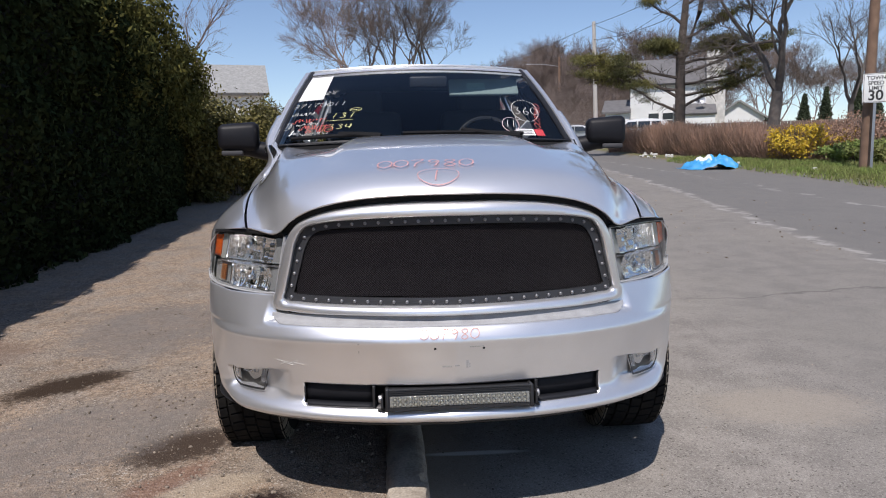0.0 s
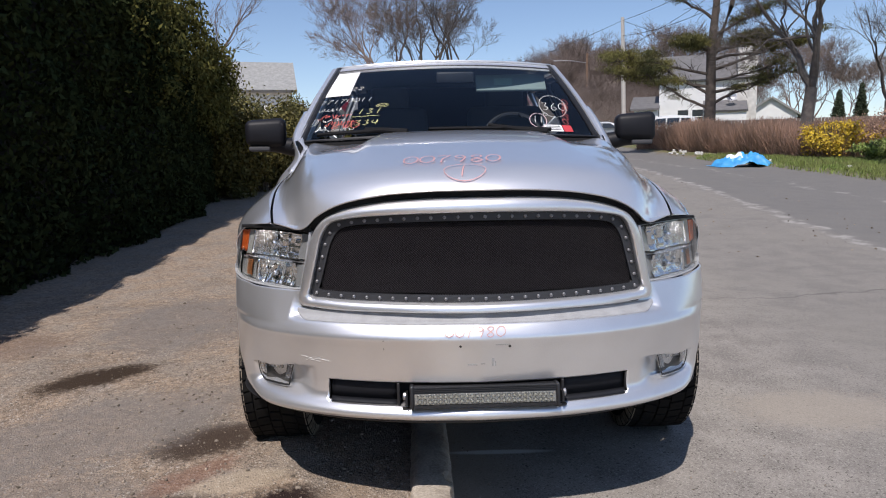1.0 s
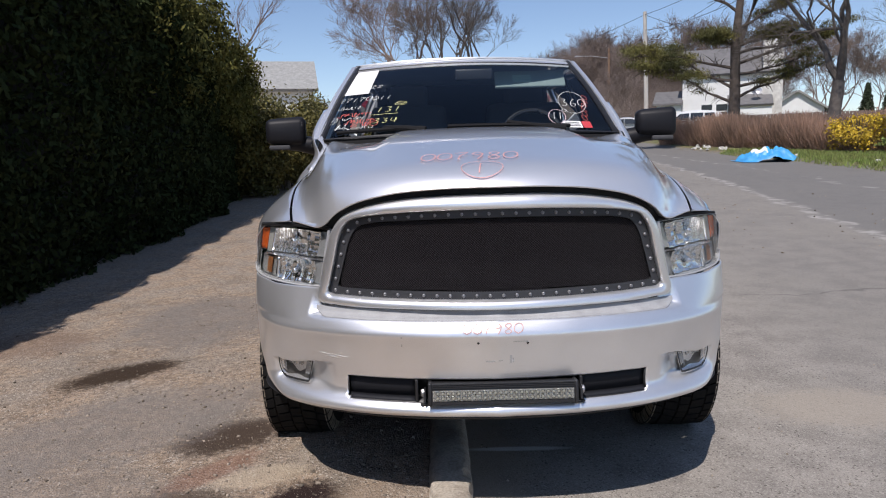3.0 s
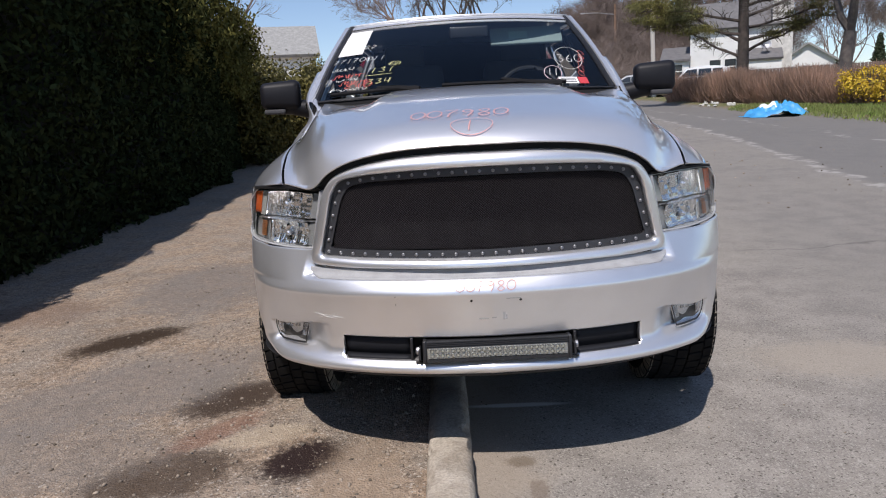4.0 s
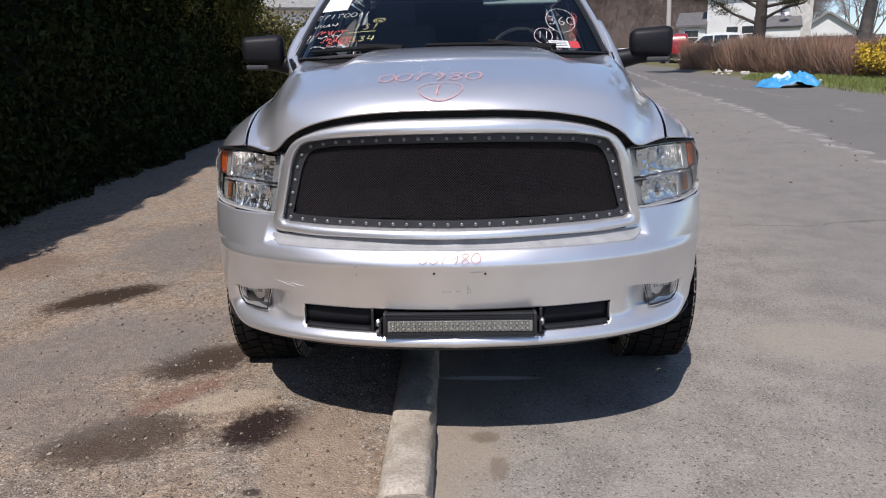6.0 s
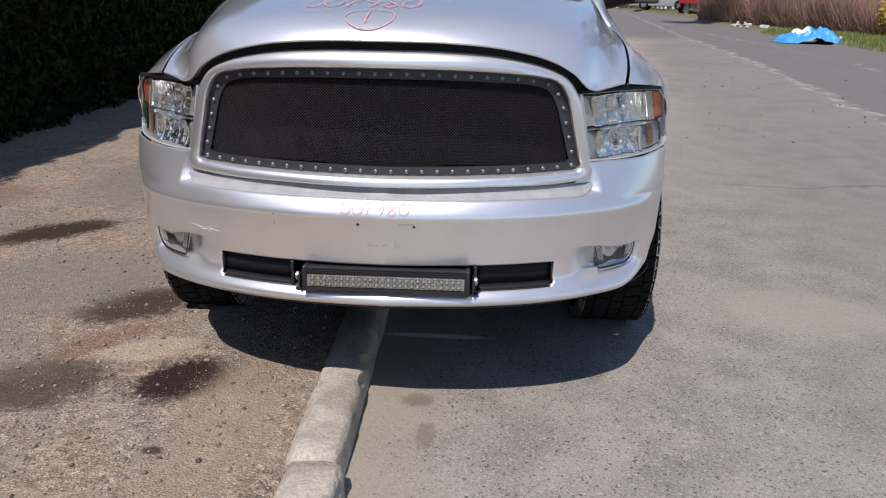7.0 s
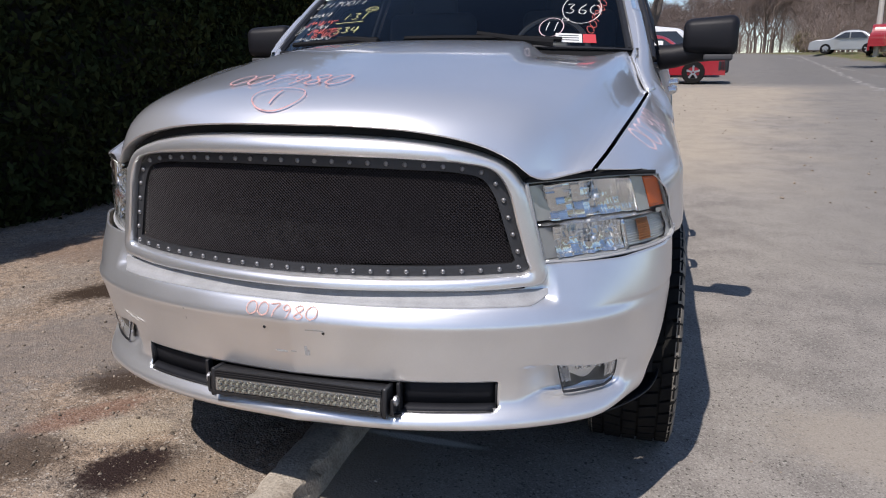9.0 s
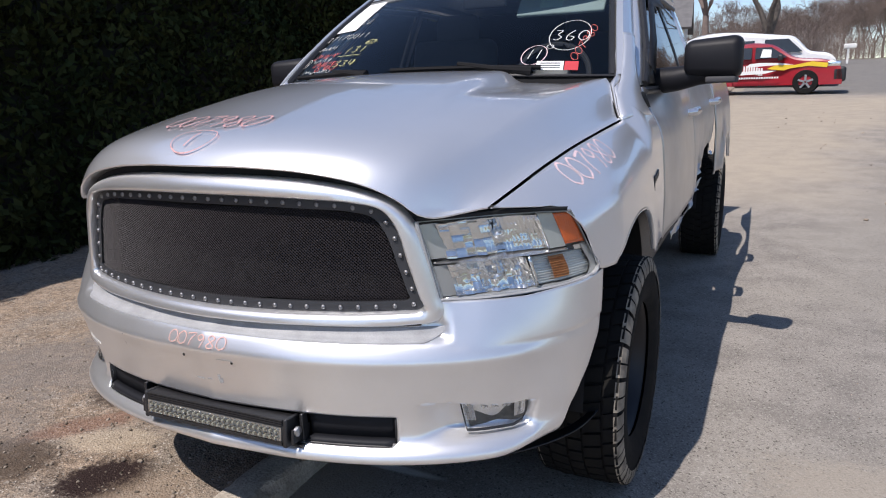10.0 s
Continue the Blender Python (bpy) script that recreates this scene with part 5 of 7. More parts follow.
part("opening_lining", opening_strip(((0.024, 0.586), (0.10, 0.580), (0.11, 0.505), (0.016, 0.496)), np.linspace(-OPEN_X, OPEN_X, 41)), BLACK, bumper, "black plastic duct in the bumper", thick=0.004)
for s in (-1, 1):
    e = [[(s * OPEN_X, float(plan_y(OPEN_X)) + d, z) for z in (0.496, 0.53, 0.586)] for d in (0.028, 0.10)]
    part("duct_end", grid(e), BLACK, bumper, thick=0.004)
    xs_o = s * np.linspace(0.300, 0.541, 13)
    part("insert_panel", facing(opening_strip(((0.040, 0.581), (0.044, 0.550), (0.044, 0.513)), xs_o), (0, -1, 0)), INSERT, bumper, "flat black insert in the opening", thick=0.004)
    part("insert_ledge", facing(opening_strip(((0.044, 0.513), (0.030, 0.510), (0.018, 0.503)), xs_o), (0, -1, 0.5)), INSERT, bumper, "dark sloping ledge", thick=0.004)
    part("duct_post", box(s * 0.293 - 0.005, s * 0.293 + 0.005, 0.036, 0.06, 0.502, 0.582), BLACK, bumper, bevel=0.002)
# dark lower valance
val = [[(x * q, y + 0.03 + e, z) for q, e, z in ((0.985, 0.000, 0.440), (0.975, 0.03, 0.424), (0.96, 0.08, 0.420))] for x, y, _, _ in cols]
part("valance", grid(val), BLACK, bumper, "dark unpainted lower edge", thick=0.004)

# grille surround, frame, wire mesh and bolts
OUTER = [(0, 1.235), (0.18, 1.233), (0.36, 1.219), (0.49, 1.190), (0.555, 1.158), (0.592, 1.110), (0.625, 1.01), (0.650, 0.91), (0.660, 0.868), (0.650, 0.846), (0.60, 0.838), (0.30, 0.831), (0, 0.828)]
INNER = [(0, 1.182), (0.17, 1.180), (0.33, 1.174), (0.46, 1.162), (0.522, 1.145), (0.552, 1.105), (0.582, 1.00), (0.606, 0.91), (0.612, 0.888), (0.604, 0.878), (0.56, 0.874), (0.29, 0.867), (0, 0.864)]
NET = [(0, 1.152), (0.16, 1.151), (0.32, 1.146), (0.44, 1.138), (0.492, 1.123), (0.520, 1.085), (0.548, 1.00), (0.570, 0.925), (0.575, 0.908), (0.567, 0.902), (0.54, 0.900), (0.28, 0.894), (0, 0.891)]


def loop_of(ctrl, sub=8):
    c = np.array(ctrl)
    out = []
    fine = spl(c, 400)
    # keep the control points' spacing, so that loops match one another
    idx = [int(np.argmin(np.linalg.norm(fine - p, axis=1))) for p in c]
    for a, b in zip(idx[:-1], idx[1:]):
        for q in np.linspace(a, b, sub, endpoint=False):
            i = int(q)
            f = q - i
            out.append(fine[i] * (1 - f) + fine[min(i + 1, 399)] * f)
    out.append(c[-1])
    out = np.array(out)
    return np.concatenate([out, (out * (-1, 1))[-2:0:-1]])


def nose(x, z, off):
    return (x, float(plan_y(x)) + off + 0.004 + 0.03 * x * x + 0.03 * (z - 0.83) ** 2, z)


lo, li, ln = loop_of(OUTER), loop_of(INNER), loop_of(NET)
SURROUND = ((0.0, 0.062), (0.0, 0.052), (0.03, 0.040), (0.10, 0.031), (0.22, 0.026), (0.5, 0.023), (0.78, 0.026), (0.90, 0.031), (0.97, 0.039), (1.0, 0.048), (1.0, 0.085))


def surround_point(a, b, w, off):
    """The band leans back, so that its face looks a little upwards."""
    p = a * (1 - w) + b * w
    return nose(p[0], p[1], off + 0.34 * (p[1] - (a[1] + b[1]) / 2) * (0.0 if w in (0.0, 1.0) else 1.0))


grille = part("grille", grid(np.array([[surround_point(a, b, w, o) for w, o in SURROUND] for a, b in zip(lo, li)]), closed_u=True), PAINT_LOW, truck, "silver grille surround", thick=0.0)
part("grille_frame", grid(np.array([[nose(*(a * (1 - w) + b * w), o) for w, o in ((0.0, 0.062), (0.03, 0.053), (0.5, 0.051), (0.96, 0.053), (1.0, 0.066))] for a, b in zip(li, ln)]), closed_u=True),
     FRAME, grille, "dark grey bolted frame")
back = [[nose(x, z, 0.16) for z in np.linspace(0.88, 1.17, 4)] for x in np.linspace(-0.60, 0.60, 21)]
part("grille_back", grid(back), DARK, grille, "dark cavity behind the wire")

net_top = curve_fn([(-0.6, 0.80), (-0.575, 0.905), (-0.548, 1.00), (-0.520, 1.085), (-0.492, 1.123), (-0.44, 1.138), (-0.3, 1.147), (0, 1.152), (0.3, 1.147), (0.44, 1.138), (0.492, 1.123), (0.520, 1.085), (0.548, 1.00), (0.575, 0.905), (0.6, 0.80)])
net_low = curve_fn([(-0.58, 0.902), (-0.3, 0.894), (0, 0.891), (0.3, 0.894), (0.58, 0.902)])
WV, WF = [], []
PITCH, WIDE = 0.0092, 0.0011
for slope in (-1, 1):
    c = -0.9
    while c < 0.9:
        run = []
        for q in np.linspace(0, 0.27, 28):
            x, z = c + slope * q * 1.05, 0.888 + q
            ok = abs(x) < 0.58 and float(net_low(x)) - 0.004 < z < float(net_top(x)) + 0.004
            if ok:
                run.append((x, z))
        if len(run) > 1:
            k0 = len(WV)
            for i, (x, z) in enumerate(run):
                o = 0.060 + 0.0012 * slope
                dx, dz = WIDE * 0.7, -slope * WIDE * 0.7
                for sx, so in ((-1, 0.0), (0, -0.0013), (1, 0.0)):
                    WV.append(nose(x + sx * dx, z + sx * dz, o + so))
            for i in range(len(run) - 1):
                for j in range(2):
                    a = k0 + i * 3 + j
                    WF.append((a, a + 1, a + 4, a + 3))
        c += PITCH
part("wire_mesh", (WV, WF), WIRE, grille, "black woven wire mesh", kind="stuff")

mid = (li + ln) / 2
seg = np.linalg.norm(np.roll(mid, -1, axis=0) - mid, axis=1)
total, count = seg.sum(), 58
acc = np.concatenate([[0], np.cumsum(seg)])
head = lathe([(0.000, 0.0066), (-0.0015, 0.0066), (-0.004, 0.005), (-0.0052, 0.003), (-0.0055, 0.0003)], 10)
head = ([(v[1], v[0], v[2]) for v in head[0]], [tuple(reversed(f)) for f in head[1]])
bolt_me = mesh_of("bolt", head[0], head[1], BOLT)
for b in range(count):
    s = (b + 0.5) / count * total
    i = int(np.searchsorted(acc, s)) - 1
    f = (s - acc[i]) / seg[i]
    x, z = mid[i] * (1 - f) + mid[(i + 1) % len(mid)] * f
    ob = part("bolt", bolt_me, BOLT, grille)
    ob.location = nose(x, z, 0.0505)

# light bar on brackets
bar = part("light_bar", rounded_box(0.512, 0.055, 0.075, 0.006), BLACK, truck, "black finned LED light bar")
bar.matrix_basis = pose(0.012, 0.020, 0.538, -6, 0, 0)
part("bar_face", box(-0.247, 0.247, -0.0305, -0.026, -0.022, 0.015), SMOKED, bar, "dark reflector face")
for z in np.linspace(0.024, 0.036, 3):
    part("fin", box(-0.250, 0.250, -0.032, -0.020, z - 0.0018, z + 0.0018), BLACK, bar)
part("fin", box(-0.250, 0.250, -0.032, -0.020, -0.034, -0.025), BLACK, bar)
led = lathe([(0.0, 0.0082), (0.010, 0.0036), (0.011, 0.0003)], 10)
led = mesh_of("led", [(v[1], v[0], v[2]) for v in led[0]], [tuple(reversed(f)) for f in led[1]], SMOKED)
diode = material("led_chip", (0.34, 0.33, 0.27), rough=0.4, vary=0.1)
chip = mesh_of("chip", *box(-0.0024, 0.0024, -0.004, 0.004, -0.0024, 0.0024), diode, False)
for i in range(26):
    for z in (-0.0125, 0.0050):
        o = part("led", led, SMOKED, bar)
        o.location = (-0.230 + i * 0.0184, -0.0345, z)
        o = part("chip", chip, diode, bar)
        o.location = (-0.230 + i * 0.0184, -0.0335, z)
face = part("bar_lens", facing(grid([[(x, -0.0385, z) for z in (-0.024, 0.017)] for x in (-0.249, 0.249)]), (0, -1, 0)), LENS, bar, "clear lens")
for s in (-1, 1):
    part("end_cap", moved(bm_geo(rounded_box(0.014, 0.060, 0.082, 0.005)), pose(s * 0.257, 0, 0)), BLACK, bar)
    br = part("bracket", join(box(s * 0.276 - 0.004, s * 0.276 + 0.004, -0.020, 0.06, -0.030, 0.010), box(s * 0.276 - 0.016, s * 0.276 + 0.016, 0.0, 0.06, -0.044, -0.038)), BLACK, bar, bevel=0.001)
    part("bolt", moved(lathe([(0, 0.014), (0.008, 0.014), (0.012, 0.008), (0.012, 0.001)], 12), pose(s * 0.278, -0.004, 0.004, 0, 0, 0 if s > 0 else 180)), STEEL, bar, "shiny mounting bolt")

# hood
HOOD_EDGE = curve_fn([(0, 1.262), (0.18, 1.260), (0.36, 1.245), (0.50, 1.212), (0.575, 1.172), (0.615, 1.135), (0.645, 1.124), (0.70, 1.130), (0.76, 1.140)])


def hood_side(v):
    """The cut line between hood and fender, v from front to rear."""
    q = v * 79
    i = min(int(q), 78)
    return SIDE_LINE[i] * (i + 1 - q) + SIDE_LINE[i + 1] * (q - i)


SIDE_LINE = spl([(0.755, 0.285, 1.140), (0.785, 0.42, 1.176), (0.808, 0.56, 1.208), (0.835, 0.76, 1.243), (0.860, 1.03, 1.274), (0.885, 1.38, 1.304)], 80)


def line_at(y):
    return np.array((np.interp(y, SIDE_LINE[:, 1], SIDE_LINE[:, 0]), y, np.interp(y, SIDE_LINE[:, 1], SIDE_LINE[:, 2])))


def hood_point(u, v):
    """u across, from -1 to 1; v from the front lip to the windscreen."""
    s = np.sign(u) if u else 1.0
    a = abs(u)
    e = np.array(hood_side(v))
    x = e[0] * a
    xf = 0.755 * a
    y_front, z_front = float(plan_y(xf)) + 0.030 + 0.06 * float(smooth01((a - 0.75) / 0.25)), float(HOOD_EDGE(xf))
    y_rear = 1.392 + 0.195 * a * a
    crown = 1.500 - 0.040 * a**2
    z_rear = crown
    y = y_front + (y_rear - y_front) * v
    # roll of the lip, then a long rise
    rise = 0.26 * (1 - math.exp(-v / 0.034)) + 0.74 * (1 - (1 - v) ** 1.6)
    z_lin = z_front + (z_rear - z_front) * rise
    # the side edge keeps to the cut line
    w0 = 0.80 + 0.09 * v
    w = float(smooth01((a - w0) / (1 - w0)))
    z_side = e[2] + (z_front - 1.140) * (1 - v) ** 3
    z = z_lin * (1 - w) + (z_side if v > 0.0 else z_front) * w
    y = y * (1 - w) + (e[1] if v > 0 else y_front) * w if w < 1 else e[1]
    # scooped flats on both sides of the raised middle
    edge = 0.50 - 0.10 * v
    flat = float(smooth01((x - edge) / 0.07) * smooth01((0.84 - x) / 0.22))
    z -= 0.036 * flat * float(smooth01((v - 0.42) / 0.40))
    z += 0.012 * float(smooth01((edge - x + 0.03) / 0.06)) * float(smooth01((v - 0.15) / 0.5))
    return (s * x, y, z)


FENDER_REAR = spl([tuple(np.array(hood_point(u, 1.0)) + np.array((0.007, 0.003, 0.0))) for u in (1.0, 0.985, 0.97, 0.955, 0.94, 0.925)] + [(0.846, 1.62, 1.450), (0.868, 1.735, 1.450)], 40)
us = np.sort(np.concatenate([np.linspace(-1, 1, 97), [-0.985, -0.97, -0.955, -0.935, 0.935, 0.955, 0.97, 0.985]]))
vv = np.concatenate([[0.0, 0.004, 0.010, 0.018, 0.028], np.linspace(0.042, 1, 60)])
HP = np.array([[hood_point(u, v) for v in vv] for u in us])
hood = part("hood", grid(HP, flip=True), PAINT, truck, "silver hood with a raised middle", thick=0.0)
lipP = np.array([[HP[i, 0] + np.array(o) for o in ((0, 0, 0), (0, 0.003, -0.004), (0, 0.016, -0.006), (0, 0.07, -0.004))] for i in range(len(us))])
part("hood_lip", grid(lipP), PAINT, hood)
# dark strip behind the lip paints in the shade of the gap
part("gap_shadow", grid(np.array([[(q[0] * 0.995, q[1] + d, q[2] - 0.02 - e) for d, e in ((0.045, -0.014), (0.052, 0.05))] for q in HP[:, 0]])), DARK, hood, "near-black strip for the shade under the hood lip")

# fenders, doors and bed sides
ARCHES = ((1.10, 0.47, 0.525), (4.74, 0.47, 0.54))


def side_x(y, z):
    """Half width of the body."""
    prof = np.interp(z, [0.42, 0.5, 0.62, 0.80, 0.95, 1.08, 1.18, 1.27, 1.34, 1.42], [0.965, 0.985, 1.005, 1.015, 1.015, 1.008, 0.998, 0.985, 0.968, 0.945])
    prof -= 0.055 * float(smooth01((0.80 - y) / 0.34))
    prof += 0.015 * float(smooth01((y - 1.8) / 0.5)) + 0.060 * float(smooth01((y - 3.0) / 1.0))
    prof -= 0.045 * float(smooth01((2.6 - y) / 0.85) * smooth01((z - 1.20) / 0.20) * smooth01((y - 1.3) / 0.3))
    for cy, cz, r in ARCHES:
        d = math.hypot(y - cy, z - cz)
        prof += (0.006 if cy < 2 else 0.028) * math.exp(-((d - r) / 0.10) ** 2)
    return prof


FRONT_ARCH = spl([(0.40, 0.48), (0.435, 0.55), (0.475, 0.60), (0.52, 0.64), (0.585, 0.72), (0.62, 0.81), (0.70, 0.90), (0.84, 0.965), (1.0, 0.998), (1.12, 1.0), (1.26, 0.978), (1.38, 0.91), (1.46, 0.82), (1.53, 0.70), (1.60, 0.52)], 120)


def low_edge(y, base):
    z = base
    if 0.40 < y < 1.60:
        z = max(z, float(np.interp(y, FRONT_ARCH[:, 0], FRONT_ARCH[:, 1])))
    for cy, cz, r in ARCHES[1:]:
        if abs(y - cy) < r:
            z = max(z, cz + math.sqrt(r * r - (y - cy) ** 2))
    return z


LAMP_EDGE = curve_fn([(0.28, 1.137), (0.40, 1.124), (0.462, 1.115), (0.476, 1.098), (0.505, 1.055), (0.540, 1.005), (0.570, 0.955), (0.588, 0.928), (0.605, 0.914), (0.64, 0.908), (0.75, 0.905)])


def fender_rows():
    rows = []
    ys = np.unique(np.concatenate([np.linspace(0.29, 1.735, 70), 1.10 + 0.525 * np.cos(np.linspace(0.0, math.pi, 50))]))
    ys = ys[(ys > 0.289) & (ys < 1.736)]
    for y in ys:
        e = line_at(y) if y < 1.38 else np.array((np.interp(y, FENDER_REAR[:, 1], FENDER_REAR[:, 0]), y, np.interp(y, FENDER_REAR[:, 1], FENDER_REAR[:, 2])))
        zl = max(float(LAMP_EDGE(y)), low_edge(y, 0.76)) if y < 0.75 else low_edge(y, 0.76)
        ztop = e[2] - (0.007 if y < 1.36 else 0.004)
        row = []
        for q in np.linspace(0, 1, 30):
            z = ztop + (zl - ztop) * q
            xs = side_x(y, z)
            # shoulder: round over from the cut line to the flank
            k = 1 - (1 - min((ztop - z) / 0.16, 1.0)) ** 2
            x = (e[0] + (0.009 if y < 1.36 else 0.006)) * (1 - k) + xs * k
            row.append((x, y, z))
        rows.append(row)
    return np.array(rows)


def both(name, geo, mat, label="", thick=0.0, parent=None, flip=False):
    obs = []
    for s in (1, -1):
        g = geo if s > 0 else mirrored(geo)
        obs.append(part(name, g, mat, parent or truck, label, thick=thick))
    return obs


# added strips that keep sun from leaking through the hood seams
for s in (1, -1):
    leak_strip = [[(s * (q[0] + d), q[1], q[2] - 0.035 - e) for d, e in ((-0.08, 0.02), (0.0, 0.0), (0.05, 0.02), (0.075, 0.08))] for q in list(SIDE_LINE[22::4]) + list(FENDER_REAR[::3])]
    part("seam_light_block", grid(np.array(leak_strip)), DARK, truck, "dark strip added below the hood seam to stop sun leaks", thick=0.004)
fend = fender_rows()
both("fender", grid(fend), PAINT, "silver front fender", thick=0.004)


def flank(y0, y1, top, base, bump=None, n=40):
    ys = np.linspace(y0, y1, n)
    for cy, cz, r in ARCHES:
        ys = np.concatenate([ys, [v for v in cy + r * np.cos(np.linspace(0, math.pi, 40)) if y0 < v < y1]])
    rows = []
    for y in np.unique(ys):
        zl = low_edge(y, base(y) if callable(base) else base)
        row = []
        for q in np.linspace(0, 1, 26):
            z = top + (zl - top) * q
            x = side_x(y, z) + 0.004 * noise.noise(Vector((y * 2.3, z * 2.9, 3.1))) + 0.0015 * noise.noise(Vector((y * 7.0, z * 9.0, 8.1)))
            p = (x, y, z)
            if bump:
                p = bump(p)
            row.append(p)
        rows.append(row)
    return np.array(rows)


def crumple(p):
    x, y, z = p
    d = smooth01((y - 3.1) / 0.25) * smooth01((1.26 - z) / 0.5)
    w = noise.noise(Vector((y * 4.1, z * 3.3, 1.7))) + 0.5 * noise.noise(Vector((y * 11, z * 9, 4.2)))
    return (x - d * (0.045 + 0.05 * w), y, z)


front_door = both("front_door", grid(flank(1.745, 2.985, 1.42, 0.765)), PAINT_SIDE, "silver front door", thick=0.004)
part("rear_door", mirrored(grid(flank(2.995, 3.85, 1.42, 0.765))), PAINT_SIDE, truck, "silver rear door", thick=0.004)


def ragged(y):
    return 0.79 + 0.24 * float(smooth01((y - 3.05) / 0.75)) + 0.045 * noise.noise(Vector((y * 9.0, 0.3, 2.2)))


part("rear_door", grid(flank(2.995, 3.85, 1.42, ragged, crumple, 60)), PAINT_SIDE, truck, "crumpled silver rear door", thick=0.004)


def bed_crumple(p):
    x, y, z = p
    d = smooth01((4.5 - y) / 0.5) * smooth01((1.15 - z) / 0.4)
    w = noise.noise(Vector((y * 5.1, z * 4.3, 9.7)))
    return (x - d * (0.03 + 0.05 * w), y, z)


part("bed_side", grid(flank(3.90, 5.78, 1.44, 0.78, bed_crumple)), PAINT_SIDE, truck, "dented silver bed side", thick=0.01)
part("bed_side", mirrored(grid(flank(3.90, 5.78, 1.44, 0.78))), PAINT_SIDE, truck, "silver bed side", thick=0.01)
part("tailgate", box(-0.92, 0.92, 5.76, 5.80, 0.75, 1.44), PAINT, truck, bevel=0.01)
part("bed_floor", box(-0.92, 0.92, 3.9, 5.78, 0.80, 0.84), DARK, truck)
part("bed_front", box(-0.92, 0.92, 3.90, 3.93, 0.80, 1.44), PAINT, truck)
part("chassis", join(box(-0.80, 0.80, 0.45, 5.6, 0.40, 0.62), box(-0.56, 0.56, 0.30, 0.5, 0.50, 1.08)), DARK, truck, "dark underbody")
# added plate and boxes that stop sun leaking onto the road below
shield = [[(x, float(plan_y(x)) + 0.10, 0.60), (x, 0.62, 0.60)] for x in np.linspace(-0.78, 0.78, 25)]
part("nose_light_block", grid(np.array(shield)), DARK, truck, "black plate added below the nose to stop sun leaks", thick=0.004)
part("bay_light_block", join(box(-0.55, 0.55, 0.62, 1.72, 0.56, 0.60), box(-0.86, 0.86, 1.62, 1.72, 0.50, 1.30), box(-0.72, 0.72, 0.36, 0.42, 0.60, 1.06)), DARK, truck, "dark boxes added in the engine bay to stop sun leaks")
part("rear_bumper", bm_geo(rounded_box(1.9, 0.16, 0.2, 0.03)), CHROME, truck).location = (0, 5.86, 0.66)
# black sheets at sills and jambs, standing for the shade below the doors
for s in (1, -1):
    sill = np.array([[(s * x, y, z) for x, z in ((0.80, 0.50), (0.90, 0.52), (0.925, 0.60), (0.92, 0.72), (0.90, 0.86), (0.86, 1.20), (0.84, 1.38))] for y in np.linspace(1.60, 4.22, 12)])
    part("sill", facing(grid(sill), (s, 0, 0)), BLACK, truck, "black sill sheet standing for the shade below the doors", thick=0.006)
# torn sill metal below the crumpled door
for way, wide in ((((0.955, 2.62, 0.60), (0.985, 2.80, 0.66), (0.975, 2.96, 0.72), (1.005, 3.05, 0.83)), 0.035),
                  (((0.95, 2.70, 0.57), (0.975, 2.95, 0.62), (1.01, 3.20, 0.70), (1.00, 3.42, 0.74), (1.03, 3.50, 0.80)), 0.030),
                  (((1.00, 2.99, 0.84), (1.035, 3.10, 0.80), (1.01, 3.24, 0.83), (1.03, 3.36, 0.90)), 0.050),
                  (((0.97, 2.86, 0.70), (1.015, 2.98, 0.77), (1.00, 3.08, 0.76), (1.02, 3.2, 0.82)), 0.022)):
    r = random.Random(len(way) + int(wide * 1000))
    tear = []
    for q, c in enumerate(spl(way, 22)):
        a = r.uniform(-0.8, 0.8) + 0.5 * math.sin(q * 0.9)
        wd = wide * r.uniform(0.45, 1.25)
        tear.append([c + np.array((math.sin(a) * wd * k * 0.6, r.uniform(-0.006, 0.006), math.cos(a) * wd * k)) for k in (-0.7, -0.1, 0.6)])
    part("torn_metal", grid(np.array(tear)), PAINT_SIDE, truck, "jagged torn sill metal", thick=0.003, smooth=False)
part("fender_badge", moved(join(box(-0.004, 0.004, -0.055, -0.038, -0.045, 0.035), box(-0.004, 0.004, -0.03, 0.06, 0.0, 0.026)), pose(side_x(1.50, 1.055) + 0.003, 1.50, 1.055, 12, 0, 0)), BLACK, truck, "small dark badge shape on the fender", bevel=0.002)

# wheel housings and wheels
for cy, cz, r in ARCHES:
    wr = r + (0.03 if cy < 2 else -0.012)
    well = grid(np.array([[(x, q * math.cos(a), q * math.sin(a)) for x, q in ((-0.03, wr), (-0.40, wr), (-0.40, wr * 0.5), (-0.40, 0.05))] for a in np.linspace(0.0, math.pi, 25)]))
    for s in (1, -1):
        g = moved(well, pose(0.985, cy, cz))
        part("wheel_housing", g if s > 0 else mirrored(g), DARK, truck, "black wheel housing")
    if cy < 2:
        run = [(y, z) for y, z in FRONT_ARCH if y > 0.73 and z > 0.77]
    else:
        run = [(cy + r * math.cos(a), cz + r * math.sin(a)) for a in np.linspace(0.2 * math.pi, 0.8 * math.pi, 50)]
    lip = []
    for y, z in run:
        dy, dz = cy - y, cz - z
        L = math.hypot(dy, dz)
        lip.append([(side_x(y, z) + o, y + dy / L * i, z + dz / L * i) for o, i in ((0.001, -0.004), (0.004, 0.004), (-0.006, 0.009), (-0.014, 0.008))])
    both("arch_lip", grid(np.array(lip)), PAINT, "rolled wheel arch edge")


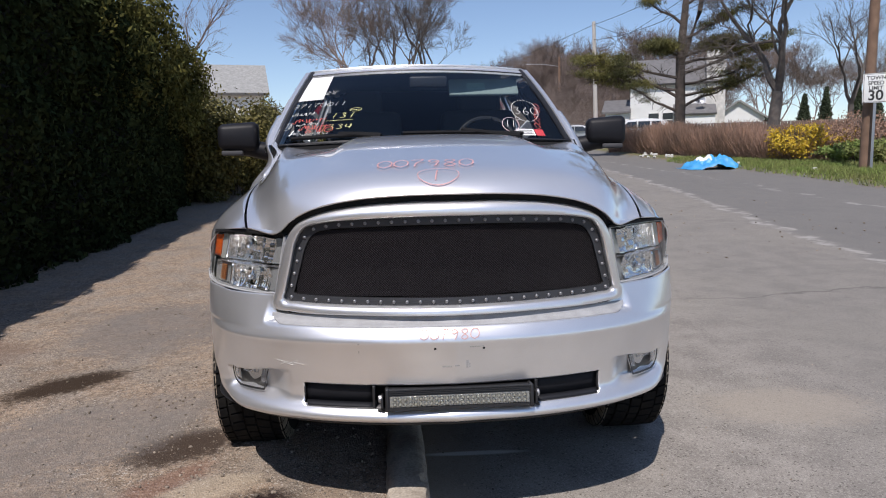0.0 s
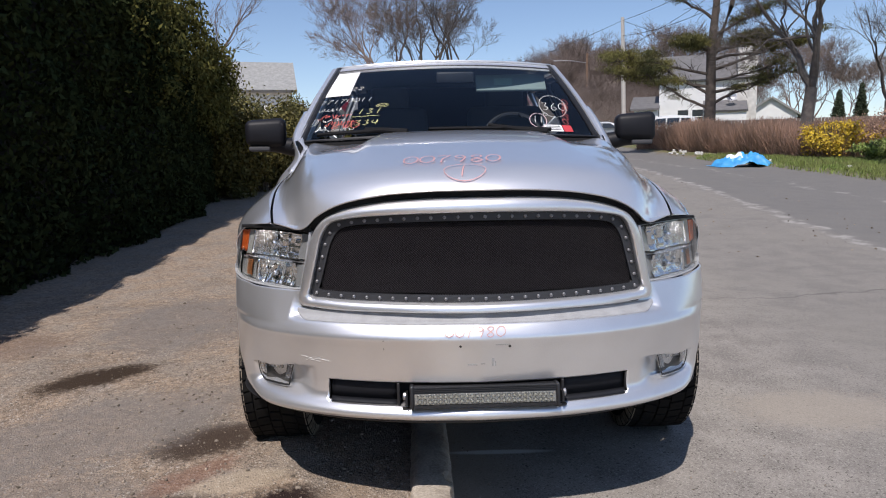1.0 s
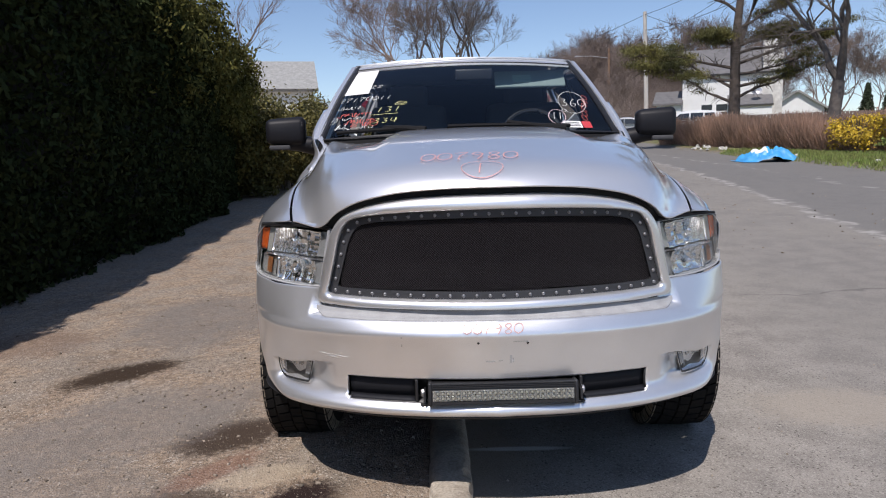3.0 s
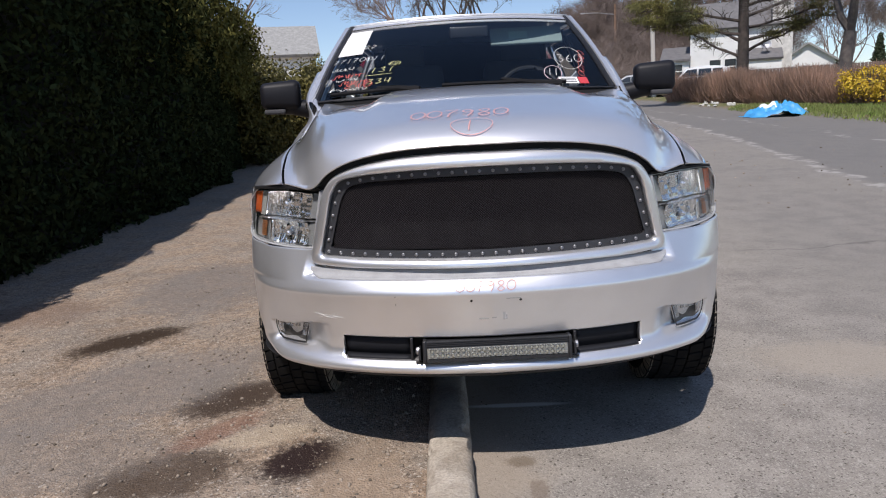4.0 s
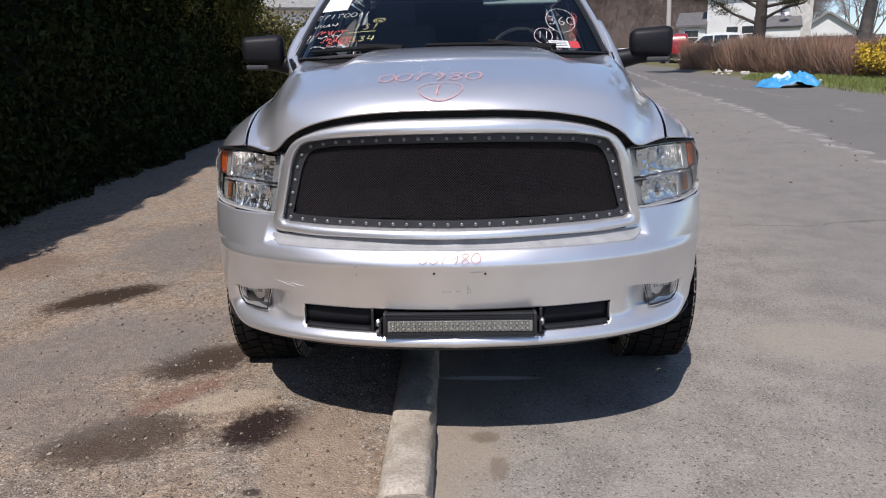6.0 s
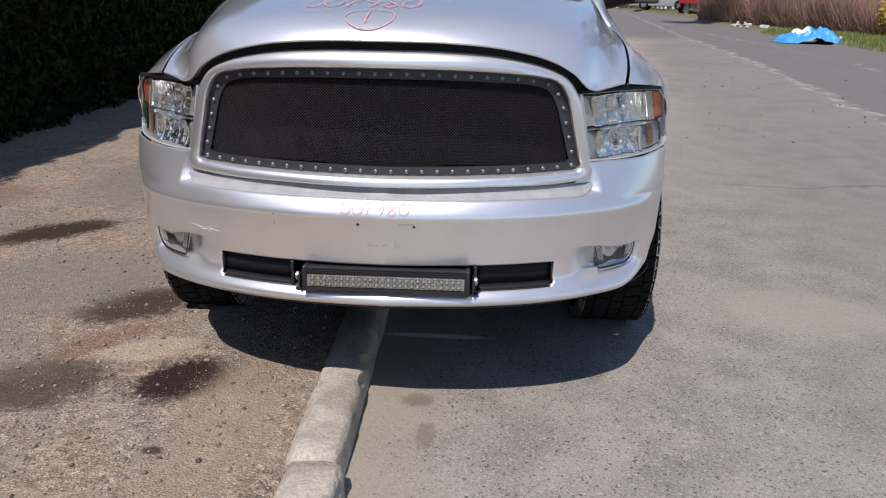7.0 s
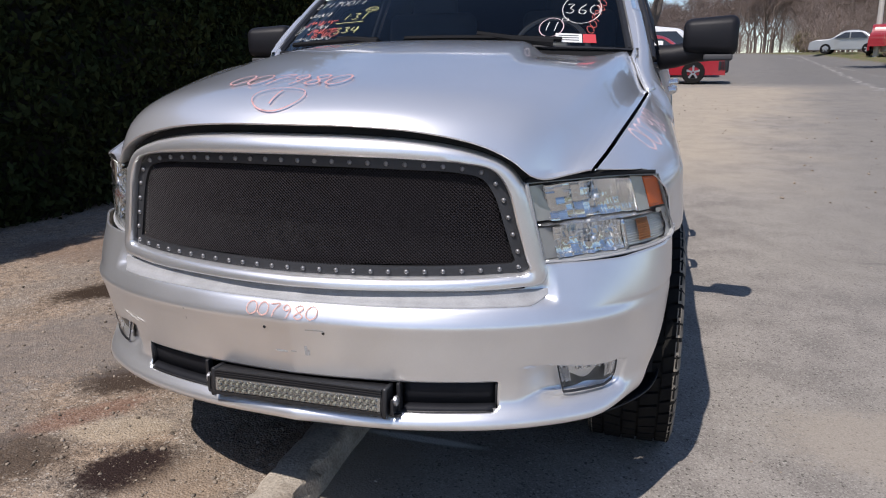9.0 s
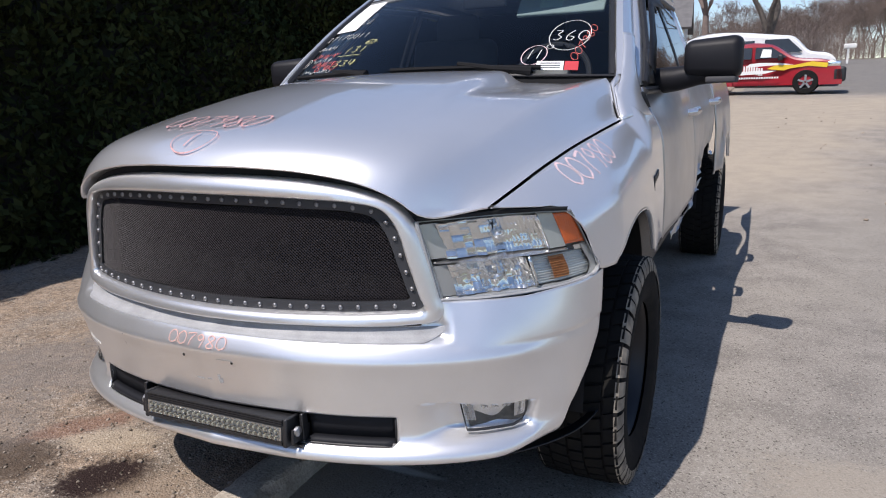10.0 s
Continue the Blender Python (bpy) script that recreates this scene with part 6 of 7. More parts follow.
def wheel(at, mirror=False):
    R, W = 0.418, 0.145
    tyre_prof = [(-W + 0.02, 0.245), (-W, 0.28), (-W - 0.006, 0.34), (-W + 0.004, 0.385), (-W + 0.03, R - 0.012), (-W + 0.06, R - 0.012), (0, R - 0.010), (W - 0.06, R - 0.012), (W - 0.03, R - 0.012),
                 (W - 0.004, 0.385), (W + 0.006, 0.34), (W, 0.28), (W - 0.02, 0.245)]
    w = part("wheel", lathe([(W - 0.03, 0.25), (W - 0.045, 0.235), (0.03, 0.225), (0.02, 0.15), (0.05, 0.075), (0.055, 0.01)], 40), RIM, truck, "dark painted wheel rim")
    w.matrix_basis = at
    t = part("tyre", lathe(tyre_prof, 64), RUBBER, w, "worn all-terrain tyre with dried mud")
    V, F, SV, SF = [], [], [], []
    n = 46
    for i in range(n):
        for row, (x0, x1) in enumerate(((-0.138, -0.094), (-0.086, -0.03), (-0.022, 0.022), (0.03, 0.086), (0.094, 0.138))):
            a0 = 2 * math.pi * (i + (0.5 if row % 2 else 0.0)) / n
            da = 2 * math.pi / n * 0.80
            r1 = R if 0 < row < 4 else R - 0.004
            sh = 0.25 * 2 * math.pi / n * (1 if row < 2 else -1 if row > 2 else 0)
            base = len(V)
            for rr in (R - 0.016, r1):
                for x, a in ((x0, a0), (x1, a0 + sh), (x1, a0 + da + sh), (x0, a0 + da)):
                    V.append((x, rr * math.cos(a), rr * math.sin(a)))
            F += [(base + 4, base + 5, base + 6, base + 7)] + [(base + j, base + (j + 1) % 4, base + 4 + (j + 1) % 4, base + 4 + j) for j in range(4)]
        for s in (-1, 1):
            a0 = 2 * math.pi * i / n
            base = len(SV)
            for rr, xx in ((R - 0.002, 0.128), (R - 0.008, 0.140), (0.385, 0.149), (0.362, 0.151)):
                for a in (a0, a0 + 2 * math.pi / n * (0.88 if i % 2 else 0.74)):
                    SV.append((s * xx, rr * math.cos(a), rr * math.sin(a)))
            q = [(base + k, base + k + 1, base + k + 3, base + k + 2) for k in (0, 2, 4)]
            SF += q if s < 0 else [tuple(reversed(f)) for f in q]
    part("tread", (V, F), RUBBER, w, "blocky tyre tread", smooth=False, kind="stuff")
    part("shoulder_tread", (SV, SF), DUSTY, w, "dusty tyre shoulder", smooth=False, kind="stuff")
    part("hub_cap", lathe([(0.055, 0.06), (0.075, 0.055), (0.08, 0.02), (0.08, 0.001)], 20), BLACK, w)
    for k in range(5):
        a = 2 * math.pi * k / 5
        part("spoke", moved(bm_geo(rounded_box(0.03, 0.17, 0.06, 0.008)), pose(0.045, 0.15 * math.cos(a), 0.15 * math.sin(a), math.degrees(a), 0, 0)), RIM, w)
    return w


for cy in (1.07, 4.74):
    for s in (1, -1):
        steer = -1.0 if cy < 2 else 0.0
        wheel(pose((0.906 if s > 0 else -0.876) if cy < 2 else s * 0.965, cy, 0.418, 0, 0, (0 if s > 0 else 180) + steer))

# headlights
def lamp(s):
    top = spl([(0.598, 0.180, 1.112), (0.69, 0.245, 1.115), (0.775, 0.318, 1.116), (0.86, 0.400, 1.113), (0.929, 0.474, 1.107)], 200)
    bot = spl([(0.645, 0.205, 0.896), (0.755, 0.285, 0.892), (0.86, 0.388, 0.893), (0.933, 0.480, 0.898), (0.972, 0.548, 0.907)], 200)
    rim = spl([(0.929, 0.474, 1.107), (0.950, 0.514, 1.045), (0.971, 0.555, 0.975), (0.984, 0.580, 0.938), (0.982, 0.573, 0.920), (0.972, 0.548, 0.907)], 200)
    S = np.array((s, 1, 1))

    def on_lens(u, q):
        a, b = top[int(u * 199)], bot[int(u * 199)]
        side = rim[int(q * 199)] - (top[-1] * (1 - q) + bot[-1] * q)
        out = 0.010 * math.sin(math.pi * q) * math.sin(math.pi * min(u * 1.2, 1.0))
        return a * (1 - q) + b * q + side * u ** 5 + np.array((0.45 * out, -0.9 * out, 0))

    def inside(u, q, d):
        """d: depth behind the lens in metres."""
        return (on_lens(u, q) + np.array((-0.35, 0.94, 0)) * d) * S

    def sheet_of(us, qs, depth):
        return facing(grid(np.array([[inside(u, q, depth(u, q)) for q in qs] for u in us])), (s * 0.4, -1, 0))
    lp = part("headlight", sheet_of(np.linspace(0, 1, 40), np.linspace(0, 1, 18), lambda u, q: 0.0), LENS, truck, "clear headlight with chrome reflectors and amber marker")
    lp.visible_shadow = False
    part("lamp_back", sheet_of(np.linspace(0, 1, 12), np.linspace(0, 1, 5), lambda u, q: 0.058), LAMP_GREY, lp, "grey lamp housing")
    for q in (0.0, 1.0):
        part("housing", grid(np.array([[inside(u, q, d) for d in (0.0, 0.059)] for u in np.linspace(0, 1, 30)])), LAMP_GREY, lp, thick=0.003)
    for u in (0.0, 1.0):
        part("housing", grid(np.array([[inside(u, q, d) for d in (0.0, 0.059)] for q in np.linspace(0, 1, 14)])), LAMP_GREY, lp, thick=0.003)

    # inner side walls that slope back to the bowls
    part("side_wall", sheet_of(np.linspace(0.01, 0.13, 8), np.linspace(0.05, 0.48, 8), lambda u, q: 0.005 + 0.016 * (u / 0.13) ** 0.9), LAMP_SATIN, lp, "satin grey side wall")
    part("side_wall", sheet_of(np.linspace(0.01, 0.13, 8), np.linspace(0.57, 0.96, 8), lambda u, q: 0.005 + 0.016 * (u / 0.13) ** 0.9), LAMP_SATIN, lp, "satin grey side wall")

    # upper bowl, fluted upright; lower bowl, faceted
    def upper(u, q):
        a, b = (u - 0.46) / 0.28, (q - 0.33) / 0.23
        k = math.floor(u * 17) + 3 * math.floor(q * 13)
        flute = abs(math.sin(u * 128.0)) * float(smooth01((u - 0.34) / 0.06))
        chips = 0.008 * math.sin(k * 2.1) * ((u * 17) % 1.0) + 0.005 * math.cos(k * 1.3) * ((q * 13) % 1.0)
        return 0.043 - 0.020 * (a * a * 0.8 + b * b * 0.7) + 0.0036 * flute + chips * (1.0 - 0.6 * float(smooth01((u - 0.44) / 0.06)))
    part("bowl", sheet_of(np.linspace(0.11, 0.74, 310), np.linspace(0.05, 0.49, 26), upper), BOWL, lp, "fluted chrome bowl")

    def lower(u, q):
        a, b = (u - 0.38) / 0.21, (q - 0.76) / 0.20
        k = math.floor(u * 19) + 3 * math.floor(q * 11)
        fu, fq = (u * 19) % 1.0, (q * 11) % 1.0
        return 0.046 - 0.022 * (a * a * 0.8 + b * b * 0.8) + 0.009 * math.sin(k * 2.4) * fu + 0.005 * math.cos(k * 1.7) * fq + 0.002 * abs(math.sin(u * 90.0))
    part("bowl", sheet_of(np.linspace(0.11, 0.585, 76), np.linspace(0.550, 0.955, 34), lower), BOWL, lp, "faceted chrome bowl")
    for u, q, r in ((0.47, 0.26, 0.013), (0.39, 0.77, 0.012)):
        c = Vector(inside(u, q, 0.044))
        bulb = lathe([(0.0, r), (-0.020, r), (-0.029, r * 0.7), (-0.033, r * 0.05)], 14)
        part("bulb", moved(([(v[1], v[0], v[2]) for v in bulb[0]], bulb[1]), Matrix.Translation(c)), STEEL_BRIGHT, lp, "round bulb shield")
    # scalloped shelf between the halves
    shelf = [[inside(u, 0.495, 0.040), inside(u, 0.512 + 0.010 * math.sin(math.pi * min(max((u - 0.2) / 0.5, 0), 1)), 0.024), inside(u, 0.534, 0.008), inside(u, 0.544, 0.010), inside(u, 0.562, 0.036)] for u in np.linspace(0.03, 0.86, 40)]
    part("ridge", facing(grid(np.array(shelf)), (0, -1, 0.3)), STEEL_BRIGHT, lp, "bright shelf between the bowls", thick=0.002)
    # pale reflex panel, amber marker and fluted turn signal
    part("reflex_panel", sheet_of(np.linspace(0.745, 0.855, 5), np.linspace(0.04, 0.50, 7), lambda u, q: 0.016), LAMP_PALE, lp, "pale reflex panel", )
    part("panel_edge", facing(grid(np.array([[inside(0.742, q, d) for d in (0.012, 0.055)] for q in np.linspace(0.04, 0.5, 6)])), (-s, -1, 0)), CHROME, lp, thick=0.004)
    part("amber_marker", sheet_of(np.linspace(0.862, 0.985, 9), np.linspace(0.045, 0.47, 9), lambda u, q: 0.012), AMBER, lp, "orange side marker", thick=0.004)
    part("divider", facing(grid(np.array([[inside(0.592, q, d) for d in (0.010, 0.055)] for q in np.linspace(0.57, 0.95, 6)])), (-s, -1, 0)), CHROME, lp, thick=0.008)
    part("turn_signal", sheet_of(np.linspace(0.605, 0.945, 16), np.linspace(0.575, 0.945, 90), lambda u, q: 0.026 + 0.0045 * math.sin(q * 190.0)), LAMP_FLUTE, lp, "fluted clear turn signal")
    part("amber_bulb_cover", sheet_of(np.linspace(0.715, 0.815, 6), np.linspace(0.60, 0.90, 60), lambda u, q: 0.0185 + 0.0035 * math.sin(q * 190.0)), AMBER_DIM, lp, "orange bulb behind the flutes")
    part("end_wall", sheet_of(np.linspace(0.95, 0.995, 4), np.linspace(0.50, 0.98, 7), lambda u, q: 0.014), LAMP_SATIN, lp, "satin end wall")
    part("end_flute", sheet_of(np.linspace(0.90, 0.945, 4), np.linspace(0.50, 0.56, 4), lambda u, q: 0.010), CHROME, lp)
    part("lower_wall", facing(grid(np.array([[inside(u, 0.955, 0.034), inside(u, 0.985, 0.006)] for u in np.linspace(0.03, 0.95, 24)])), (0, -1, 1)), LAMP_SATIN, lp, thick=0.002)
    # black strip above, grey trim below and at the inner end
    n_top = np.array([[on_lens(u, 0.0) * S + np.array(o) for o in ((0, -0.002, 0.0005), (0, 0.002, 0.009), (0, 0.05 - 0.042 * float(smooth01((u - 0.55) / 0.3)), 0.010))] for u in np.linspace(0, 0.97, 30)])
    part("seal", grid(n_top), DARK, lp, thick=0.003)
    low = [on_lens(u, 1.0) * S + np.array((0.001 * s, -0.003, 0.003)) for u in np.linspace(0, 1, 30)] + [on_lens(1.0, q) * S + np.array((0.002 * s, -0.001, 0)) for q in np.linspace(0.985, 0.78, 6)]
    part("seal", tube(low, 0.0042, 6), STEP_GREY, lp, "grey lower trim")
    part("seal", tube([on_lens(0.0, q) * S + np.array((0.003 * s, -0.003, 0)) for q in np.linspace(0, 1, 10)], 0.0055, 6), STEP_GREY, lp, "grey inner trim")


lamp(1)
lamp(-1)

# fog lamps in their pockets
for s in (1, -1):
    def fog_at(u, q, d):
        """u from the inner to the outer end, q from the lower to the upper edge, d: depth."""
        x0, x1 = 0.712 - 0.018 * q, 0.848 - 0.010 * (1 - q) ** 3
        lo_z, hi_z = 0.532 - 0.004 * u + 0.012 * max(u - 0.85, 0) / 0.15, 0.608 - 0.006 * u
        return (s * (x0 + (x1 - x0) * u), 0.217 + 0.102 * u ** 1.25 + d, lo_z + (hi_z - lo_z) * q)

    def fog_sheet(us, qs, depth):
        return facing(grid(np.array([[fog_at(u, q, depth(u, q)) for q in qs] for u in us])), (0, -1, 0))
    us_f, qs_f = np.linspace(0, 1, 22), np.linspace(0, 1, 12)
    fog = part("fog_lamp", fog_sheet(us_f, qs_f, lambda u, q: -0.004 * math.sin(math.pi * u) * math.sin(math.pi * q)), LENS, truck, "clear fog lamp in a scooped bumper pocket")
    fog.visible_shadow = False
    part("reflector", fog_sheet(us_f, qs_f, lambda u, q: 0.020 + 0.018 * math.sin(math.pi * u)), FOG_GLASS, fog, "dull grey reflector")
    for u0, u1 in ((0.0, 0.16), (0.27, 0.38), (0.42, 0.55), (0.60, 0.74), (0.80, 0.98)):
        q0 = 0.25 if u0 < 0.1 or u1 > 0.9 else 0.70
        part("flute", fog_sheet(np.linspace(u0, u1, 5), np.linspace(q0, 0.96, 5), lambda u, q: 0.010 + 0.010 * math.sin(40 * u) ** 2), STEEL_BRIGHT, fog, "bright reflector facet", smooth=False, thick=0.002)
    ring = [fog_at(u, 0, -0.001) for u in us_f] + [fog_at(1, q, 0.0) for q in (0.3, 0.6, 0.85)] + [fog_at(u, 1, 0.0) for u in us_f[::-1]] + [fog_at(0, q, 0.0) for q in (0.7, 0.35)]
    part("seal", tube(ring + ring[:1], 0.0022, 5, False), BLACK, fog)
    part("fog_sill", tube([fog_at(u, -0.03, -0.001) for u in us_f], 0.0038, 6), BLACK, fog, "black lower edge")

# windscreen, pillars, roof
def screen_point(u, v, off=0.0):
    """u across, -1 to 1; v from the lower to the upper edge; off: outwards."""
    x = u * (0.845 + (0.695 - 0.845) * v) - 0.030
    y0, z0 = 1.405 + 0.215 * u * u, 1.485 - 0.02 * u * u
    y1, z1 = 2.235 + 0.10 * u * u, 1.968 - 0.022 * u * u
    sag = 0.022 * math.sin(math.pi * v)
    return (x, y0 + (y1 - y0) * v - 0.55 * (sag + off), z0 + (z1 - z0) * v + 0.83 * (sag + off))


SP = np.array([[screen_point(u, v) for v in np.linspace(0, 1, 16)] for u in np.linspace(-1, 1, 33)])
screen = part("windscreen", facing(grid(SP), (0, -0.5, 0.8)), WINDSCREEN, truck, "windscreen with paint-pen writing and stickers")
screen.visible_shadow = False
header = np.array([[screen_point(u, v, o) for v, o in ((0.915, -0.002), (0.92, 0.007), (0.96, 0.011), (1.0, 0.010), (1.03, 0.0))] for u in np.linspace(-1.0, 1.0, 33)])
part("roof_header", facing(grid(header), (0, -0.5, 0.8)), PAINT, truck, "silver edge of the roof above the glass")
for e, name in ((0, "lower_seal"), (14, "upper_seal")):
    part(name, tube([SP[i, e] + np.array((0, -0.004, 0.004)) for i in range(33)], 0.008, 6), BLACK, screen, "black rubber seal")
cowl = []
for i in range(33):
    u = -1 + i / 16
    h = np.array(hood_point(u, 1.0))
    w = SP[i, 0]
    cowl.append([h + np.array((0, -0.02, -0.010)), h * 0.7 + w * 0.3 + np.array((0, 0, -0.022)), h * 0.3 + w * 0.7 + np.array((0, 0, -0.014)), w + np.array((0, 0.004, 0.002))])
part("cowl", grid(np.array(cowl)), WIPER, truck, "black plastic cowl below the windscreen", thick=0.004)
for s in (1, -1):
    base = []
    for q in np.linspace(0, 1, 14):
        if q < 0.45:
            w = np.array(hood_point(s * (1 - 0.10 * q / 0.45), 1.0)) + np.array((0, 0.006, -0.004))
        else:
            w = np.array(screen_point(s * 1.0, 0.20 * (q - 0.45) / 0.55)) + np.array((0.004 * s, -0.008, 0.006))
        k = int(round(39 * q))
        e = FENDER_REAR[k] * np.array((s, 1, 1)) + np.array((0.006 * s, 0, -0.004))
        base.append([w * (1 - k) + e * k + np.array((0, 0, 0.010 * math.sin(math.pi * k))) for k in np.linspace(0, 1, 8)])
    part("pillar_base", facing(grid(np.array(base)), (0, 0, 1)), PAINT, truck, "silver panel at the pillar foot", thick=0.004)
for s in (1, -1):
    fore = spl([np.array(hood_point(s, 1.0)) + np.array((0.010 * s, 0.006, 0.002)), np.array(hood_point(s * 0.95, 1.0)) + np.array((0.014 * s, 0.012, 0.006)), np.array(screen_point(s, 0.0)) + np.array((0.026 * s, -0.006, 0.012)), np.array(screen_point(s, 0.16)) + np.array((0.036 * s, -0.002, 0.014)), np.array(screen_point(s, 0.34)) + np.array((0.037 * s, 0.0, 0.013))], 24)
    aft = spl([(s * (side_x(1.738, 1.30) + 0.003), 1.738, 1.30), (s * (side_x(1.738, 1.38) + 0.004), 1.738, 1.38), (s * 0.905 - 0.012, 1.75, 1.445), np.array(screen_point(s, 0.16)) + np.array((0.069 * s, 0.10, -0.024)), np.array(screen_point(s, 0.34)) + np.array((0.067 * s, 0.11, -0.029))], 24)
    skin = np.array([[f * (1 - w) + g * w + np.array((0.020 * s, 0, 0.012)) * math.sin(math.pi * w) for w in np.linspace(0, 1, 9)] for f, g in zip(fore, aft)])
    part("pillar_skin", facing(grid(skin), (s, -0.5, 0.5)), PAINT, truck, "silver fender top running into the pillar", thick=0.003)
    part("side_seal", tube([SP[16 + 16 * s, j] + np.array((-0.012 * s, -0.004, 0.005)) for j in range(16)], 0.015, 6), BLACK, screen, "black rubber seal")
    pil = []
    for j in range(16):
        p = SP[16 + 16 * s, j]
        v = j / 15
        pil.append([p + np.array(o) for o in ((0, 0, 0.0), (0.008 * s, -0.012, 0.012), (0.035 * s, 0.0, 0.012), (0.06 * s, 0.05, -0.006), (0.065 * s, 0.11, -0.03), (0.03 * s, 0.12, -0.03))])
    part("pillar", grid(np.array(pil), flip=s < 0), PAINT, truck, "silver windscreen pillar", thick=0.0)
RP = []
for u in np.linspace(-1, 1, 33):
    row = []
    f = screen_point(u, 1.0)
    for v in np.linspace(0, 1, 26):
        y = f[1] - 0.006 + (3.92 - f[1]) * v
        z = f[2] + 0.004 + 0.042 * math.sin(math.pi * min(v * 1.0 + 0.02, 1)) ** 0.7 * (1 - 0.25 * u * u) - 0.05 * smooth01((v - 0.9) / 0.1)
        row.append((u * 0.735 * (1 - 0.05 * (1 - smooth01(v / 0.1))) - 0.028 * (1 - v), y, z))
    RP.append(row)
part("roof", grid(np.array(RP), flip=True), PAINT, truck, "silver cab roof", thick=0.01)


def cab_side(y, t):
    """t from the belt line to the roof rail."""
    return (0.948 + (0.745 - 0.948) * t**1.2 - 0.045 * (1 - t) * float(smooth01((2.6 - y) / 0.85)), y, 1.40 + 0.545 * t)


def pane(ys0, ys1, ye0, ye1):
    return grid(np.array([[cab_side(ys0 + (ys1 - ys0) * t + ((ye0 - ys0) + ((ye1 - ye0) - (ys1 - ys0)) * t) * w, 0.04 + 0.86 * t) for t in np.linspace(0, 1, 8)] for w in np.linspace(0, 1, 9)]))


for s in (1, -1):
    g = pane(1.84, 2.44, 2.92, 2.92)
    part("side_window", facing(g if s > 0 else mirrored(g), (s, 0, 0)), TINTED, truck, "dark tinted front side window")
    g = pane(3.02, 3.02, 3.72, 3.66)
    part("side_window", facing(g if s > 0 else mirrored(g), (s, 0, 0)), TINTED, truck, "dark tinted rear side window")
    rail = tube([cab_side(y, t) for y, t in ((1.83, 0.06), (2.05, 0.36), (2.36, 0.80), (2.46, 0.91), (3.0, 0.95), (3.85, 0.94))], 0.018, 8)
    part("window_frame", rail if s > 0 else mirrored(rail), BLACK, truck)
    rail = tube([np.array(cab_side(y, t)) + np.array((-0.02, 0, 0.02)) for y, t in ((2.48, 0.95), (2.65, 0.99), (3.0, 1.01), (3.88, 0.99))], [0.012, 0.03, 0.034, 0.034], 8)
    part("roof_rail", rail if s > 0 else mirrored(rail), PAINT, truck)
    visor = np.array([[np.array(cab_side(y, t)) + np.array(o) for o in ((0.012, 0, 0.01), (0.045, 0, -0.045))] for y, t in ((1.95, 0.22), (2.2, 0.50), (2.42, 0.76), (2.55, 0.86), (2.95, 0.9), (3.05, 0.9))])
    part("rain_visor", grid(visor * np.array((s, 1, 1))), GLOSSBLACK, truck, "dark window rain visor", thick=0.003)
    for y0, y1 in ((2.93, 3.01), (3.70, 3.95)):
        g = grid(np.array([[np.array(cab_side(y, t)) + np.array((0.004, 0, 0)) for t in np.linspace(0, 1, 6)] for y in (y0, y1)]))
        part("door_pillar", g if s > 0 else mirrored(g), BLACK if y0 < 3 else PAINT, truck, thick=0.02)
    strip = []
    for v in np.linspace(0.0, 0.93, 16):
        p = np.array(screen_point(1.0, v)) + np.array((0.055, 0.09, -0.035))
        t = max((p[2] - 1.40) / 0.545, 0.0)
        w = np.array(cab_side(1.84 + (2.44 - 1.84) * (t - 0.04) / 0.86 + 0.03, t))
        strip.append([p, p * 0.65 + w * 0.35 + np.array((0.010, 0, 0)), p * 0.34 + w * 0.66 + np.array((0.006, 0, 0)), w])
    strip = np.array(strip)
    g = facing(grid(strip[:, :3]), (1, 0, 0))
    part("door_frame", g if s > 0 else mirrored(g), PAINT, truck, "silver door frame behind the pillar", thick=0.012)
    g = facing(grid(strip[:, 2:]), (1, 0, 0))
    part("window_seal", g if s > 0 else mirrored(g), BLACK, truck, "black window seal", thick=0.012)
    sail = grid(np.array([[np.array(cab_side(y0 + (y1 - y0) * w, t)) + np.array((0.006, 0, 0)) for w in (0, 0.5, 1)] for t, y0, y1 in ((0.06, 1.88, 2.0), (0.14, 1.90, 2.0), (0.24, 1.94, 2.02), (0.34, 2.0, 2.05))]))
    part("mirror_sail", sail if s > 0 else mirrored(sail), BLACK, truck, "black plate at the window corner", thick=0.01)
    belt = tube([np.array(cab_side(y, 0.0)) + np.array((0.008, 0, 0)) for y in np.linspace(1.8, 3.8, 9)], 0.012, 6)
    part("belt_trim", belt if s > 0 else mirrored(belt), BLACK, truck)
    # handles
    for y, z in ((2.86, 1.268), (3.80, 1.295)):
        x = side_x(y, z)
        h = tube([(x - 0.015, y - 0.12, z - 0.004), (x + 0.034, y - 0.095, z), (x + 0.042, y, z + 0.004), (x + 0.034, y + 0.095, z), (x - 0.015, y + 0.12, z - 0.004)], [0.018, 0.023, 0.025, 0.023, 0.018], 10)
        part("door_handle", h if s > 0 else mirrored(h), STEEL_BRIGHT, truck, "bright pull handle")
    # tow mirror
    head_bm = rounded_box(0.245, 0.13, 0.172, 0.038, 4)
    for v in head_bm.verts:
        v.co.z *= 1.0 + 0.10 * (v.co.x / 0.12)
        v.co.y -= 0.03 * (1 - abs(v.co.z) / 0.1)
    mir = part("side_mirror", head_bm, GLOSSBLACK, truck, "large black tow mirror")
    mir.matrix_basis = pose(s * 1.165, 2.10, 1.540, 0, 0, -6 * s)
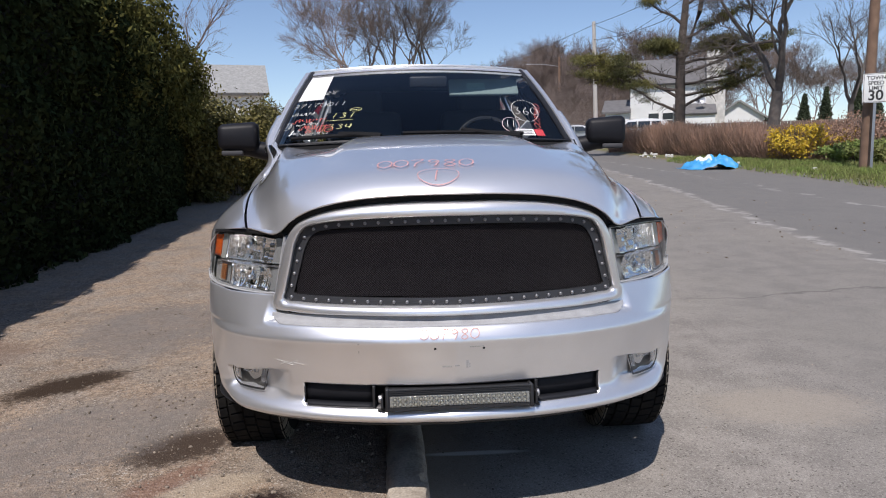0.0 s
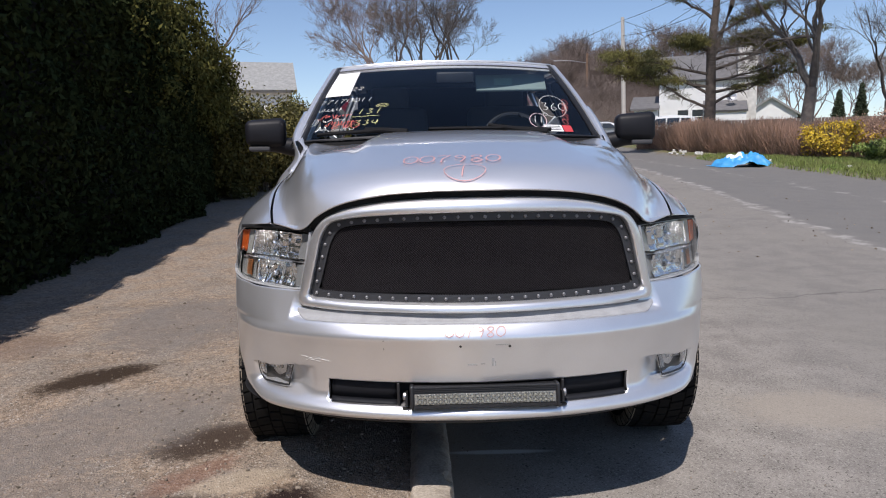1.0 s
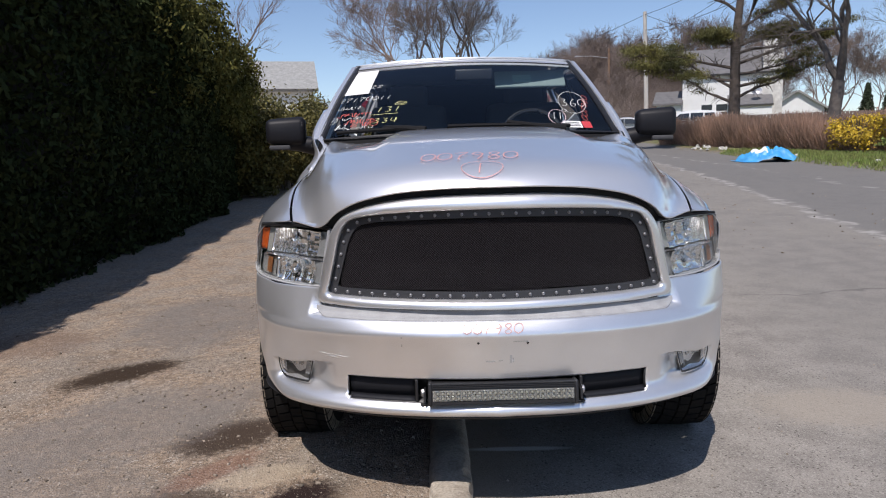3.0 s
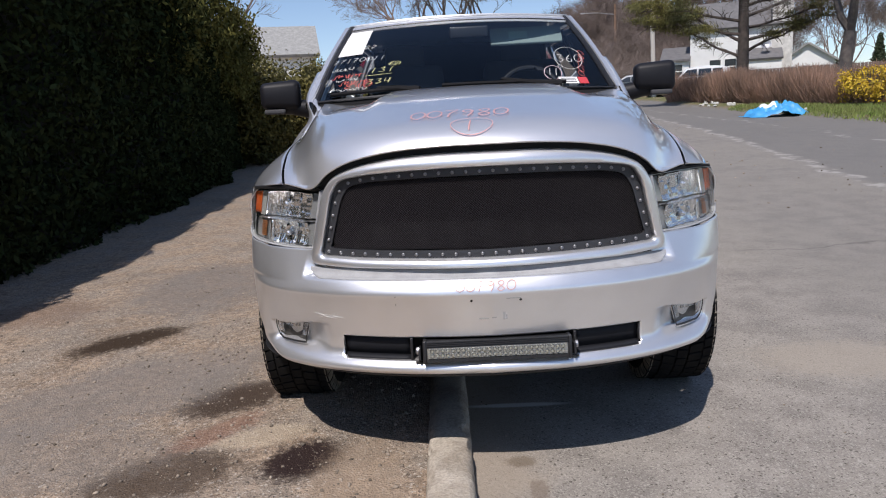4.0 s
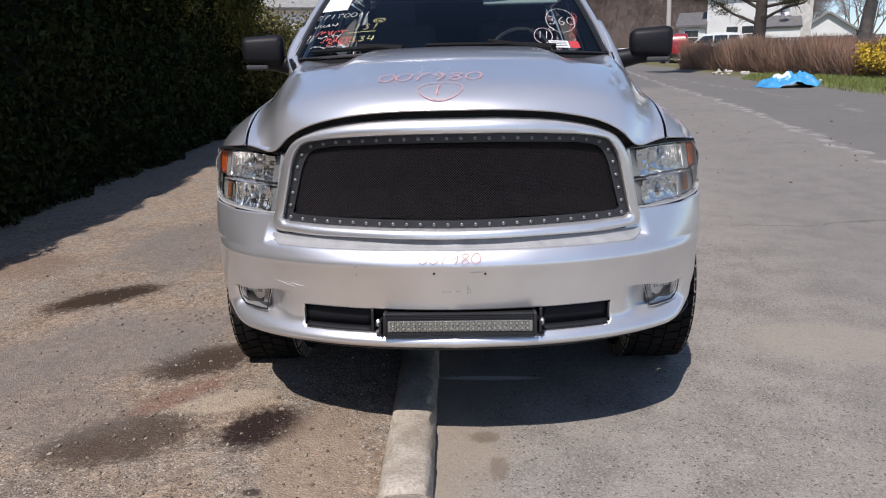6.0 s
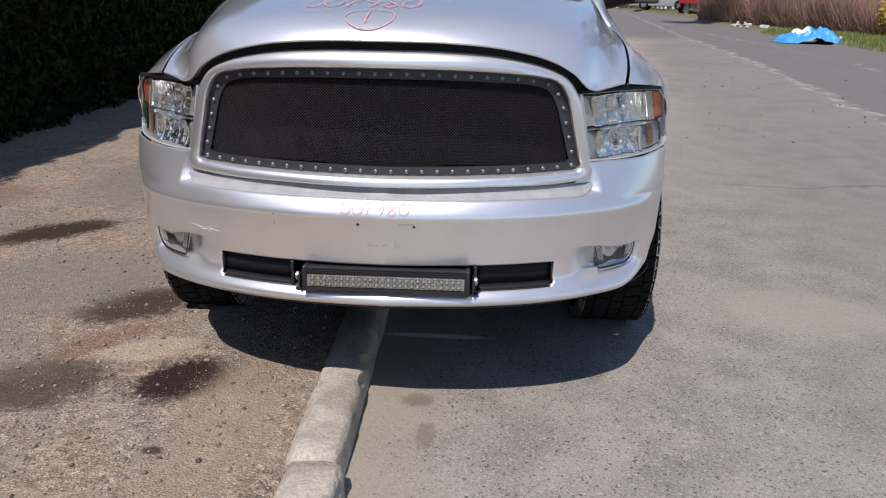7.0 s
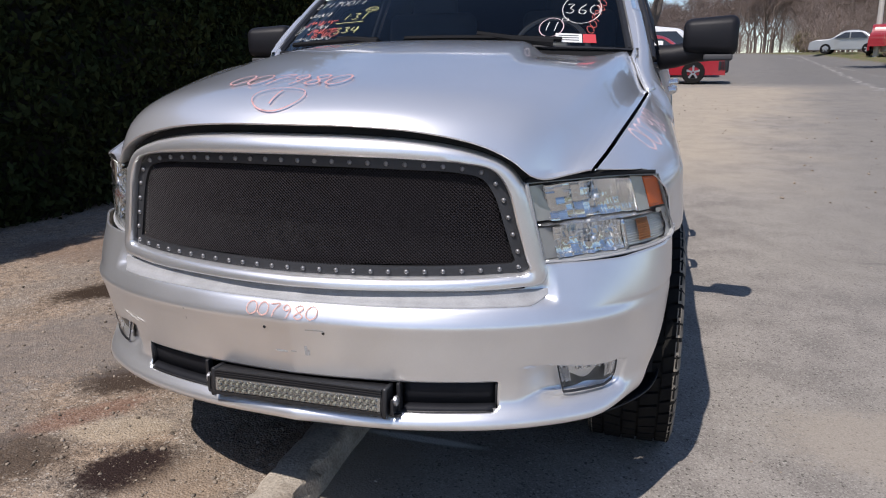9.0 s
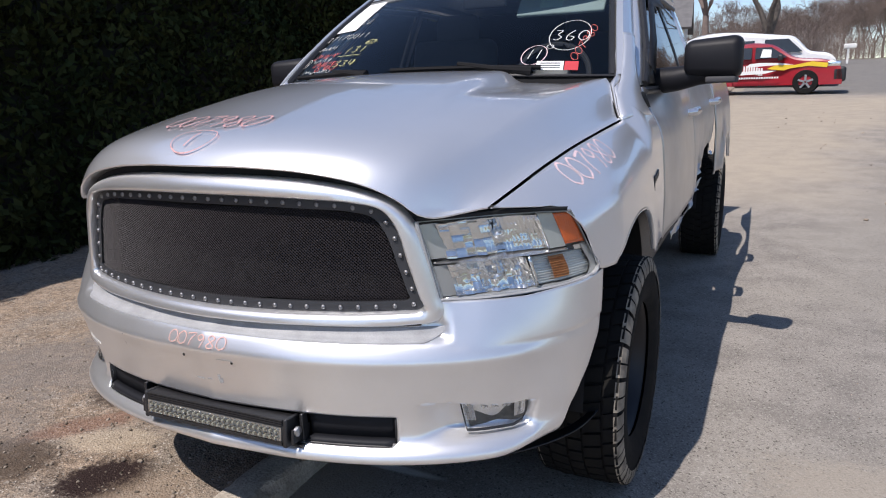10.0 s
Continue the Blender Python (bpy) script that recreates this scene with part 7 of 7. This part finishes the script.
    arm = tube([(s * -0.27, 0.02, -0.10), (s * -0.16, 0.0, -0.09), (s * -0.06, 0.0, -0.07), (s * 0.06, 0.0, -0.075)], [0.062, 0.056, 0.050, 0.034], 12)
    part("mirror_arm", arm, GLOSSBLACK, mir, "black mirror arm")
    part("mirror_marker", moved(bm_geo(rounded_box(0.13, 0.11, 0.03, 0.01)), pose(s * 0.04, -0.01, -0.098)), TRIM_GREY, mir, "grey lens under the mirror")
    part("mirror_glass", grid(np.array([[(x, 0.062, z) for z in (-0.075, 0.075)] for x in (-0.10, 0.10)])), CHROME, mir)

# wipers
for s, pts in ((1, ((0.62, 0.0), (0.22, 0.035), (0.16, 0.055))), (-1, ((-0.20, 0.0), (-0.62, 0.02), (-0.66, 0.03)))):
    blade_c = 0.02 if s > 0 else -0.42
    arm = [screen_point(u, v, 0.02) for u, v in ((0.62, 0.01), (0.42, 0.03), (0.24, 0.07))] if s > 0 else [screen_point(u, v, 0.02) for u, v in ((-0.28, 0.01), (-0.42, 0.04), (-0.56, 0.06))]
    w = part("wiper", tube(arm, [0.020, 0.016, 0.012], 8), WIPER, truck, "black wiper arm")
    u0, u1 = (-0.14, 0.66) if s > 0 else (-0.88, -0.30)
    part("blade", tube([screen_point(u, 0.045, 0.016) for u in np.linspace(u0, u1, 12)], 0.012, 6), WIPER, w, "rubber wiper blade")

# cab interior
part("dashboard", bm_geo(rounded_box(1.55, 0.42, 0.28, 0.06)), TRIM_GREY, truck, "grey dashboard").location = (0, 1.86, 1.335)
ring = [(0.19 * math.cos(a), 0, 0.19 * math.sin(a)) for a in np.linspace(0, 2 * math.pi, 33)]
sw = part("steering_wheel", tube(ring, 0.016, 8, False), BLACK, truck, "black steering wheel")
sw.matrix_basis = pose(0.40, 2.12, 1.47, -28, 0, 0)
part("steering_hub", bm_geo(rounded_box(0.20, 0.05, 0.12, 0.02)), BLACK, sw)
for s in (-1, 1):
    seat = part("seat", join(moved(bm_geo(rounded_box(0.55, 0.16, 0.66, 0.06)), pose(s * 0.42, 2.75, 1.40, -10, 0, 0)), moved(bm_geo(rounded_box(0.28, 0.10, 0.18, 0.04)), pose(s * 0.42, 2.84, 1.79, -8, 0, 0))), TRIM_GREY, truck, "grey cloth seat")
    if s > 0:
        vis = part("sun_visor", bm_geo(rounded_box(0.46, 0.022, 0.15, 0.009)), material("visor_cloth", (0.30, 0.38, 0.37), rough=0.9), truck, "pale folded sun visor")
        vis.matrix_basis = pose(0.40, 2.30, 1.845, -42, 0, 0)
        part("visor_label", moved(box(-0.07, 0.05, -0.0135, -0.0115, -0.035, 0.03), pose(-0.04, 0, 0)), material("visor_label_green", (0.36, 0.50, 0.45), rough=0.8), vis, "pale green warning label")
part("inner_mirror", bm_geo(rounded_box(0.24, 0.03, 0.07, 0.012)), BLACK, truck).location = (0.03, 2.16, 1.87)
# added dark plates that block view and light through the pillar feet
for s in (1, -1):
    part("pillar_light_block", box(min(s * 0.795, s * 0.815), max(s * 0.795, s * 0.815), 1.66, 2.05, 1.15, 1.475), DARK, truck)
part("cab_floor", box(-0.85, 0.85, 1.75, 3.8, 0.85, 0.88), DARK, truck)
part("cab_back", box(-0.90, 0.90, 3.80, 3.83, 0.9, 1.50), DARK, truck)
part("cab_back", box(-0.74, 0.74, 3.80, 3.83, 1.50, 1.93), DARK, truck)
part("cab_back", box(-0.66, 0.66, 3.80, 3.83, 1.93, 1.985), DARK, truck)
part("firewall", box(-0.84, 0.84, 1.70, 1.73, 0.6, 1.40), DARK, truck)


# handwriting
DIGITS = {
    "0": ((0.5, 0), (0.1, 0.25), (0.1, 0.75), (0.5, 1), (0.9, 0.75), (0.9, 0.25), (0.5, 0)),
    "1": ((0.55, 1), (0.45, 0.5), (0.4, 0)),
    "2": ((0.1, 0.8), (0.5, 1), (0.85, 0.75), (0.1, 0.05), (0.9, 0.0)),
    "3": ((0.1, 0.95), (0.7, 0.95), (0.45, 0.55), (0.8, 0.3), (0.5, 0.02), (0.1, 0.1)),
    "4": ((0.2, 1), (0.1, 0.45), (0.8, 0.45), (0.7, 1), (0.7, 0)),
    "5": ((0.85, 1), (0.2, 1), (0.2, 0.55), (0.8, 0.4), (0.6, 0.02), (0.1, 0.08)),
    "6": ((0.7, 1), (0.2, 0.5), (0.2, 0.1), (0.6, 0), (0.8, 0.3), (0.3, 0.42)),
    "7": ((0.05, 0.92), (0.85, 1), (0.45, 0.5), (0.35, 0)),
    "8": ((0.5, 0.5), (0.15, 0.8), (0.5, 1), (0.8, 0.8), (0.5, 0.5), (0.15, 0.2), (0.5, 0), (0.85, 0.2), (0.5, 0.5)),
    "9": ((0.8, 0.75), (0.45, 1), (0.15, 0.75), (0.45, 0.55), (0.8, 0.75), (0.7, 0.3), (0.55, 0)),
    "~": ((0.0, 0.3), (0.25, 0.8), (0.4, 0.2), (0.6, 0.85), (0.75, 0.2), (1.0, 0.6)),
    "-": ((0.0, 0.5), (1.0, 0.55)),
    "o": tuple((0.5 + 0.5 * math.cos(a), 0.5 + 0.5 * math.sin(a)) for a in np.linspace(0.3, 6.6, 22)),
}


def handwriting(text, place, size, mat, parent, name="handwriting", label="", pen=0.005, gap=1.15, wide=0.62):
    """Strokes on a surface; place(a, b): a point a metres along and b metres up the writing."""
    for i, ch in enumerate(text):
        if ch == " ":
            continue
        V, F = [], []
        way = DIGITS[ch]
        if ch == "~":
            rs = random.Random(i * 7 + len(text) + int(size * 9000) + len(label))
            way = [(q / 6 + rs.uniform(-0.16, 0.16), rs.uniform(0, 1)) for q in range(8)]
        st = spl(way, 30 if ch != "o" else 48)
        pts = [(i * size * wide * gap + p[0] * size * wide + 0.12 * size * p[1], p[1] * size) for p in st]
        for j, (a, b) in enumerate(pts):
            a0, b0 = pts[max(j - 1, 0)]
            a1, b1 = pts[min(j + 1, len(pts) - 1)]
            L = math.hypot(a1 - a0, b1 - b0) + 1e-9
            na, nb = -(b1 - b0) / L * pen / 2, (a1 - a0) / L * pen / 2
            V += [place(a + na, b + nb), place(a - na, b - nb)]
            if j:
                k = len(V) - 4
                F.append((k, k + 1, k + 3, k + 2))
        part("pen_ring" if ch == "o" else "pen_stroke" if ch in "~-" else "digit", (V, F), mat, parent, label)


def bumper_y(x, z):
    return float(np.interp(abs(x), PLAN[:, 0], PLAN[:, 1])) + SHELF(z)


def on_bumper(x0, z0):
    return lambda a, b: (x0 + a, bumper_y(x0 + a, z0 + b) - 0.0035, z0 + b)


def on_hood(x0, v0):
    def place(a, b):
        x = x0 + a
        v = v0 + b / 1.2
        p = hood_point(x / 0.8, v)
        return (p[0], p[1] - 0.002, p[2] + 0.0055)
    return place


def on_screen(u0, v0, off=0.003):
    return lambda a, b: screen_point(u0 + a / 0.74, v0 + b / 0.95, off)


def on_fender(y0, z0):
    def place(a, b):
        y, z = y0 + a, z0 + b + 0.13 * a
        e = line_at(y)
        k = 1 - (1 - min((e[2] - 0.007 - z) / 0.16, 1.0)) ** 2
        x = (e[0] + 0.009) * (1 - k) + side_x(y, z) * k
        return (x + 0.004, y, z + 0.003)
    return place


handwriting("007980", on_bumper(-0.128, 0.756), 0.033, CHALK_SALMON, bumper, label="red handwritten lot number 007980", pen=0.0026, wide=1.02, gap=1.06)
handwriting("007980", on_hood(-0.27, 0.107), 0.100, CHALK_FAINT, hood, label="faded red handwritten lot number 007980", pen=0.0065, wide=0.58, gap=1.06)
handwriting("o", on_hood(-0.125, 0.014), 0.085, CHALK_FAINT, hood, label="faded red drawn circle", pen=0.003, wide=1.8)
handwriting("1", on_hood(-0.07, 0.028), 0.055, CHALK_FAINT, hood, label="faded red drawn stroke", pen=0.005)
handwriting("007980", on_fender(0.60, 1.150), 0.058, CHALK_PINK, truck, label="faded red handwritten lot number 007980", pen=0.005, wide=1.12, gap=1.02)
handwriting("27170011", on_screen(-0.985, 0.43), 0.046, CHALK_WHITE, screen, label="white handwritten number 27170011", pen=0.0032, wide=0.76, gap=1.12)
handwriting("22", on_screen(-0.77, 0.60), 0.042, CHALK_WHITE, screen, label="white handwritten number 22", pen=0.0029, wide=0.8)
handwriting("131", on_screen(-0.66, 0.27), 0.055, CHALK_YELLOW, screen, label="yellow handwritten number 131", pen=0.0032, wide=0.75)
handwriting("-", on_screen(-0.69, 0.215), 0.05, CHALK_YELLOW, screen, label="yellow underline", pen=0.0032, wide=2.9)
handwriting("334", on_screen(-0.66, 0.145), 0.048, CHALK_YELLOW, screen, label="yellow handwritten number 334", pen=0.0032, wide=0.8)
handwriting("o", on_screen(-0.53, 0.34), 0.042, CHALK_YELLOW, screen, label="yellow drawn ring", pen=0.0029, wide=1.5)
handwriting("~", on_screen(-0.515, 0.35), 0.024, CHALK_YELLOW, screen, label="yellow scribble", pen=0.0025, wide=1.6)
handwriting("~~4", on_screen(-0.96, 0.33), 0.036, CHALK_WHITE, screen, label="white scribble", pen=0.0029, wide=1.1)
handwriting("o", on_screen(-0.995, 0.17), 0.072, CHALK_WHITE, screen, label="white drawn ring", pen=0.0025, wide=0.62)
handwriting("11", on_screen(-0.975, 0.19), 0.045, CHALK_WHITE, screen, label="white handwritten number 11", pen=0.0029, wide=0.3)
handwriting("~~~", on_screen(-0.93, 0.235), 0.050, CHALK_RED, screen, label="red scribble", pen=0.0036, wide=1.0)
handwriting("~~~", on_screen(-0.86, 0.155), 0.050, CHALK_RED, screen, label="red scribble", pen=0.0036, wide=0.9)
handwriting("8~0", on_screen(-0.82, 0.12), 0.050, CHALK_RED, screen, label="red scribble", pen=0.0036, wide=0.9)
handwriting("~~~~", on_screen(-0.92, 0.09), 0.036, CHALK_WHITE, screen, label="white scribble", pen=0.0029, wide=1.2)
handwriting("~~", on_screen(-0.90, 0.20), 0.040, CHALK_WHITE, screen, label="white scribble", pen=0.0029, wide=1.3)
handwriting("o", on_screen(0.535, 0.085), 0.150, CHALK_PINK, screen, label="pale red drawn ring", pen=0.0032, wide=0.60)
handwriting("11", on_screen(0.565, 0.135), 0.070, CHALK_WHITE, screen, label="white handwritten number 11", pen=0.0032, wide=0.40)
handwriting("o", on_screen(0.645, 0.205), 0.26, CHALK_WHITE, screen, label="white drawn ring", pen=0.0032, wide=0.60)
handwriting("360", on_screen(0.675, 0.29), 0.085, CHALK_WHITE, screen, label="white handwritten number 360", pen=0.0040, wide=0.50)
handwriting("o", on_screen(0.66, 0.22), 0.028, CHALK_WHITE, screen, label="small white drawn ring", pen=0.0025, wide=0.9)
handwriting("007980", lambda a, b: screen_point(0.815 + a * 0.34 - b * 0.55, 0.11 + a * 1.0 + b * 0.5, 0.003), 0.065, CHALK_RED, screen, label="red handwritten lot number 007980", pen=0.0036, wide=0.74, gap=1.05)


def sheet(u0, u1, v0, v1, off=0.004):
    return grid(np.array([[screen_point(u, v, off) for v in np.linspace(v0, v1, 5)] for u in np.linspace(u0, u1, 7)]), flip=True)


part("paper_sheet", sheet(-0.985, -0.765, 0.53, 0.91, 0.003), PAPER, screen, "white paper sheet taped to the glass")
part("sticker", sheet(0.63, 0.76, 0.045, 0.115, 0.003), PAPER, screen, "white inspection sticker")
for k in range(3):
    part("print_line", sheet(0.645, 0.745, 0.058 + 0.018 * k, 0.064 + 0.018 * k, 0.0045), FRAME, screen)
part("sticker", sheet(0.765, 0.83, 0.045, 0.115, 0.003), material("sticker_red", (0.55, 0.05, 0.06), rough=0.7), screen, "red inspection sticker")
# holes and smudges where a plate was
SCUFF = material("scuff_grey", (0.30, 0.295, 0.29), rough=0.7, vary=0.8, scale=160, tint=(0.55, 0.55, 0.55))
for x, z in ((-0.072, 0.722), (0.10, 0.719)):
    g = moved(lathe([(0.0, 0.0045), (-0.001, 0.003), (-0.001, 0.0003)], 10), Matrix.Identity(4))
    g = ([(v[1] + x, bumper_y(x, z) - 0.0012 + v[0], v[2] + z) for v in g[0]], [tuple(reversed(f)) for f in g[1]])
    part("screw_hole", g, DARK, bumper)
for x, z, w, h in ((-0.030, 0.652, 0.034, 0.005), (0.006, 0.655, 0.016, 0.004), (0.042, 0.660, 0.008, 0.030), (0.050, 0.655, 0.005, 0.018), (0.075, 0.726, 0.05, 0.003), (-0.34, 0.742, 0.006, 0.004), (-0.34, 0.712, 0.003, 0.010), (0.10, 0.722, 0.004, 0.010)):
    sm = [[(x + a * w / 2, bumper_y(x + a * w / 2, z + b * h / 2) - 0.0012, z + b * h / 2) for b in (-1, 0.2, 1)] for a in (-1, -0.3, 0.5, 1)]
    part("scuff", facing(grid(np.array(sm)), (0, -1, 0)), SCUFF, bumper, "grey scuff mark")
for k in range(5):
    x, z = -0.63 + 0.016 * k, 0.662 - 0.005 * (k % 3)
    p = [(x + d, bumper_y(x + d, z) - 0.0008, z + (0.35 if k % 2 else -0.25) * d + 0.002 * math.sin(60 * d)) for d in np.linspace(-0.022, 0.024, 6)]
    part("scratch", tube(p, [0.0003, 0.0007, 0.0009, 0.0005, 0.0008, 0.0002], 4), CHALK_WHITE, bumper, "pale scratch")
